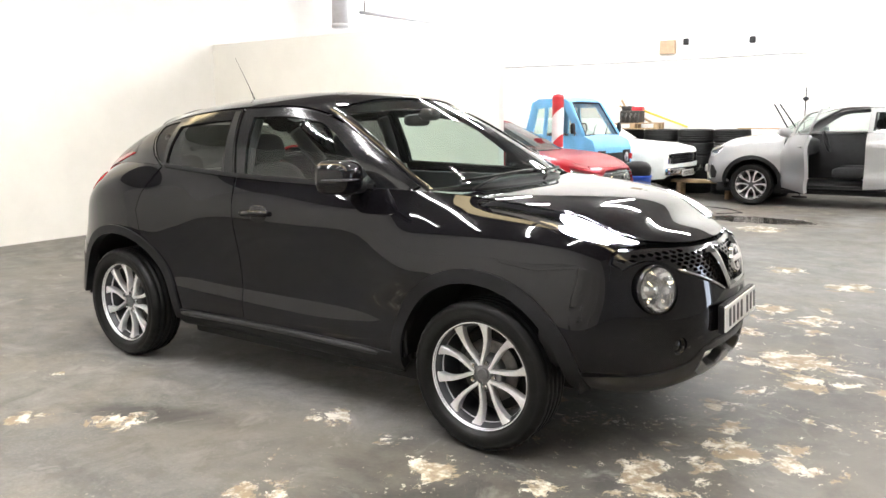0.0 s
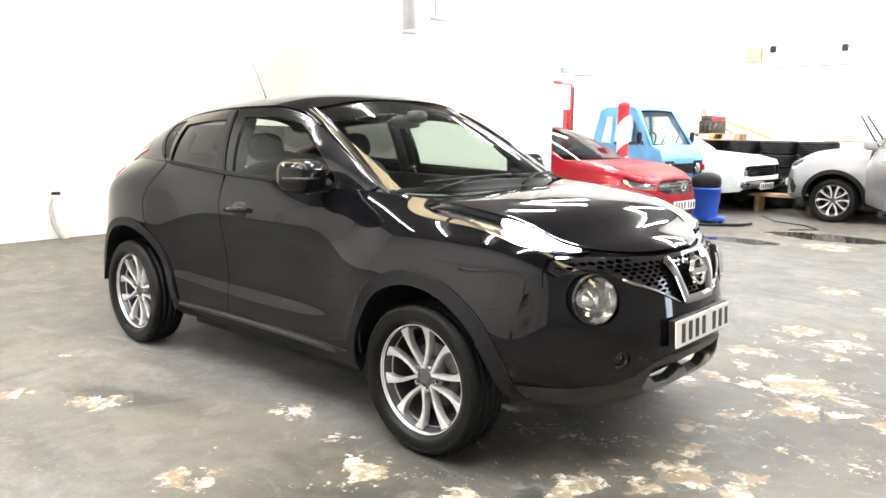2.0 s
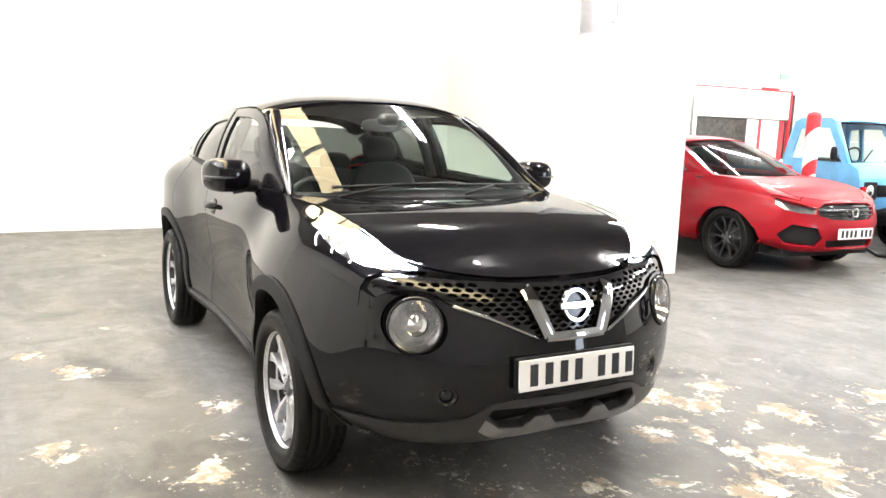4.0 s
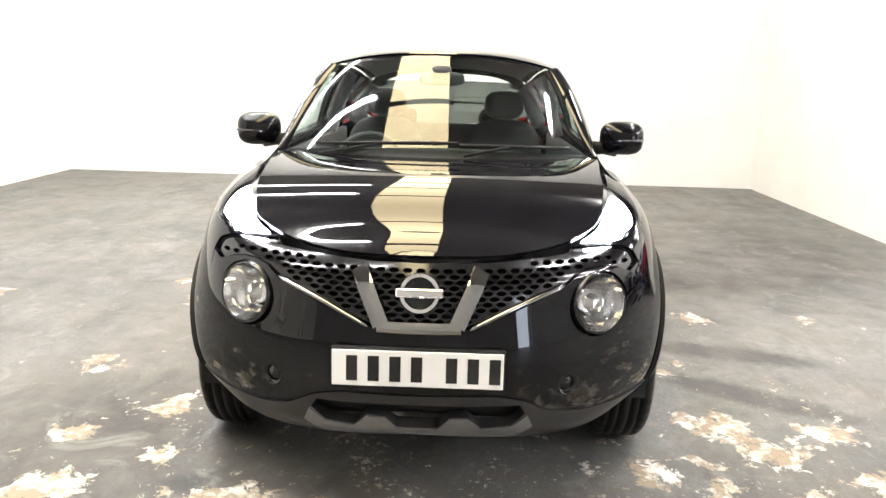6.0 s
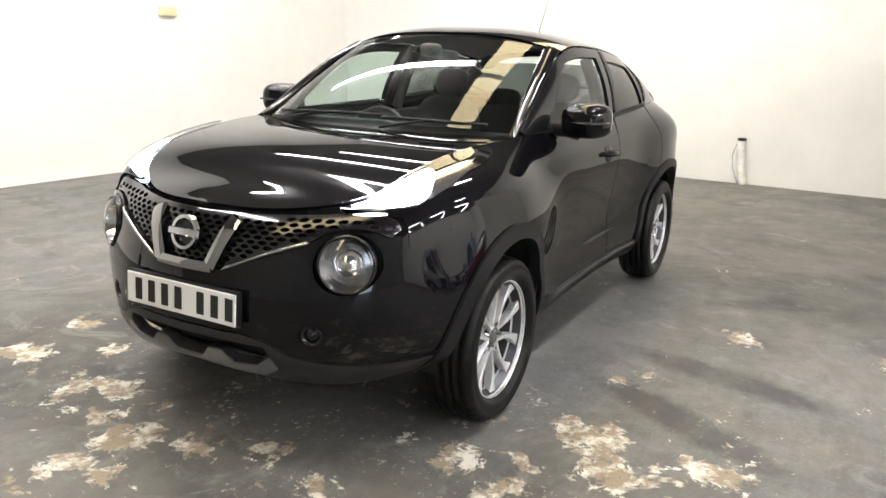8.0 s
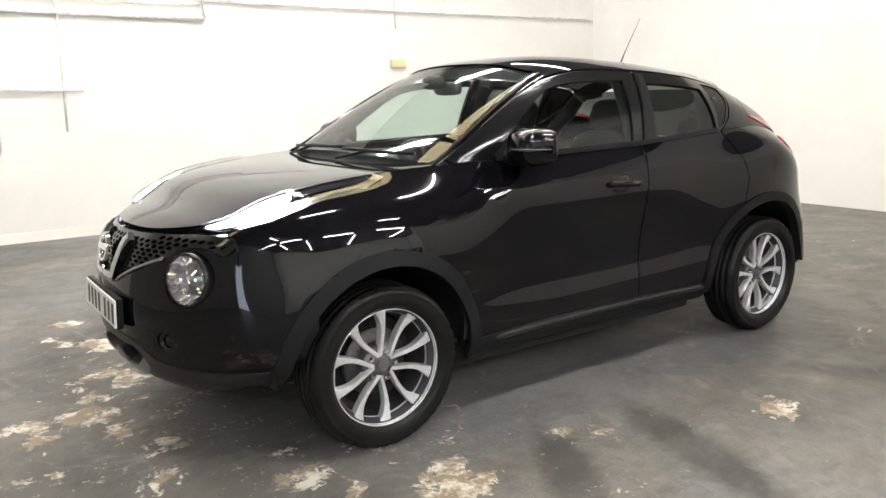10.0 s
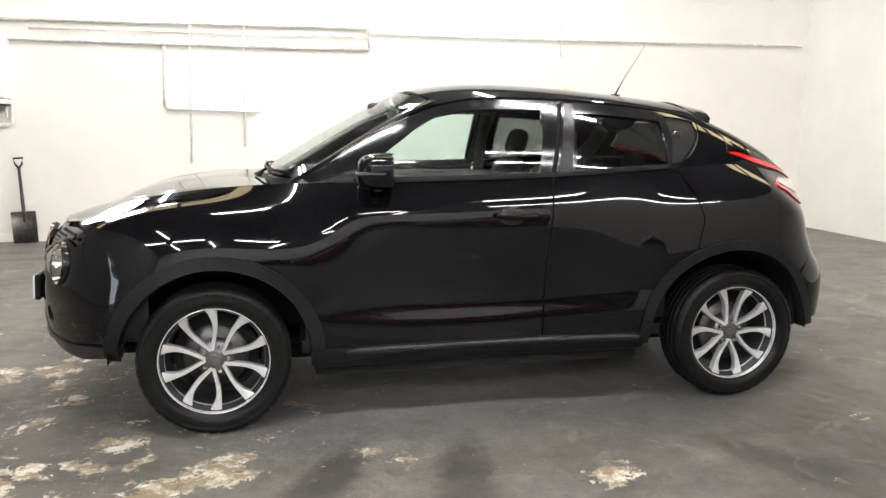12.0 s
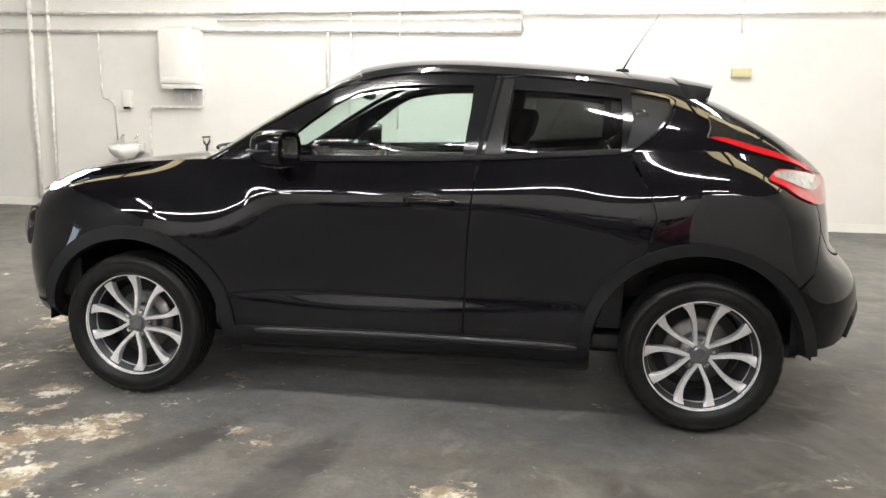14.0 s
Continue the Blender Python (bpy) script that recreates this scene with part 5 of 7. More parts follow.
def build_cabin(car):
    dash = bmesh.new()
    blob(dash, (0.78, 0, 0.90), (0.28, 0.68, 0.155), 0.5, 16)
    part("dashboard", dash, CABIN, car, "charcoal dashboard")
    bm = bmesh.new()
    blob(bm, (0.60, -0.36, 1.03), (0.10, 0.17, 0.05), 0.7, 12)
    part("instrument_hood", bm, CABIN, car)
    bm = bmesh.new()
    ms = Matrix.Translation((0.42, -0.36, 0.97)) @ Matrix.Rotation(radians(65), 4, "Y")
    pts = [ms @ Vector((0.185 * math.cos(a), 0.185 * math.sin(a), 0)) for a in np.linspace(0, 2 * math.pi, 33)]
    tube(bm, pts, 0.014, 8, caps=False)
    blob(bm, (0, 0, 0.01), (0.06, 0.075, 0.025), 0.7, 10, ms)
    for a in (0, 120, 240):
        tube(bm, [ms @ Vector((0, 0, 0)), ms @ Vector((0.18 * math.cos(radians(a)), 0.18 * math.sin(radians(a)), 0))], 0.013, 6)
    part("steering_wheel", bm, CABIN, car, "black steering wheel")
    for y in (-0.36, 0.36):
        bm = bmesh.new()
        blob(bm, (-0.05, y, 0.56), (0.27, 0.25, 0.09), 0.55, 14)
        seat = part("front_seat", bm, CLOTH, car, "dark cloth front seat")
        mb = Matrix.Translation((-0.27, y, 0.60)) @ Matrix.Rotation(radians(-17), 4, "Y")
        bm = bmesh.new()
        blob(bm, (0, 0, 0.29), (0.075, 0.235, 0.32), 0.6, 14, mb)
        part("backrest", bm, CLOTH, seat)
        bm = bmesh.new()
        blob(bm, (0.0, 0, 0.70), (0.05, 0.12, 0.085), 0.7, 12, mb)
        for k in (-0.05, 0.05):
            tube(bm, [mb @ Vector((0, k, 0.55)), mb @ Vector((0, k, 0.66))], 0.007, 6)
        part("headrest", bm, CLOTH, seat)
    bm = bmesh.new()
    blob(bm, (-0.85, 0, 0.58), (0.25, 0.62, 0.09), 0.45, 14)
    bench = part("rear_bench", bm, CLOTH, car, "dark cloth rear bench")
    mb = Matrix.Translation((-1.06, 0, 0.62)) @ Matrix.Rotation(radians(-20), 4, "Y")
    bm = bmesh.new()
    blob(bm, (0, 0, 0.24), (0.06, 0.60, 0.27), 0.4, 14, mb)
    part("backrest", bm, CLOTH, bench)
    for y in (-0.34, 0.34):
        bm = bmesh.new()
        blob(bm, (0, y, 0.56), (0.04, 0.12, 0.07), 0.7, 10, mb)
        part("headrest", bm, CLOTH, bench)
    for sg in (1, -1):
        bm = bmesh.new()
        box(bm, -0.95, 0.75, sg * 0.70 - 0.02, sg * 0.70 + 0.02, 0.40, 1.085, 0.01)
        part("door_card", bm, CABIN, car)
        bm = bmesh.new()
        tube(bm, [(-0.315, sg * 0.68, 1.10), (-0.325, sg * 0.625, 1.28), (-0.33, sg * 0.555, 1.44)], 0.035, 8)
        part("pillar_trim", bm, CABIN, car)
        bm = bmesh.new()
        tube(bm, [(-0.98, sg * 0.63, 1.13), (-1.08, sg * 0.57, 1.26), (-1.10, sg * 0.50, 1.35)], 0.05, 8)
        part("rear_pillar_trim", bm, CABIN, car)
    bm = bmesh.new()
    blob(bm, (0.36, 0, 1.425), (0.02, 0.115, 0.035), 0.6, 12)
    tube(bm, [(0.36, 0, 1.44), (0.43, 0, 1.475)], 0.012, 6)
    blob(bm, (0.45, 0, 1.455), (0.05, 0.05, 0.035), 0.6, 8)
    part("inside_mirror", bm, CABIN, car, "black inside mirror")
    def liner(x, y):
        p = roof(x, y)
        p[..., 2] -= 0.035
        return p
    panel("headlining", liner, [(0.25, -0.5), (0.25, 0.5), (-0.3, 0.55), (-1.1, 0.5), (-1.1, -0.5), (-0.3, -0.55)], mat("pale_headlining", (0.35, 0.35, 0.34), 0.9, vary=0.1, scale=30), car, wa=1, wb=1, step=0.1, thick=0)
    cube_part("parcel_floor", (-1.7, 0.9, -0.68, 0.68, 0.30, 0.36), CABIN, car)
    cube_part("parcel_shelf", (-1.62, -1.15, -0.56, 0.56, 1.0, 1.02), CABIN, car)


fit_crossover(CAR)
build_cabin(CAR)


# ---- other cars in the far bay ----
DARKWHEEL = dict(WHEEL)
for key in ("rim", "spoke", "spoke_b"):
    DARKWHEEL[key] = WHEEL[key].copy()
    DARKWHEEL[key].materials[0] = GUNMETAL


def warped(surf, wx, wy, wz):
    return lambda a, b: surf(a, b) * np.array([wx, wy, wz])


def build_other(name, label, paint, w, m, swing=0.0, black_arch=False, dz=0.06):
    """A five-door car on the same surfaces, stretched; swing opens its near front door."""
    car = tagged(empty(name, m), label, "car")
    lo, up, sc, ro, bo = (warped(f, *w) for f in (lower, upper, screen, roof, bonnet))
    kw = dict(step=0.055)
    rear_edge = [(0.945 + 0.155 * (1 - (y / 0.67) ** 2), y) for y in np.linspace(0.67, -0.67, 15)]
    seam = [(p[0] - 0.004, max(p[1] - 0.004, 0)) for p in lower(np.linspace(0, 5.8, 30), np.full(30, 6.0))]
    panel("bonnet", bo, seam + rear_edge + [(x, -y) for x, y in seam[:0:-1]], paint, car, wa=1, wb=1, **kw)
    lampo = NOSE([(0.435, 0.812), (0.57, 0.858), (0.70, 0.898)]) + SIDE([(1.80, 0.91), (1.755, 0.905), (1.80, 0.84)]) + NOSE([(0.72, 0.79), (0.60, 0.755), (0.45, 0.742)])
    gh = NOSE([(0.0, 0.68), (0.30, 0.69), (0.425, 0.735), (0.428, 0.80), (0.33, 0.87), (0.0, 0.882)])
    gh[0], gh[-1] = (0.0, gh[0][1]), (0.0, gh[-1][1])
    ih = NOSE([(0.44, 0.37), (0.69, 0.39), (0.765, 0.50), (0.66, 0.625), (0.45, 0.59), (0.39, 0.475)])
    mh = NOSE([(0.0, 0.34), (0.33, 0.35), (0.355, 0.45), (0.0, 0.46)])
    mh[0], mh[-1] = (0.0, mh[0][1]), (0.0, mh[-1][1])
    flip = lambda loop: [(-a, b) for a, b in loop][::-1]
    half = [(0.0, 5.98)] + along(5.98, 0.3, 1.9, 6) + NOSE([(0.55, 0.885), (0.70, 0.925)]) + SIDE([(1.72, 0.93), (1.70, 0.75), (1.665, 0.545), (1.71, 0.40)]) + [(3.9, 0.6), (2.0, 0.5), (0.0, 0.5)]
    panel("front_bumper", lo, mirror_loop(half), paint, car, holes=[mirror_loop(gh), ih, flip(ih), mirror_loop(mh), lampo, flip(lampo)], thick=0.03, **kw)
    panel("grille", lo, mirror_loop(gh), GLOSSBLACK, car, lift=-0.02, thick=0, label="gloss black grille", **kw)
    for z in (0.735, 0.78, 0.825):
        pts = [((lower(np.array([NOSE([(abs(y), z)])[0][0]]), np.array([NOSE([(abs(y), z)])[0][1]]))[0] * np.array(w))[0] - 0.008, y * w[1], z * w[2]) for y in np.linspace(-0.38, 0.38, 9)]
        bm = bmesh.new()
        tube(bm, pts, 0.006, 6)
        part("grille_bar", bm, GLOSSBLACK, car)
    for loop in (ih, flip(ih), mirror_loop(mh)):
        panel("air_intake", lo, loop, DARK, car, lift=-0.04, thick=0, **kw)
    for loop in (lampo, flip(lampo)):
        hl = panel("headlamp", lo, loop, REFLECTOR, car, lift=-0.03, thick=0.0, label="clear swept headlamp", **kw)
        panel("lens", lo, loop, LENS, hl, lift=0.002, thick=0.01, **kw).visible_shadow = False
    bm = bmesh.new()
    lathe(bm, [(0.035, 0.0), (0.038, 0.008), (0.046, 0.008), (0.049, 0.0)], 24, Matrix.Translation((2.125 * w[0], 0, 0.77 * w[2])), "x")
    part("badge", bm, CHROME, car, "plain chrome badge")
    plate = cube_part("number_plate", (2.145 * w[0], 2.155 * w[0], -0.26, 0.26, 0.535 * w[2] - dz, 0.535 * w[2] + 0.11 - dz), PLATEW, car, 0.002)
    for k in range(7):
        y = -0.22 + k * 0.066 + (0.03 if k > 3 else 0)
        cube_part("bar", (2.155 * w[0], 2.157 * w[0], y, y + 0.035, 0.535 * w[2] + 0.016 - dz, 0.535 * w[2] + 0.094 - dz), INK, plate, 0)
    wing = along(5.985, 6.02, 1.95, 24) + NOSE([(0.55, 0.893), (0.70, 0.933)]) + SIDE([(1.725, 0.935), (1.715, 0.78), (1.705, 0.66), (1.67, 0.55)]) + SIDE(arc(AXLE, 0.42, 32, 181, 22)) + SIDE([(0.873, 0.345)])
    both("front_wing", lo, wing, paint, car, **kw)
    fd = SIDE([(0.866, 0.30), (0.872, 0.60), (0.868, 0.90)]) + along(5.99, 6.0, 7.93, 12) + SIDE([(-0.247, 1.0), (-0.252, 0.7), (-0.250, 0.30)])
    rd = SIDE([(-0.257, 0.30), (-0.259, 0.7), (-0.254, 1.0)]) + along(5.99, 7.97, 9.25, 8) + SIDE([(-1.02, 1.02), (-1.05, 0.92), (-1.024, 0.80)]) + SIDE(arc(TAIL, 0.42, 60, 2, 10))
    g1 = WINDOW([(0.60, 1.133), (0.50, 1.215), (0.40, 1.29), (0.295, 1.365), (0.22, 1.403), (0.10, 1.425), (-0.225, 1.438), (-0.21, 1.146), (0.1, 1.136)])
    g2 = WINDOW([(-0.33, 1.155), (-0.345, 1.434), (-0.60, 1.428), (-0.905, 1.40), (-1.06, 1.30), (-0.98, 1.20), (-0.65, 1.172)])
    o1 = [(6.0, 0.02)] + [(s, 0.012) for s in np.linspace(6.2, 7.93, 10)] + [(7.95, 0.97)] + [(s, 0.97) for s in np.linspace(7.8, 6.2, 12)] + [(6.0, 0.97)]
    o2 = [(s, 0.012) for s in np.linspace(7.97, 9.25, 8)] + [(9.5, 0.2)] + WINDOW([(-1.10, 1.28), (-1.15, 1.37), (-1.12, 1.395)]) + [(s, 0.97) for s in np.linspace(9.8, 7.99, 10)]
    hinge = Vector((0.866 * w[0], 0.84 * w[1], 0))
    for mm in (False, True):
        pieces = [panel("front_door", lo, fd, paint, car, mirror=mm, thick=0.05, **kw)]
        door = pieces[0]
        fr = panel("window_frame", up, o1, paint, door, wa=0.55, wb=0.35, holes=[g1], thick=0.03, mirror=mm, **kw)
        gl = panel("window_pane", up, g1, CLEAR if swing else SHADEGLASS, door, wa=0.55, wb=0.35, lift=-0.01, thick=0.004, mirror=mm, **kw)
        gl.visible_shadow = False
        bm = bmesh.new()
        sg = -1 if mm else 1
        blob(bm, (0.54 * w[0], sg * 0.89 * w[1], 1.15 * w[2]), (0.08, 0.09, 0.07), 0.65, 10)
        part("door_mirror", bm, paint, door)
        bm = bmesh.new()
        tube(bm, [(-0.02 * w[0], sg * 0.835 * w[1], 0.95 * w[2]), (-0.1 * w[0], sg * 0.855 * w[1], 0.955 * w[2]), (-0.19 * w[0], sg * 0.835 * w[1], 0.95 * w[2])], 0.014, 8)
        part("door_handle", bm, paint, door)
        cube_part("door_card", (-0.20 * w[0], 0.82 * w[0], sg * 0.74 * w[1] - 0.012, sg * 0.74 * w[1] + 0.012, 0.36, 1.08 * w[2]), CABIN, door, 0.006)
        if swing and not mm:
            door.matrix_basis = Matrix.Translation(hinge) @ Matrix.Rotation(radians(-swing), 4, "Z") @ Matrix.Translation(-hinge)
    both("rear_door", lo, rd, paint, car, **kw)
    both("rear_door_frame", up, o2, paint, car, wa=0.55, wb=0.35, holes=[g2], thick=0.02, **kw)
    for o in both("rear_window", up, g2, SHADEGLASS, car, wa=0.55, wb=0.35, lift=-0.01, thick=0.004, **kw):
        o.visible_shadow = False
    rq = along(5.99, 9.28, 14.0, 30) + [(14.0, 0.5), (12.2, 0.6)] + SIDE([(-1.70, 0.40)]) + SIDE(arc(TAIL, 0.42, 148, 62, 14)) + SIDE([(-1.03, 0.80), (-1.056, 0.92), (-1.026, 1.02)])
    both("rear_quarter", lo, rq, paint, car, **kw)
    cp = [(9.55, 0.2), (9.3, 0.012), (10, 0.0), (11, 0.0), (11.9, 0.0), (11.7, 0.5), (11.4, 0.97), (10.6, 0.99), (9.9, 0.985)] + WINDOW([(-1.155, 1.372), (-1.105, 1.28)])
    both("rear_pillar", up, cp, paint, car, wa=0.4, wb=0.35, **kw)
    both("rear_screen", up, [(11.95, 0.0), (11.75, 0.5), (11.5, 0.97), (14.0, 0.97), (14.0, 0.0)], PRIVACY, car, wa=0.3, wb=0.45, thick=0.004, **kw)
    sill = SIDE([(0.86, 0.295), (0.3, 0.295), (-0.3, 0.295), (-0.86, 0.295)]) + along(0.2, 9.1, 5.98, 12)
    both("sill", lo, sill, PLASTIC if black_arch else paint, car, thick=0.02, lift=0.006, **kw)
    if black_arch:
        for cx in (AXLE, TAIL):
            ring = SIDE(arc(cx, 0.45, 0, 180, 24)) + SIDE(arc(cx, 0.39, 180, 0, 24))
            both("arch_trim", lo, ring, PLASTIC, car, lift=0.015, thick=0.04, **kw)
    edge = [(x, y) for x, y in zip(*TOP(np.linspace(7.06, 11.6, 20))[:2])]
    front = [(0.318 - 0.063 * (y / 0.56) ** 4, y) for y in np.linspace(-0.56, 0.56, 11)]
    panel("roof", ro, front + edge + [(x, -y) for x, y in edge[::-1]], paint, car, wa=1, wb=1, **kw)

    def pillar(v, q):
        v, q = np.asarray(v, float), np.asarray(q, float)
        a = screen(np.full(v.shape, 1.0), v)
        b = np.stack(TOP(5.7 + 1.38 * v), -1)
        return (a + (b - a) * q[..., None]) * np.array(w)
    both("a_pillar", pillar, [(0.0, 0.0), (1.0, 0.0), (1.0, 1.0), (0.0, 1.0)], paint, car, wa=0.9, wb=0.09, flip=True, step=0.04)
    panel("windscreen", sc, [(-1, 0.0), (0, 0.0), (1, 0.0), (1, 0.985), (-1, 0.985)], CLEAR if swing else SHADEGLASS, car, wa=0.6, wb=0.9, thick=0.005, **kw).visible_shadow = False
    for cx in (AXLE, TAIL):
        for sg in (1, -1):
            bm = bmesh.new()
            rows = [[bm.verts.new((x * w[0], sg * y * w[1], max(z, 0.24) * w[2])) for x, z in arc(cx, 0.42, -10, 190, 16)] for y in (0.40, 0.80)]
            for i in range(16):
                bm.faces.new((rows[0][i], rows[0][i + 1], rows[1][i + 1], rows[1][i]))
            bm.faces.new(rows[0])
            part("wheel_house", bm, DARK, car)
            add_wheel(car, pose(cx * w[0], sg * 0.765 * w[1], HUB, 0, 36, 0 if sg > 0 else 180), WHEEL if swing else DARKWHEEL, "bright multi-spoke alloy wheel" if swing else "dark grey alloy wheel")
    cube_part("floor_pan", (-1.75 * w[0], 1.85 * w[0], -0.66, 0.66, 0.20, 0.34), DARK, car)
    bm = bmesh.new()
    blob(bm, (0.78 * w[0], 0, 0.90 * w[2]), (0.28, 0.66, 0.15), 0.5, 12)
    part("dashboard", bm, CABIN, car)
    bm = bmesh.new()
    tube(bm, [(0.42 * w[0] + 0.06 * math.sin(a), -0.36 + 0.185 * math.cos(a), 0.97 * w[2] + 0.17 * math.sin(a)) for a in np.linspace(0, 2 * math.pi, 25)], 0.015, 6, caps=False)
    part("steering_wheel", bm, CABIN, car)
    for y in (-0.36, 0.36):
        bm = bmesh.new()
        blob(bm, (-0.05, y, 0.53), (0.27, 0.24, 0.09), 0.55, 10)
        blob(bm, (-0.33, y, 0.84 * w[2]), (0.09, 0.23, 0.32), 0.6, 10)
        blob(bm, (-0.40, y, 1.25 * w[2]), (0.05, 0.11, 0.08), 0.7, 8)
        part("front_seat", bm, CLOTH, car, "dark cloth seat")
    return car


REDPAINT = mat("red_paint", (0.27, 0.002, 0.009), 0.5, coat=0.35, spec=0.15)
SILVER = mat("silver_paint", (0.33, 0.33, 0.33), 0.38, 0.35, coat=1.0)
build_other("hatchback_car", "bright red hatchback car parked behind the partition", REDPAINT, (1.085, 1.02, 0.90), pose(-2.95, 5.95, 0, 0, 0, -3))
build_other("estate_car", "silver crossover car with its front door swung open", SILVER, (1.04, 1.0, 1.03), pose(1.36, 10.45, 0, 0, 0, 180), swing=66, black_arch=True)


# ---- the rest of the far bay ----
BLUE = mat("faded_blue_paint", (0.13, 0.40, 0.68), 0.4, coat=0.4, vary=0.12, scale=4)
OLDWHITE = mat("chalky_white_paint", (0.70, 0.72, 0.69), 0.5, vary=0.06, scale=4)
REDENAMEL = mat("red_enamel", (0.55, 0.03, 0.04), 0.4, vary=0.15, scale=8)
WOOD = mat("rough_pallet_wood", (0.36, 0.25, 0.14), 0.75, vary=0.3, scale=9, bump=0.3, bscale=60)
TUBBLUE = mat("blue_plastic", (0.02, 0.09, 0.55), 0.35)
YELLOW = mat("yellow_paint", (0.75, 0.55, 0.05), 0.5, vary=0.15, scale=10)
ENGINE = mat("oily_iron", (0.06, 0.055, 0.05), 0.5, 0.6, vary=0.4, scale=14)
CREAMBOX = mat("cream_board", (0.36, 0.26, 0.165), 0.6, vary=0.15, scale=8)


def build_truck():
    t = tagged(empty("pickup_truck", pose(-2.55, 8.45, 0, 0, 0, -8) @ Matrix.Diagonal((0.80, 0.86, 0.985, 1.0))), "small faded blue pickup truck with an upright cab", "truck")
    # cab: sections along x, from the back of the cab to the nose
    def cab(a, b):
        a, b = np.asarray(a, float), np.asarray(b, float)
        x = a + 0.0 * b
        half = 0.66 - 0.12 * np.clip((b - 1.0) / 0.8, 0, 1)
        return np.stack([x, half, b], -1)
    prof = [(-0.80, 0.42), (-0.80, 1.15), (-0.68, 1.70), (-0.55, 1.76), (0.10, 1.76), (0.22, 1.70), (0.62, 1.16), (0.84, 1.08), (0.90, 0.95), (0.92, 0.52), (0.80, 0.42)]
    win1 = [(-0.62, 1.18), (-0.54, 1.60), (-0.36, 1.62), (-0.36, 1.18)]
    win2 = [(-0.28, 1.16), (-0.28, 1.62), (0.10, 1.62), (0.48, 1.16)]
    arch = [(0.55 + 0.27 * math.cos(a), 0.42 + 0.27 * math.sin(a)) for a in np.linspace(math.pi, 0, 12)]
    for mm in (False, True):
        body = prof[:-1] + [(0.83, 0.42)] + arch[::-1] + [(0.28, 0.42)]
        panel("cab_side", cab, body, BLUE, t, wa=1, wb=1, holes=[win1, win2], thick=0.03, step=0.08, flip=True, mirror=mm)
        for w_ in (win1, win2):
            o = panel("side_window", cab, w_, CLEAR, t, wa=1, wb=1, lift=-0.012, thick=0, step=0.1, flip=True, mirror=mm)
            o.visible_shadow = False
    def skin(name, pts, material, inset=0.0, y0=-1, y1=1, label=""):
        bm = bmesh.new()
        rows = []
        for x, z in pts:
            h = 0.66 - 0.12 * min(max((z - 1.0) / 0.8, 0), 1) - inset
            rows.append([bm.verts.new((x, h * (y0 + (y1 - y0) * k / 6), z + 0.02 * (1 - ((y0 + (y1 - y0) * k / 6)) ** 2))) for k in range(7)])
        for a, b in zip(rows, rows[1:]):
            for k in range(6):
                bm.faces.new((a[k], a[k + 1], b[k + 1], b[k]))
        return part(name, bm, material, t, label)
    skin("cab_back", prof[0:2], BLUE)
    skin("rear_window", [(-0.795, 1.17), (-0.69, 1.66)], CLEAR, 0.07).visible_shadow = False
    bm = bmesh.new()
    for sg in (1, -1):
        tube(bm, [(-0.80, sg * 0.61, 1.14), (-0.68, sg * 0.525, 1.70)], 0.035, 8)
    tube(bm, [(-0.80, -0.62, 1.15), (-0.80, 0.62, 1.15)], 0.03, 8)
    tube(bm, [(-0.685, -0.53, 1.69), (-0.685, 0.53, 1.69)], 0.03, 8)
    part("rear_window_frame", bm, BLUE, t)
    skin("cab_roof", prof[2:6], BLUE)
    ws = skin("windscreen", [(0.225, 1.69), (0.615, 1.17)], glass("dusty_glass", (0.6, 0.63, 0.62), 0.05), 0.06)
    ws.visible_shadow = False
    bm = bmesh.new()
    tube(bm, [(0.235, -0.47, 1.69), (0.235, 0.47, 1.69), (0.625, 0.575, 1.17), (0.625, -0.575, 1.17), (0.235, -0.47, 1.69)], 0.014, 6)
    part("screen_seal", bm, PLASTIC, t, "black rubber windscreen seal")
    bm = bmesh.new()
    tube(bm, [(0.64, 0.1, 1.17), (0.50, 0.42, 1.36)], 0.008, 6)
    tube(bm, [(0.64, -0.35, 1.17), (0.52, -0.05, 1.34)], 0.008, 6)
    part("wiper", bm, PLASTIC, t)
    bm = bmesh.new()
    tube(bm, [(0.30 + 0.08 * math.sin(a), -0.28 + 0.19 * math.cos(a), 1.20 + 0.16 * math.sin(a)) for a in np.linspace(0, 2 * math.pi, 21)], 0.014, 6, caps=False)
    part("steering_wheel", bm, CABIN, t)
    for sg in (1, -1):
        cube_part("lamp_surround", (0.905, 0.928, sg * 0.45 - 0.12, sg * 0.45 + 0.14, 0.68, 0.92), PLASTIC, t, 0.01)
    for sg in (1, -1):
        bm = bmesh.new()
        tube(bm, [(0.22, sg * 0.525, 1.69), (0.62, sg * 0.63, 1.16)], 0.035, 8)
        part("screen_pillar", bm, BLUE, t)
    skin("nose_top", prof[6:9], BLUE)
    skin("nose_front", prof[8:11], BLUE)
    for sg in (1, -1):
        bm = bmesh.new()
        lathe(bm, [(0.001, 0.03), (0.06, 0.02), (0.085, 0.0), (0.095, -0.01)], 24, Matrix.Translation((0.925, sg * 0.45, 0.80)), "x")
        part("headlamp", bm, REFLECTOR, t, "round headlamp")
        cube_part("indicator", (0.90, 0.95, sg * 0.60 - 0.05, sg * 0.60 + 0.05, 0.76, 0.86), REDLENS, t, 0.01)
        bm = bmesh.new()
        tube(bm, [(0.45, sg * 0.66, 1.2), (0.5, sg * 0.80, 1.25)], 0.012, 6)
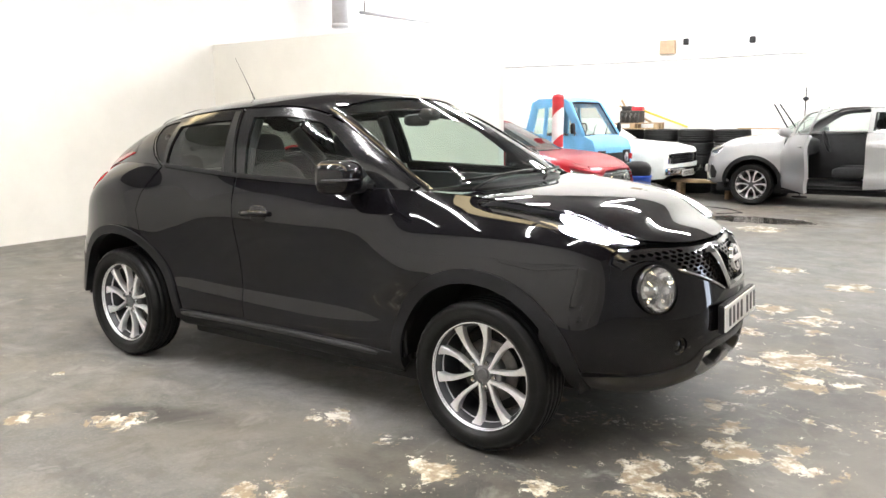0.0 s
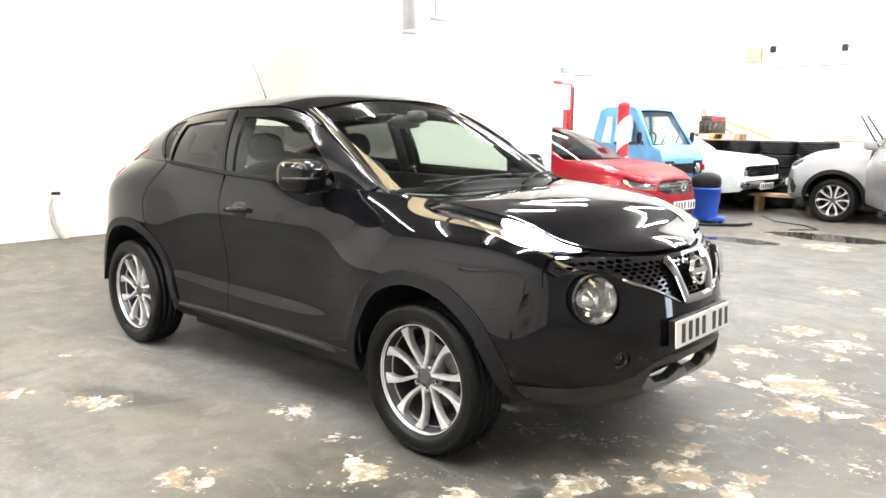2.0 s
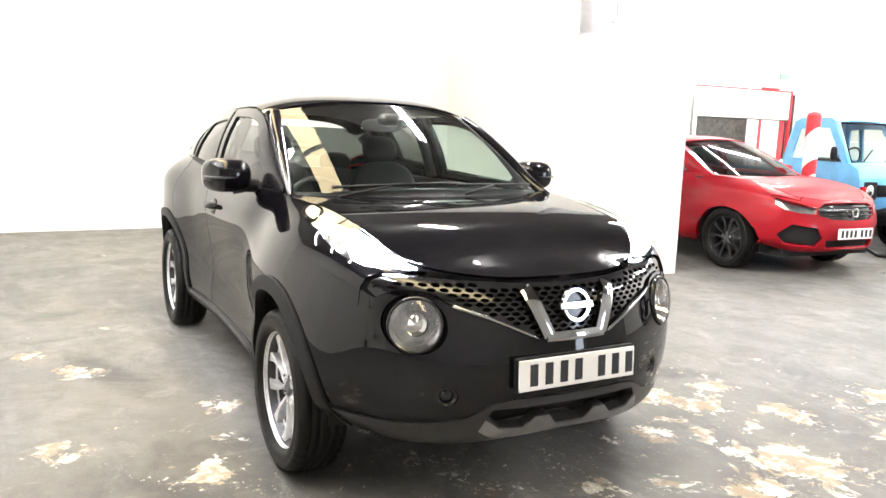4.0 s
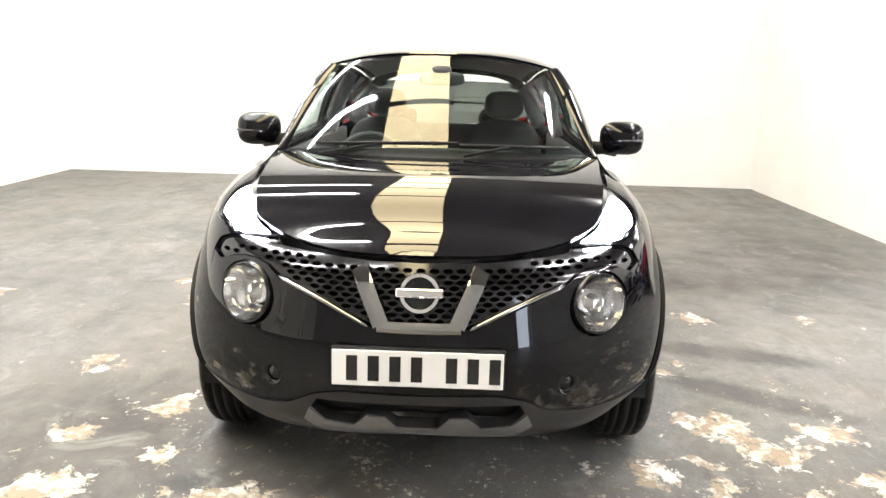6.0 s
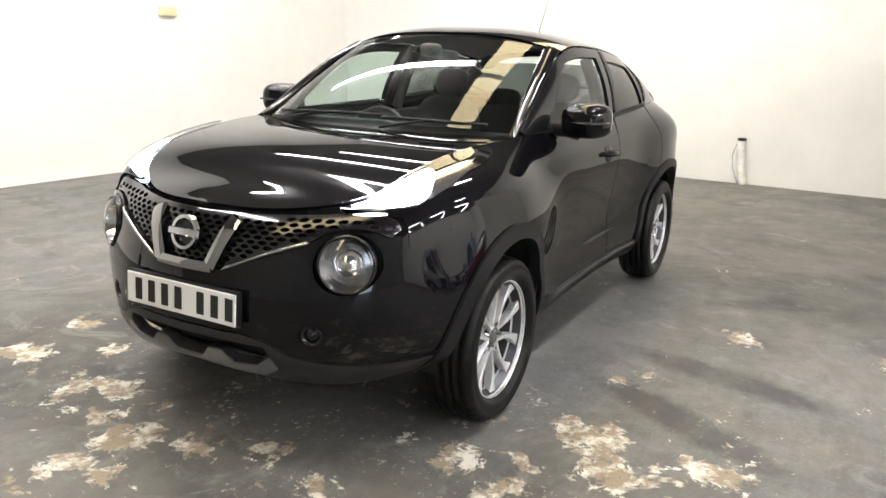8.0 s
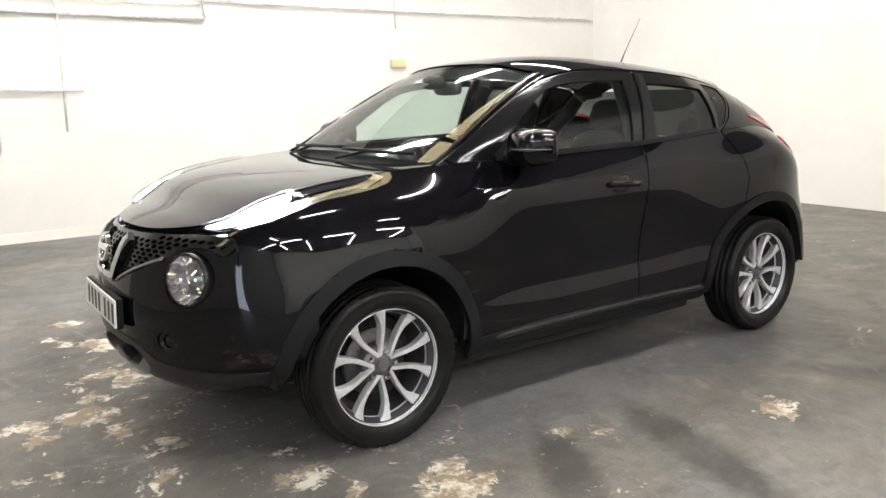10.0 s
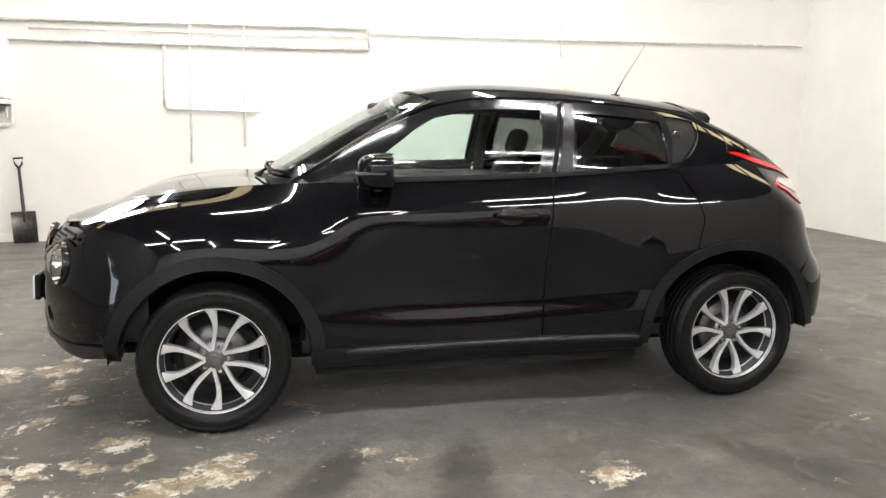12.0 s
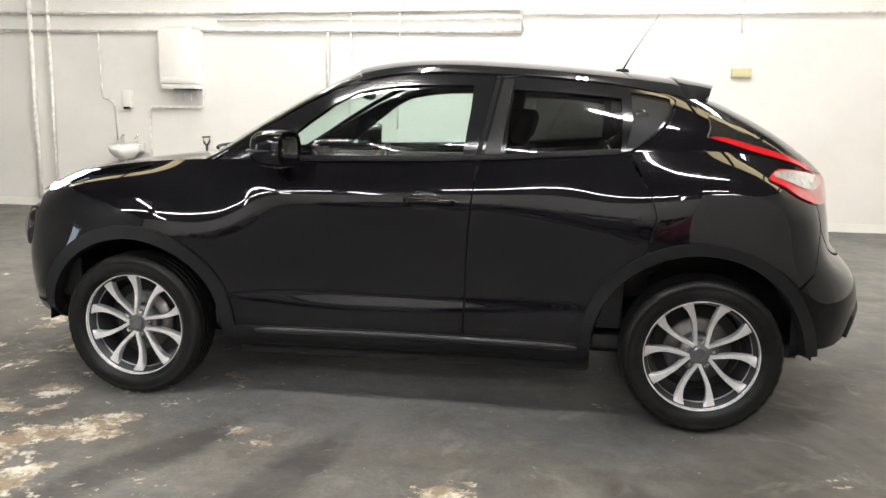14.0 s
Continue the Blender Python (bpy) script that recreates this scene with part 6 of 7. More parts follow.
        blob(bm, (0.5, sg * 0.83, 1.28), (0.03, 0.06, 0.09), 0.6, 8)
        part("door_mirror", bm, PLASTIC, t)
        for x in (0.55, -1.9):
            o = new("wheel", WHEEL["tyre"])
            o.parent, o.matrix_basis = t, Matrix.Translation((x, sg * 0.56, 0.27)) @ Matrix.Diagonal((0.81, 0.7, 0.81, 1))
    cube_part("grille_panel", (0.915, 0.935, -0.30, 0.30, 0.72, 0.88), PLASTIC, t, 0.005)
    cube_part("front_bumper", (0.93, 1.0, -0.66, 0.66, 0.42, 0.54), PLASTIC, t, 0.02)
    cube_part("load_bed", (-2.6, -0.85, -0.68, 0.68, 0.62, 0.70), BLUE, t, 0.01)
    for sg in (1, -1):
        cube_part("bed_side", (-2.6, -0.85, sg * 0.68 - 0.02, sg * 0.68 + 0.02, 0.70, 1.02), BLUE, t, 0.008)
    cube_part("chassis", (-2.5, 0.8, -0.35, 0.35, 0.32, 0.46), DARK, t, 0.02)
    bm = bmesh.new()
    blob(bm, (-0.25, 0, 0.85), (0.25, 0.5, 0.12), 0.5, 8)
    blob(bm, (-0.52, 0, 0.98), (0.07, 0.5, 0.22), 0.5, 8)
    part("bench_seat", bm, CLOTH, t)


def build_saloon():
    t = tagged(empty("saloon_car", pose(-2.95, 10.35, 0, 0, 0, -4)), "chalky white old saloon car with a square nose", "car")
    bm = bmesh.new()
    ring = []
    # nose and body as sections: x, half width, bottom, top
    secs = [(1.66, 0.70, 0.42, 0.84), (1.62, 0.76, 0.38, 0.90), (1.3, 0.80, 0.34, 0.96), (0.5, 0.82, 0.30, 1.02), (0.3, 0.82, 0.30, 1.04), (-1.6, 0.82, 0.30, 1.04), (-2.2, 0.78, 0.36, 0.98)]
    for x, h, z0, z1 in secs:
        pts = [(-h + 0.04, z0), (-h, z0 + 0.1), (-h, z1 - 0.14), (-h + 0.03, z1 - 0.05), (-h + 0.12, z1 - 0.01), (0, z1 + 0.015), (h - 0.12, z1 - 0.01), (h - 0.03, z1 - 0.05), (h, z1 - 0.14), (h, z0 + 0.1), (h - 0.04, z0)]
        ring.append([bm.verts.new((x, y, z)) for y, z in pts])
    for a, b in zip(ring, ring[1:]):
        for k in range(10):
            bm.faces.new((a[k], a[k + 1], b[k + 1], b[k]))
    bm.faces.new(ring[0])
    bm.faces.new(ring[-1][::-1])
    bmesh.ops.recalc_face_normals(bm, faces=bm.faces)
    part("body", bm, OLDWHITE, t, auto=True)
    bm = bmesh.new()
    ring = []
    for x, h, z in ((0.45, 0.74, 1.03), (-0.15, 0.60, 1.40), (-1.2, 0.60, 1.40), (-1.75, 0.72, 1.03)):
        ring.append([bm.verts.new((x, y, z + (0.02 if abs(y) < 0.1 else 0))) for y in (-h, 0, h)])
    for a, b in zip(ring, ring[1:]):
        for k in range(2):
            bm.faces.new((a[k], a[k + 1], b[k + 1], b[k]))
    for k in (0, 2):
        bm.faces.new([r[k] for r in ring])
    part("cabin", bm, OLDWHITE, t, auto=True)
    cube_part("grille", (1.655, 1.675, -0.48, 0.48, 0.62, 0.80), GLOSSBLACK, t, 0.005, label="black slatted grille")
    for z in (0.66, 0.70, 0.74, 0.78):
        cube_part("grille_slat", (1.67, 1.685, -0.47, 0.47, z - 0.006, z + 0.006), PLASTIC, t, 0.002)
    for sg in (1, -1):
        cube_part("headlamp", (1.65, 1.68, sg * 0.58 - 0.09, sg * 0.58 + 0.09, 0.63, 0.80), REFLECTOR, t, 0.012, label="square headlamp")
    cube_part("front_bumper", (1.66, 1.76, -0.78, 0.78, 0.44, 0.56), CHROME, t, 0.02, label="chrome bumper")
    plate = cube_part("number_plate", (1.765, 1.772, -0.26, 0.26, 0.40, 0.51), PLATEW, t, 0.002)
    for k in range(7):
        cube_part("bar", (1.772, 1.774, -0.22 + k * 0.066, -0.185 + k * 0.066, 0.416, 0.494), INK, plate, 0)
    for x in (1.0, -1.4):
        for sg in (1, -1):
            o = new("wheel", WHEEL["tyre"])
            o.parent, o.matrix_basis = t, Matrix.Translation((x, sg * 0.745, 0.28)) @ Matrix.Diagonal((0.84, 0.8, 0.84, 1))
            bm = bmesh.new()
            lathe(bm, [(0.001, 0.02), (0.09, 0.03), (0.15, 0.02), (0.19, 0.035), (0.2, 0.0)], 24, Matrix.Translation((x, sg * 0.79, 0.28)) @ Matrix.Rotation(0 if sg > 0 else math.pi, 4, "Z"))
            part("wheel_disc", bm, STEEL, t)
            # flat dark disc stands in for the shaded wheel opening
            bm = bmesh.new()
            lathe(bm, [(0.001, 0.0), (0.34, 0.0), (0.345, -0.02)], 28, Matrix.Translation((x, sg * 0.826, 0.32)) @ Matrix.Rotation(0 if sg > 0 else math.pi, 4, "Z"))
            part("arch_shade", bm, DARK, t)


def build_bay():
    # striped post
    p = tagged(empty("striped_post", pose(-2.35, 7.35, 0, 0, 0, 0) @ Matrix.Diagonal((0.86, 0.86, 0.95, 1.0))), "red and white striped round guard post", "post")
    cube_part("foot", (-0.12, 0.12, -0.12, 0.12, 0, 0.03), REDENAMEL, p)
    for z0, z1, m_ in ((0.03, 0.5, REDENAMEL), (0.5, 0.95, PLATEW), (0.95, 1.15, REDENAMEL), (1.15, 1.58, PLATEW), (1.58, 1.83, REDENAMEL)):
        bm = bmesh.new()
        rows = lathe(bm, [(0.103, z0), (0.103, z1)], 20, None, "z")
        for v in bm.verts:
            if 0.1 < v.co.z < 1.8:
                v.co.z += 0.9 * v.co.x      # the bands run aslant round the post
        part("band", bm, m_, p)
    bm = bmesh.new()
    lathe(bm, [(0.103, 1.83), (0.085, 1.865), (0.001, 1.885)], 16, None, "z")
    part("cap", bm, REDENAMEL, p)
    # roller door in a red frame on the rear wall
    b = tagged(empty("roller_door", pose(REAR + 0.1, 11.2, 0, 0, 0, 90)), "white roller door in a red frame on the rear wall", "board")
    cube_part("board", (-1.9, 0.66, -0.02, 0.02, 1.80, 2.34), PLATEW, b, 0.004)
    cube_part("rail", (-1.93, 0.72, -0.03, 0.03, 2.345, 2.37), REDENAMEL, b, 0.004)
    cube_part("rail", (-0.15, 0.30, -0.04, 0.04, 2.375, 2.41), REDENAMEL, b, 0.006)
    for x in (0.67, 0.74):
        cube_part("upright", (x, x + 0.045, -0.03, 0.03, 0, 2.34 if x < 0.7 else 2.3), REDENAMEL if x < 0.7 else ENGINE, b, 0.004)
    cube_part("upright", (-1.95, -1.90, -0.03, 0.03, 0, 2.34), PLATEW, b, 0.004)
    # dark sheet stands in for the shaded opening below the shutter
    cube_part("dark_opening_panel", (-1.9, 0.66, 0.03, 0.05, 0.5, 1.79), ENGINE, b, 0.004)
    cube_part("lower_panel", (-0.50, -0.20, -0.01, 0.02, 0.5, 1.78), PLATEW, b, 0.004)
    cube_part("lower_panel", (-0.19, -0.11, -0.01, 0.02, 0.5, 1.78), REDENAMEL, b, 0.004)
    cube_part("lower_panel", (-0.10, 0.40, -0.01, 0.02, 0.5, 1.78), PLATEW, b, 0.004)
    cube_part("lower_panel", (0.41, 0.56, -0.01, 0.02, 0.5, 1.78), REDENAMEL, b, 0.004)
    # blue tub with a hose
    v = tagged(empty("mop_tub", pose(-1.38, 8.2, 0, 0, 0, 15)), "blue plastic tub on castors with a dark lid", "tub")
    bm = bmesh.new()
    lathe(bm, [(0.001, 0.06), (0.17, 0.06), (0.185, 0.08), (0.225, 0.5), (0.235, 0.5), (0.235, 0.53), (0.2, 0.53)], 24, None, "z")
    part("tub", bm, TUBBLUE, v)
    bm = bmesh.new()
    blob(bm, (0, 0, 0.6), (0.22, 0.22, 0.15), 0.75, 12)
    part("lid", bm, PLASTIC, v)
    cube_part("base", (-0.22, 0.30, -0.16, 0.16, 0.03, 0.09), TUBBLUE, v, 0.02)
    for x, y in ((-0.17, -0.13), (-0.17, 0.13), (0.25, -0.13), (0.25, 0.13)):
        bm = bmesh.new()
        lathe(bm, [(0.001, -0.012), (0.028, -0.012), (0.03, 0), (0.028, 0.012), (0.001, 0.012)], 12, Matrix.Translation((x, y, 0.03)))
        part("castor", bm, RUBBER, v)
    bm = bmesh.new()
    pts = [(-1.52, 8.0, 0.62), (-1.68, 7.85, 0.55), (-1.74, 7.75, 0.3), (-1.68, 7.68, 0.08), (-1.45, 7.6, 0.025), (-1.1, 7.7, 0.025), (-0.75, 8.0, 0.025), (-0.7, 8.3, 0.025)]
    tube(bm, pts, 0.022, 8)
    tagged(part("hose", bm, PLASTIC), "dark flexible hose trailing on the floor", "hose")
    bm = bmesh.new()
    tube(bm, [(-1.0, 9.6, 0.008), (-0.6, 9.0, 0.008), (-0.1, 8.8, 0.008), (0.2, 8.4, 0.008), (-0.1, 8.1, 0.008)], 0.008, 6)
    tagged(part("cable", bm, PLASTIC), "thin dark cable lying on the floor", "cable")
    # stacked tyres
    for x, y, n in ((-2.78, 11.4, 5), (-2.1, 11.45, 5), (-1.42, 11.4, 5), (-0.74, 11.35, 5), (-0.06, 11.4, 4)):
        for k in range(n):
            o = tagged(new("tyre", WHEEL["tyre"]), "worn black tyre lying in a stack", "tyre", "stacked tyres")
            o.matrix_basis = pose(x + 0.02 * (k % 2), y, 0.12 + k * 0.239, 90, 0, 40 * k) @ Matrix.Diagonal((1, 1.11, 1, 1))
    # trestle, pallet, engine, poles
    g = tagged(empty("pallet", pose(-2.62, 11.4, 1.197, 0, 0, 8) @ Matrix.Diagonal((0.86, 0.8, 0.95, 1))), "rough wooden pallet on the stacked tyres", "pallet")
    for k in range(7):
        cube_part("board", (-0.58, 0.58, -0.4 + k * 0.125, -0.31 + k * 0.125, 0.11, 0.13), WOOD, g)
    for x in (-0.58, -0.05, 0.48):
        for y in (-0.4, -0.05, 0.3):
            cube_part("block", (x, x + 0.1, y, y + 0.1, 0.018, 0.11), WOOD, g)
    for y in (-0.4, -0.05, 0.3):
        cube_part("runner", (-0.58, 0.58, y, y + 0.1, 0, 0.018), WOOD, g)
    e = tagged(empty("engine_block", pose(-2.68, 11.4, 1.32) @ Matrix.Diagonal((0.86, 0.8, 0.78, 1))), "oily engine block with a red cover on the pallet", "engine")
    cube_part("block", (-0.26, 0.22, -0.18, 0.18, 0, 0.3), ENGINE, e, 0.02)
    cube_part("cover", (0.0, 0.24, -0.12, 0.12, 0.3, 0.40), REDENAMEL, e, 0.02)
    cube_part("head", (-0.24, 0.0, -0.12, 0.12, 0.3, 0.42), ENGINE, e, 0.015)
    for k in range(4):
        bm = bmesh.new()
        tube(bm, [(-0.2 + k * 0.11, -0.18, 0.22), (-0.2 + k * 0.11, -0.26, 0.16), (-0.2 + k * 0.11, -0.26, 0.03)], 0.022, 8)
        part("exhaust_pipe", bm, STEEL, e)
    bm = bmesh.new()
    tube(bm, [(-2.55, 11.6, 1.56), (-1.62, 11.5, 1.235)], 0.02, 8)
    tagged(part("pole", bm, YELLOW), "yellow painted pole leaning across the pallet", "pole")
    bm = bmesh.new()
    tube(bm, [(-3.1, 11.85, 1.78), (-2.75, 11.6, 1.33)], 0.025, 8)
    tagged(part("timber", bm, WOOD), "short length of timber leaning on the wall", "timber")
    bm = bmesh.new()
    tube(bm, [(-3.12, 11.8, 1.66), (-2.4, 11.65, 1.33)], 0.02, 8)
    tagged(part("timber", bm, WOOD), "thin length of timber leaning on the wall", "timber")
    c = bmesh.new()
    blob(c, (-0.25, 11.15, 0.52), (0.33, 0.22, 0.56), 0.7, 14)
    for q in c.verts:
        q.co.x += 0.06 * math.sin(9 * q.co.z + 5 * q.co.y)
        q.co.y += 0.05 * math.sin(13 * q.co.x + 4 * q.co.z)
        q.co.z = max(q.co.z, 0.0)
    tagged(part("tarpaulin", c, RUBBER), "crumpled black tarpaulin heaped by the tyres", "tarpaulin")
    bm = bmesh.new()
    box(bm, -0.62, 0.1, 11.2, 11.4, 1.197, 1.222, 0.004)
    tagged(part("plank", bm, WOOD), "wooden plank lying on the stacked tyres", "plank")
    w_ = tagged(empty("tall_stand", pose(0.48, 11.3, 0)), "thin dark stand with a small round head", "stand")
    bm = bmesh.new()
    tube(bm, [(0, 0, 0.02), (0, 0, 1.92)], 0.01, 8)
    part("rod", bm, PLASTIC, w_)
    bm = bmesh.new()
    blob(bm, (0, 0, 1.72), (0.05, 0.04, 0.035), 0.8, 10)
    part("head", bm, PLASTIC, w_)
    bm = bmesh.new()
    lathe(bm, [(0.001, 0.03), (0.12, 0.02), (0.13, 0.0), (0.001, 0.0)], 20, None, "z")
    part("foot", bm, PLASTIC, w_)
    # bucket
    k = tagged(empty("bucket", pose(-0.75, 10.35, 0.32)), "white plastic bucket with a wire handle", "bucket")
    bm = bmesh.new()
    lathe(bm, [(0.001, 0), (0.12, 0), (0.145, 0.27), (0.152, 0.27), (0.152, 0.285), (0.14, 0.285), (0.118, 0.01)], 24, None, "z")
    part("pail", bm, PLATEW, k)
    bm = bmesh.new()
    tube(bm, [(0.15 * math.cos(a), 0.02, 0.27 - 0.1 * math.sin(a)) for a in np.linspace(0, math.pi, 12)], 0.004, 6)
    part("handle", bm, STEEL, k)
    c = tagged(empty("low_bench", pose(-0.9, 10.4, 0)), "low dark timber bench on the floor", "bench")
    cube_part("top", (-0.6, 0.5, -0.15, 0.2, 0.27, 0.32), WOOD, c)
    for x in (-0.5, 0.35):
        cube_part("foot", (x, x + 0.08, -0.12, 0.17, 0, 0.27), WOOD, c)
    # things on the far wall
    tagged(cube_part("wall_box", (-2.36, -2.06, FAR - 0.12, FAR, 2.66, 2.92), CREAMBOX, None, 0.01), "cream wooden box fixed to the wall", "box")
    for x, z in ((-1.86, 2.88), (-0.62, 2.84)):
        d = tagged(empty("wall_sensor", pose(x, FAR, z)), "small dark alarm sounder fixed to the wall", "sensor")
        cube_part("case", (-0.05, 0.05, -0.08, 0, -0.06, 0.06), PLASTIC, d, 0.015)
        cube_part("back_plate", (-0.065, 0.065, -0.012, 0, -0.075, 0.075), PLATEW, d, 0.004)
    bm = bmesh.new()
    tube(bm, [(-6.2, FAR - 0.015, 2.56), (-4.6, FAR - 0.015, 2.55), (-3.1, FAR - 0.015, 2.54), (0.5, FAR - 0.015, 2.56)], 0.012, 6)
    tagged(part("wall_cable", bm, SILVERPL), "thin grey cable run along the wall", "cable")
    tagged(cube_part("exit_sign", (REAR, REAR + 0.03, 11.62, 11.90, 2.60, 2.72), mat("dull_green_sign", (0.2, 0.3, 0.24), 0.5), None, 0.004), "small dull green sign on the wall", "sign")
    # propped frame behind the silver car
    f = tagged(empty("propped_frame", pose(0.62, 9.85, 1.0)), "black bent tube frame raised over a bonnet", "frame")
    for dy in (0, 0.12):
        bm = bmesh.new()
        tube(bm, [(0.0 + dy, 0, 0.04), (-0.16 + dy, 0, 0.28), (-0.36 + dy * 0.7, 0, 0.62)], 0.012, 6)
        part("bar", bm, PLASTIC, f)


build_truck()
build_saloon()
build_bay()


# ---- pipe wall ----
PIPEM = mat("painted_pipe", (0.80, 0.785, 0.745), 0.5, vary=0.2, scale=12)
BOILERW = mat("boiler_white", (0.80, 0.79, 0.75), 0.35, vary=0.03, scale=5)
CERAMIC = mat("white_ceramic", (0.8, 0.8, 0.78), 0.15)


def pipe(name, pts, r, label, material=None):
    bm = bmesh.new()
    tube(bm, pts, r, 10)
    return tagged(part(name, bm, material or PIPEM), label, "pipe", "wall pipes")


def build_pipes():
    y = PIPES + 0.05
    pipe("water_pipe", [(7.2, y, 2.50), (3.9, y, 2.50), (-0.16, y, 2.53), (-0.18, y, 2.51), (-0.19, y, 2.28)], 0.022, "painted water pipe running along the wall")
    pipe("water_pipe", [(7.2, y, 2.28), (3.74, y, 2.285), (-0.19, y, 2.275)], 0.022, "painted water pipe running along the wall")
    pipe("water_pipe", [(3.6, y, 2.40), (-0.16, y, 2.42)], 0.012, "thin painted pipe running along the wall")
    pipe("water_pipe", [(-0.19, y, 2.47), (-2.6, y, 2.47), (-6.2, y, 2.49)], 0.015, "thin painted pipe running along the wall")
    pipe("drop_pipe", [(2.18, y, 2.28), (2.20, y, 1.56), (2.17, y, 1.53), (1.6, y, 1.525), (1.12, y, 1.515)], 0.016, "thin painted pipe dropping to an elbow")
    pipe("drop_pipe", [(1.885, y, 2.6), (1.93, y, 0.9)], 0.012, "thin upright painted pipe")
    pipe("drop_pipe", [(1.28, y, 2.7), (1.31, y, 1.1)], 0.012, "thin upright painted pipe")
    pipe("drop_pipe", [(-2.66, y, 2.9), (-2.68, y, 2.25)], 0.012, "short upright painted pipe")
    pipe("drop_pipe", [(6.16, y, 2.7), (6.2, y, 0.1)], 0.03, "upright painted pipe in the corner")
    pipe("drop_pipe", [(5.9, y, 2.7), (5.95, y, 0.1)], 0.022, "upright painted pipe in the corner")
    b = tagged(empty("wall_boiler", pose(4.05, PIPES, 1.56)), "white wall-hung boiler with pipes below", "boiler")
    cube_part("casing", (-0.23, 0.23, 0, 0.30, 0.06, 0.75), BOILERW, b, 0.02)
    cube_part("base_panel", (-0.22, 0.22, 0.02, 0.28, 0.0, 0.055), BOILERW, b, 0.01)
    cube_part("vent_slot", (-0.22, 0.06, 0.05, 0.284, -0.014, 0.002), PLASTIC, b, 0.003)
    cube_part("fascia", (-0.2, 0.2, 0.295, 0.304, 0.08, 0.14), BOILERW, b, 0.004)
    bm = bmesh.new()
    for x in (-0.18, -0.09, 0.0, 0.1):
        tube(bm, [(x, 0.12, 0.02), (x, 0.12, -0.15)], 0.011, 8)
    part("tail_pipes", bm, PIPEM, b)
    pipe("boiler_pipe", [(3.83, y, 2.25), (3.83, y, 1.36), (3.87, y, 1.335), (4.53, y, 1.33), (4.57, y, 1.3), (4.58, y, 0.45)], 0.018, "painted pipe looping below the boiler")
    pipe("basin_pipe", [(5.22, y, 2.28), (5.22, y, 1.5), (5.20, y, 1.44), (5.12, y, 1.42), (5.05, y, 1.38), (5.04, y, 0.9)], 0.014, "thin painted pipe dropping to the basin")
    s = tagged(empty("wash_basin", pose(4.85, PIPES, 0.0) @ Matrix.Diagonal((0.82, 1, 1, 1))), "small white wash basin with two taps", "basin")
    bm = bmesh.new()
    lathe(bm, [(0.02, 0.66), (0.12, 0.68), (0.20, 0.76), (0.215, 0.84), (0.20, 0.845), (0.185, 0.82), (0.1, 0.73), (0.001, 0.72)], 28, Matrix.Translation((0, 0.22, 0)) @ Matrix.Diagonal((1.1, 0.95, 1, 1)), "z")
    part("bowl", bm, CERAMIC, s)
    cube_part("back_ledge", (-0.22, 0.22, 0.0, 0.10, 0.76, 0.86), CERAMIC, s, 0.012)
    # grey panel on the wall below the bowl
    cube_part("under_panel", (-0.27, 0.27, 0.0, 0.015, 0.56, 0.74), SILVERPL, s, 0.004)
    for x in (-0.12, 0.12):
        bm = bmesh.new()
        tube(bm, [(x, 0.06, 0.86), (x, 0.06, 0.93), (x, 0.1, 0.945), (x, 0.13, 0.92)], 0.011, 8)
        lathe(bm, [(0.001, 0.975), (0.022, 0.97), (0.022, 0.95), (0.001, 0.945)], 10, Matrix.Translation((x, 0.06, 0)), "z")
        part("tap", bm, CHROME, s)
    bm = bmesh.new()
    tube(bm, [(0, 0.2, 0.68), (0, 0.2, 0.5), (0.05, 0.12, 0.46), (0.05, 0.02, 0.46)], 0.02, 8)
    part("waste_pipe", bm, PLATEW, s)
    d = tagged(empty("soap_dispenser", pose(4.86, PIPES, 1.30)), "white wall soap dispenser above the basin", "dispenser")
    cube_part("case", (-0.06, 0.06, 0, 0.10, 0.02, 0.24), BOILERW, d, 0.02)
    cube_part("lever", (-0.04, 0.04, 0.06, 0.11, 0.0, 0.03), PLASTIC, d, 0.006)
    h = tagged(empty("shovel", pose(3.76, PIPES + 0.12, 0, 4, 3, 0)), "dark shovel with a D handle leaning on the wall", "shovel")
    bm = bmesh.new()
    tube(bm, [(0, 0.005, 0.24), (0, 0, 0.40), (0, 0, 0.86)], [0.012, 0.02, 0.016], 8)
    part("shaft", bm, GUNMETAL, h)
    bm = bmesh.new()
    tube(bm, [(0, 0, 0.85), (-0.035, 0, 0.90), (-0.05, 0, 0.965), (0.05, 0, 0.965), (0.035, 0, 0.90), (0, 0, 0.85)], 0.012, 8)
    part("grip", bm, PLASTIC, h)
    bm = bmesh.new()
    rows = [[bm.verts.new((-0.13 + 0.26 * k / 8, 0.03 * ((k - 4) / 4) ** 2 + dy, z)) for k in range(9)] for dy, z in ((-0.003, 0.0), (-0.003, 0.36), (0.003, 0.36), (0.003, 0.0))]
    for q in range(4):
        for k in range(8):
            bm.faces.new((rows[q][k], rows[q][k + 1], rows[(q + 1) % 4][k + 1], rows[(q + 1) % 4][k]))
    part("blade", bm, STEEL, h)
    tagged(cube_part("alarm_box", (-2.82, -2.60, PIPES, PIPES + 0.06, 1.76, 1.86), mat("pale_yellow_plastic", (0.62, 0.58, 0.35), 0.5), None, 0.008), "pale yellow plastic box on the wall", "box")
    bm = bmesh.new()
    box(bm, -6.3, 7.29, PIPES, PIPES + 0.012, 0, 0.10)
    tagged(part("baseboard", bm, BOILERW, smooth=False), "low pale painted skirting along the wall", "skirting", kind="structure")


build_pipes()


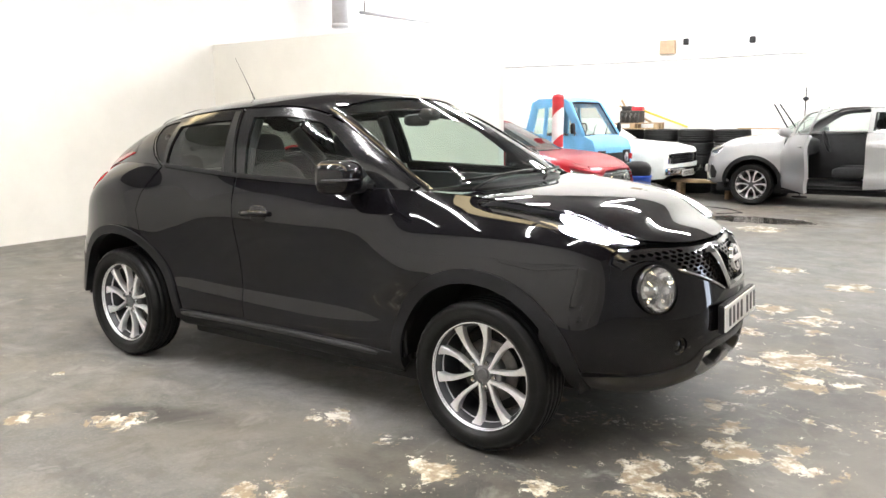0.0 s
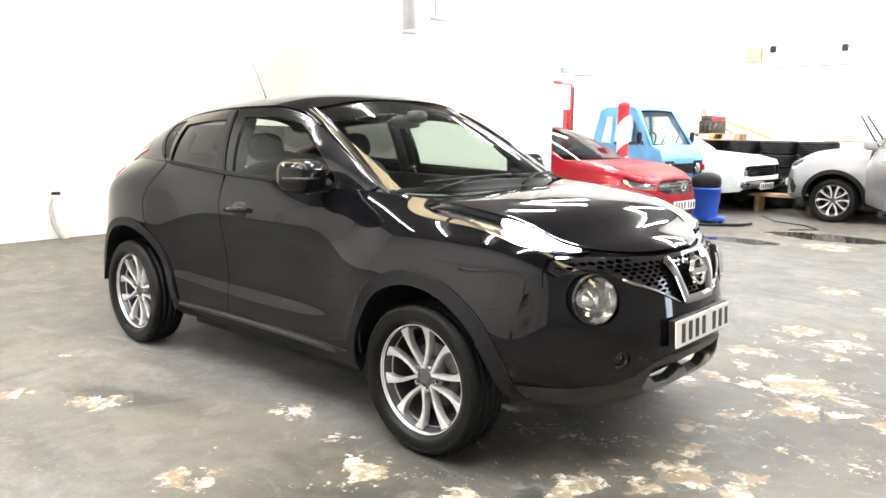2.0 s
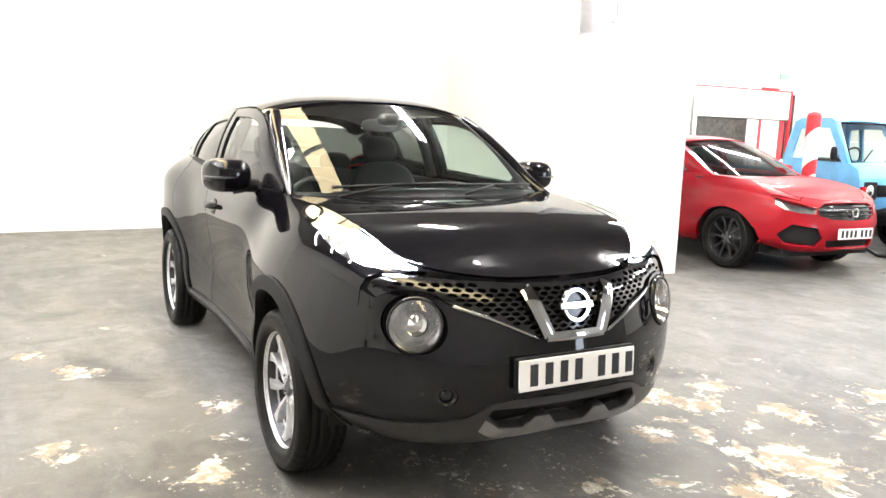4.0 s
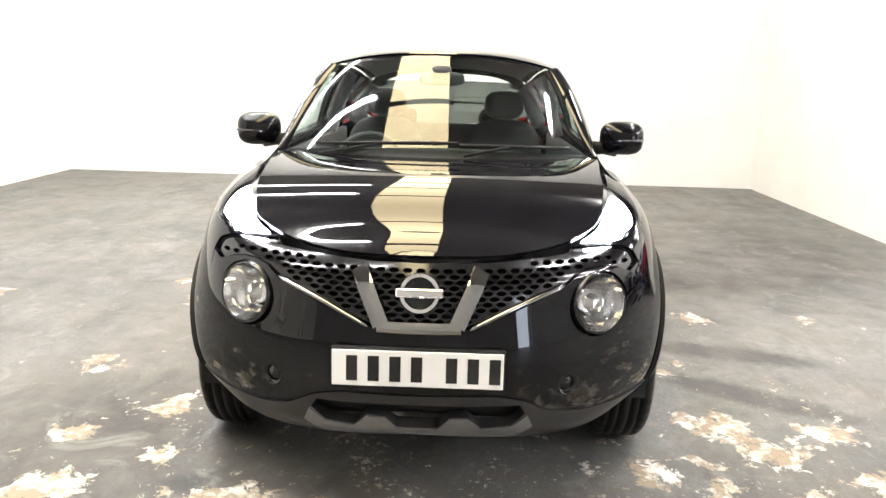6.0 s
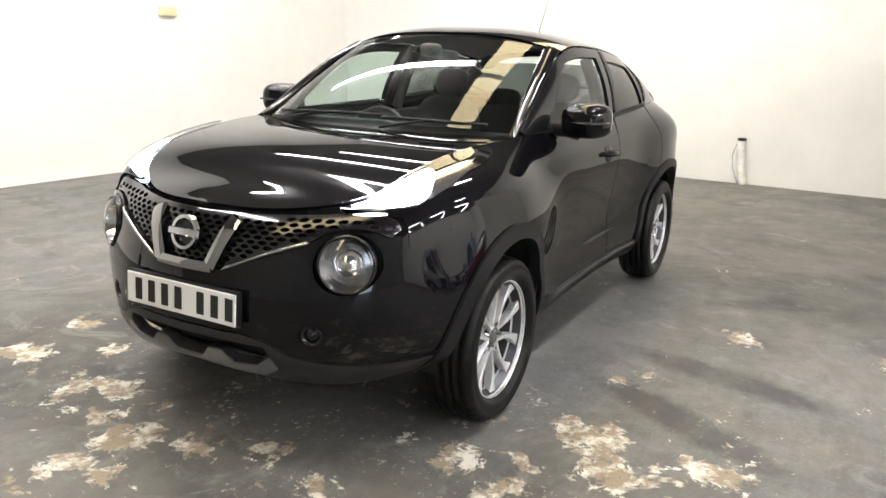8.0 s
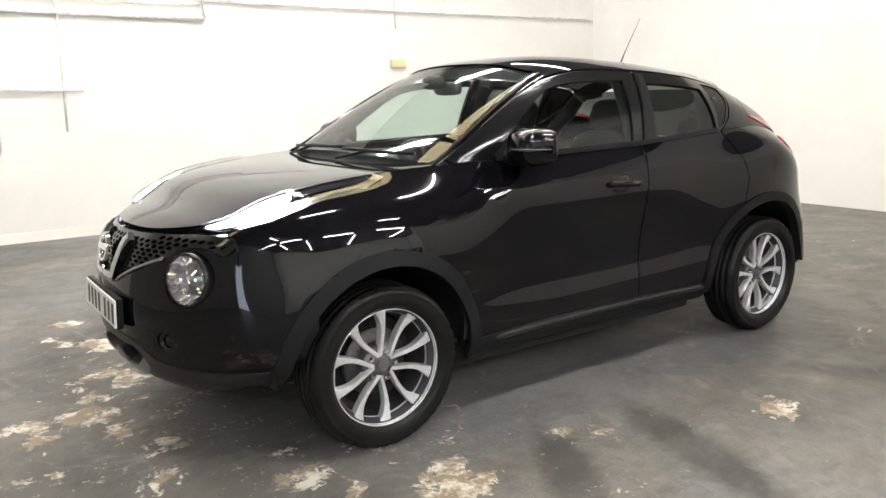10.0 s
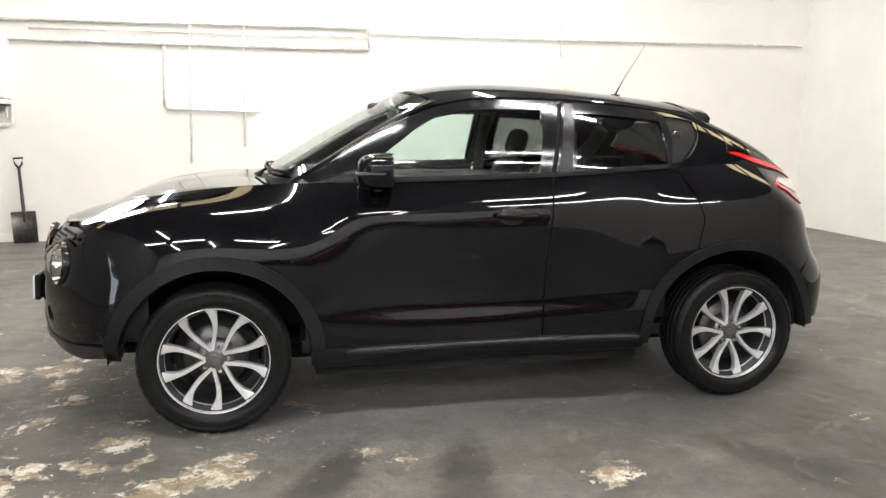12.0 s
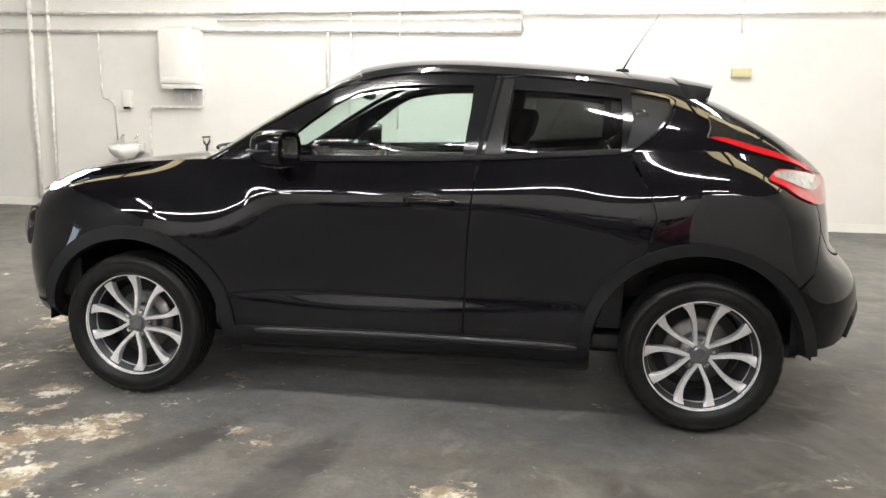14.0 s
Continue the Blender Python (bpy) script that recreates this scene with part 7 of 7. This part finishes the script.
# ---- hanging duct over the partition ----
FLUE = mat("pale_flue_metal", (0.60, 0.60, 0.61), 0.45, 0.3, vary=0.06, scale=9)
def build_duct():
    d = tagged(empty("hanging_duct", pose(-5.8, 6.3, 2.92)), "grey round flue pipe hanging from the ceiling", "duct")
    bm = bmesh.new()
    tube(bm, [(0, 0, 0), (0, 0, CEIL - 2.92)], 0.13, 20)
    part("flue", bm, FLUE, d)
    bm = bmesh.new()
    lathe(bm, [(0.13, 0.0), (0.14, 0.0), (0.14, 0.06), (0.13, 0.06)], 20, None, "z")
    part("collar", bm, FLUE, d)
    r = tagged(empty("hanging_rail", pose(-5.7, 6.7, 3.2)), "thin grey rail hung from the ceiling on rods", "rail")
    bm = bmesh.new()
    tube(bm, [(0, 0, 0), (0.1, 2.0, 0.0)], 0.025, 8)
    part("rail", bm, SILVERPL, r)
    for y in (0.1, 1.95):
        bm = bmesh.new()
        tube(bm, [(0.05 * y, y, 0), (0.05 * y, y, CEIL - 3.2)], 0.008, 6)
        part("rod", bm, STEEL, r)
    cube_part("drop_bracket", (0.07, 0.13, 1.92, 2.0, -0.3, 0.0), SILVERPL, r, 0.01)

    k = tagged(empty("drain_pipe", pose(REAR + 0.06, 0.66, 0)), "short bent white drain pipe with a dark open top", "pipe")
    bm = bmesh.new()
    tube(bm, [(0, -0.01, 0.56), (0, -0.01, 0.4), (0, 0.01, 0.22), (0.0, 0.05, 0.08), (0.0, 0.07, 0.0)], 0.048, 16)
    part("bend", bm, PIPEM, k)
    bm = bmesh.new()
    lathe(bm, [(0.036, 0.545), (0.05, 0.545), (0.052, 0.56), (0.05, 0.575), (0.001, 0.57)], 20, Matrix.Translation((0, -0.01, 0)), "z")
    part("rim", bm, PLASTIC, k, "dark open pipe rim")
    bm = bmesh.new()
    tube(bm, [(0, -0.06, 0.5), (0, -0.10, 0.36), (0, -0.08, 0.2), (0, -0.03, 0.07), (0.01, 0.0, 0.01)], 0.008, 6)
    part("wire", bm, SILVERPL, k)


build_duct()
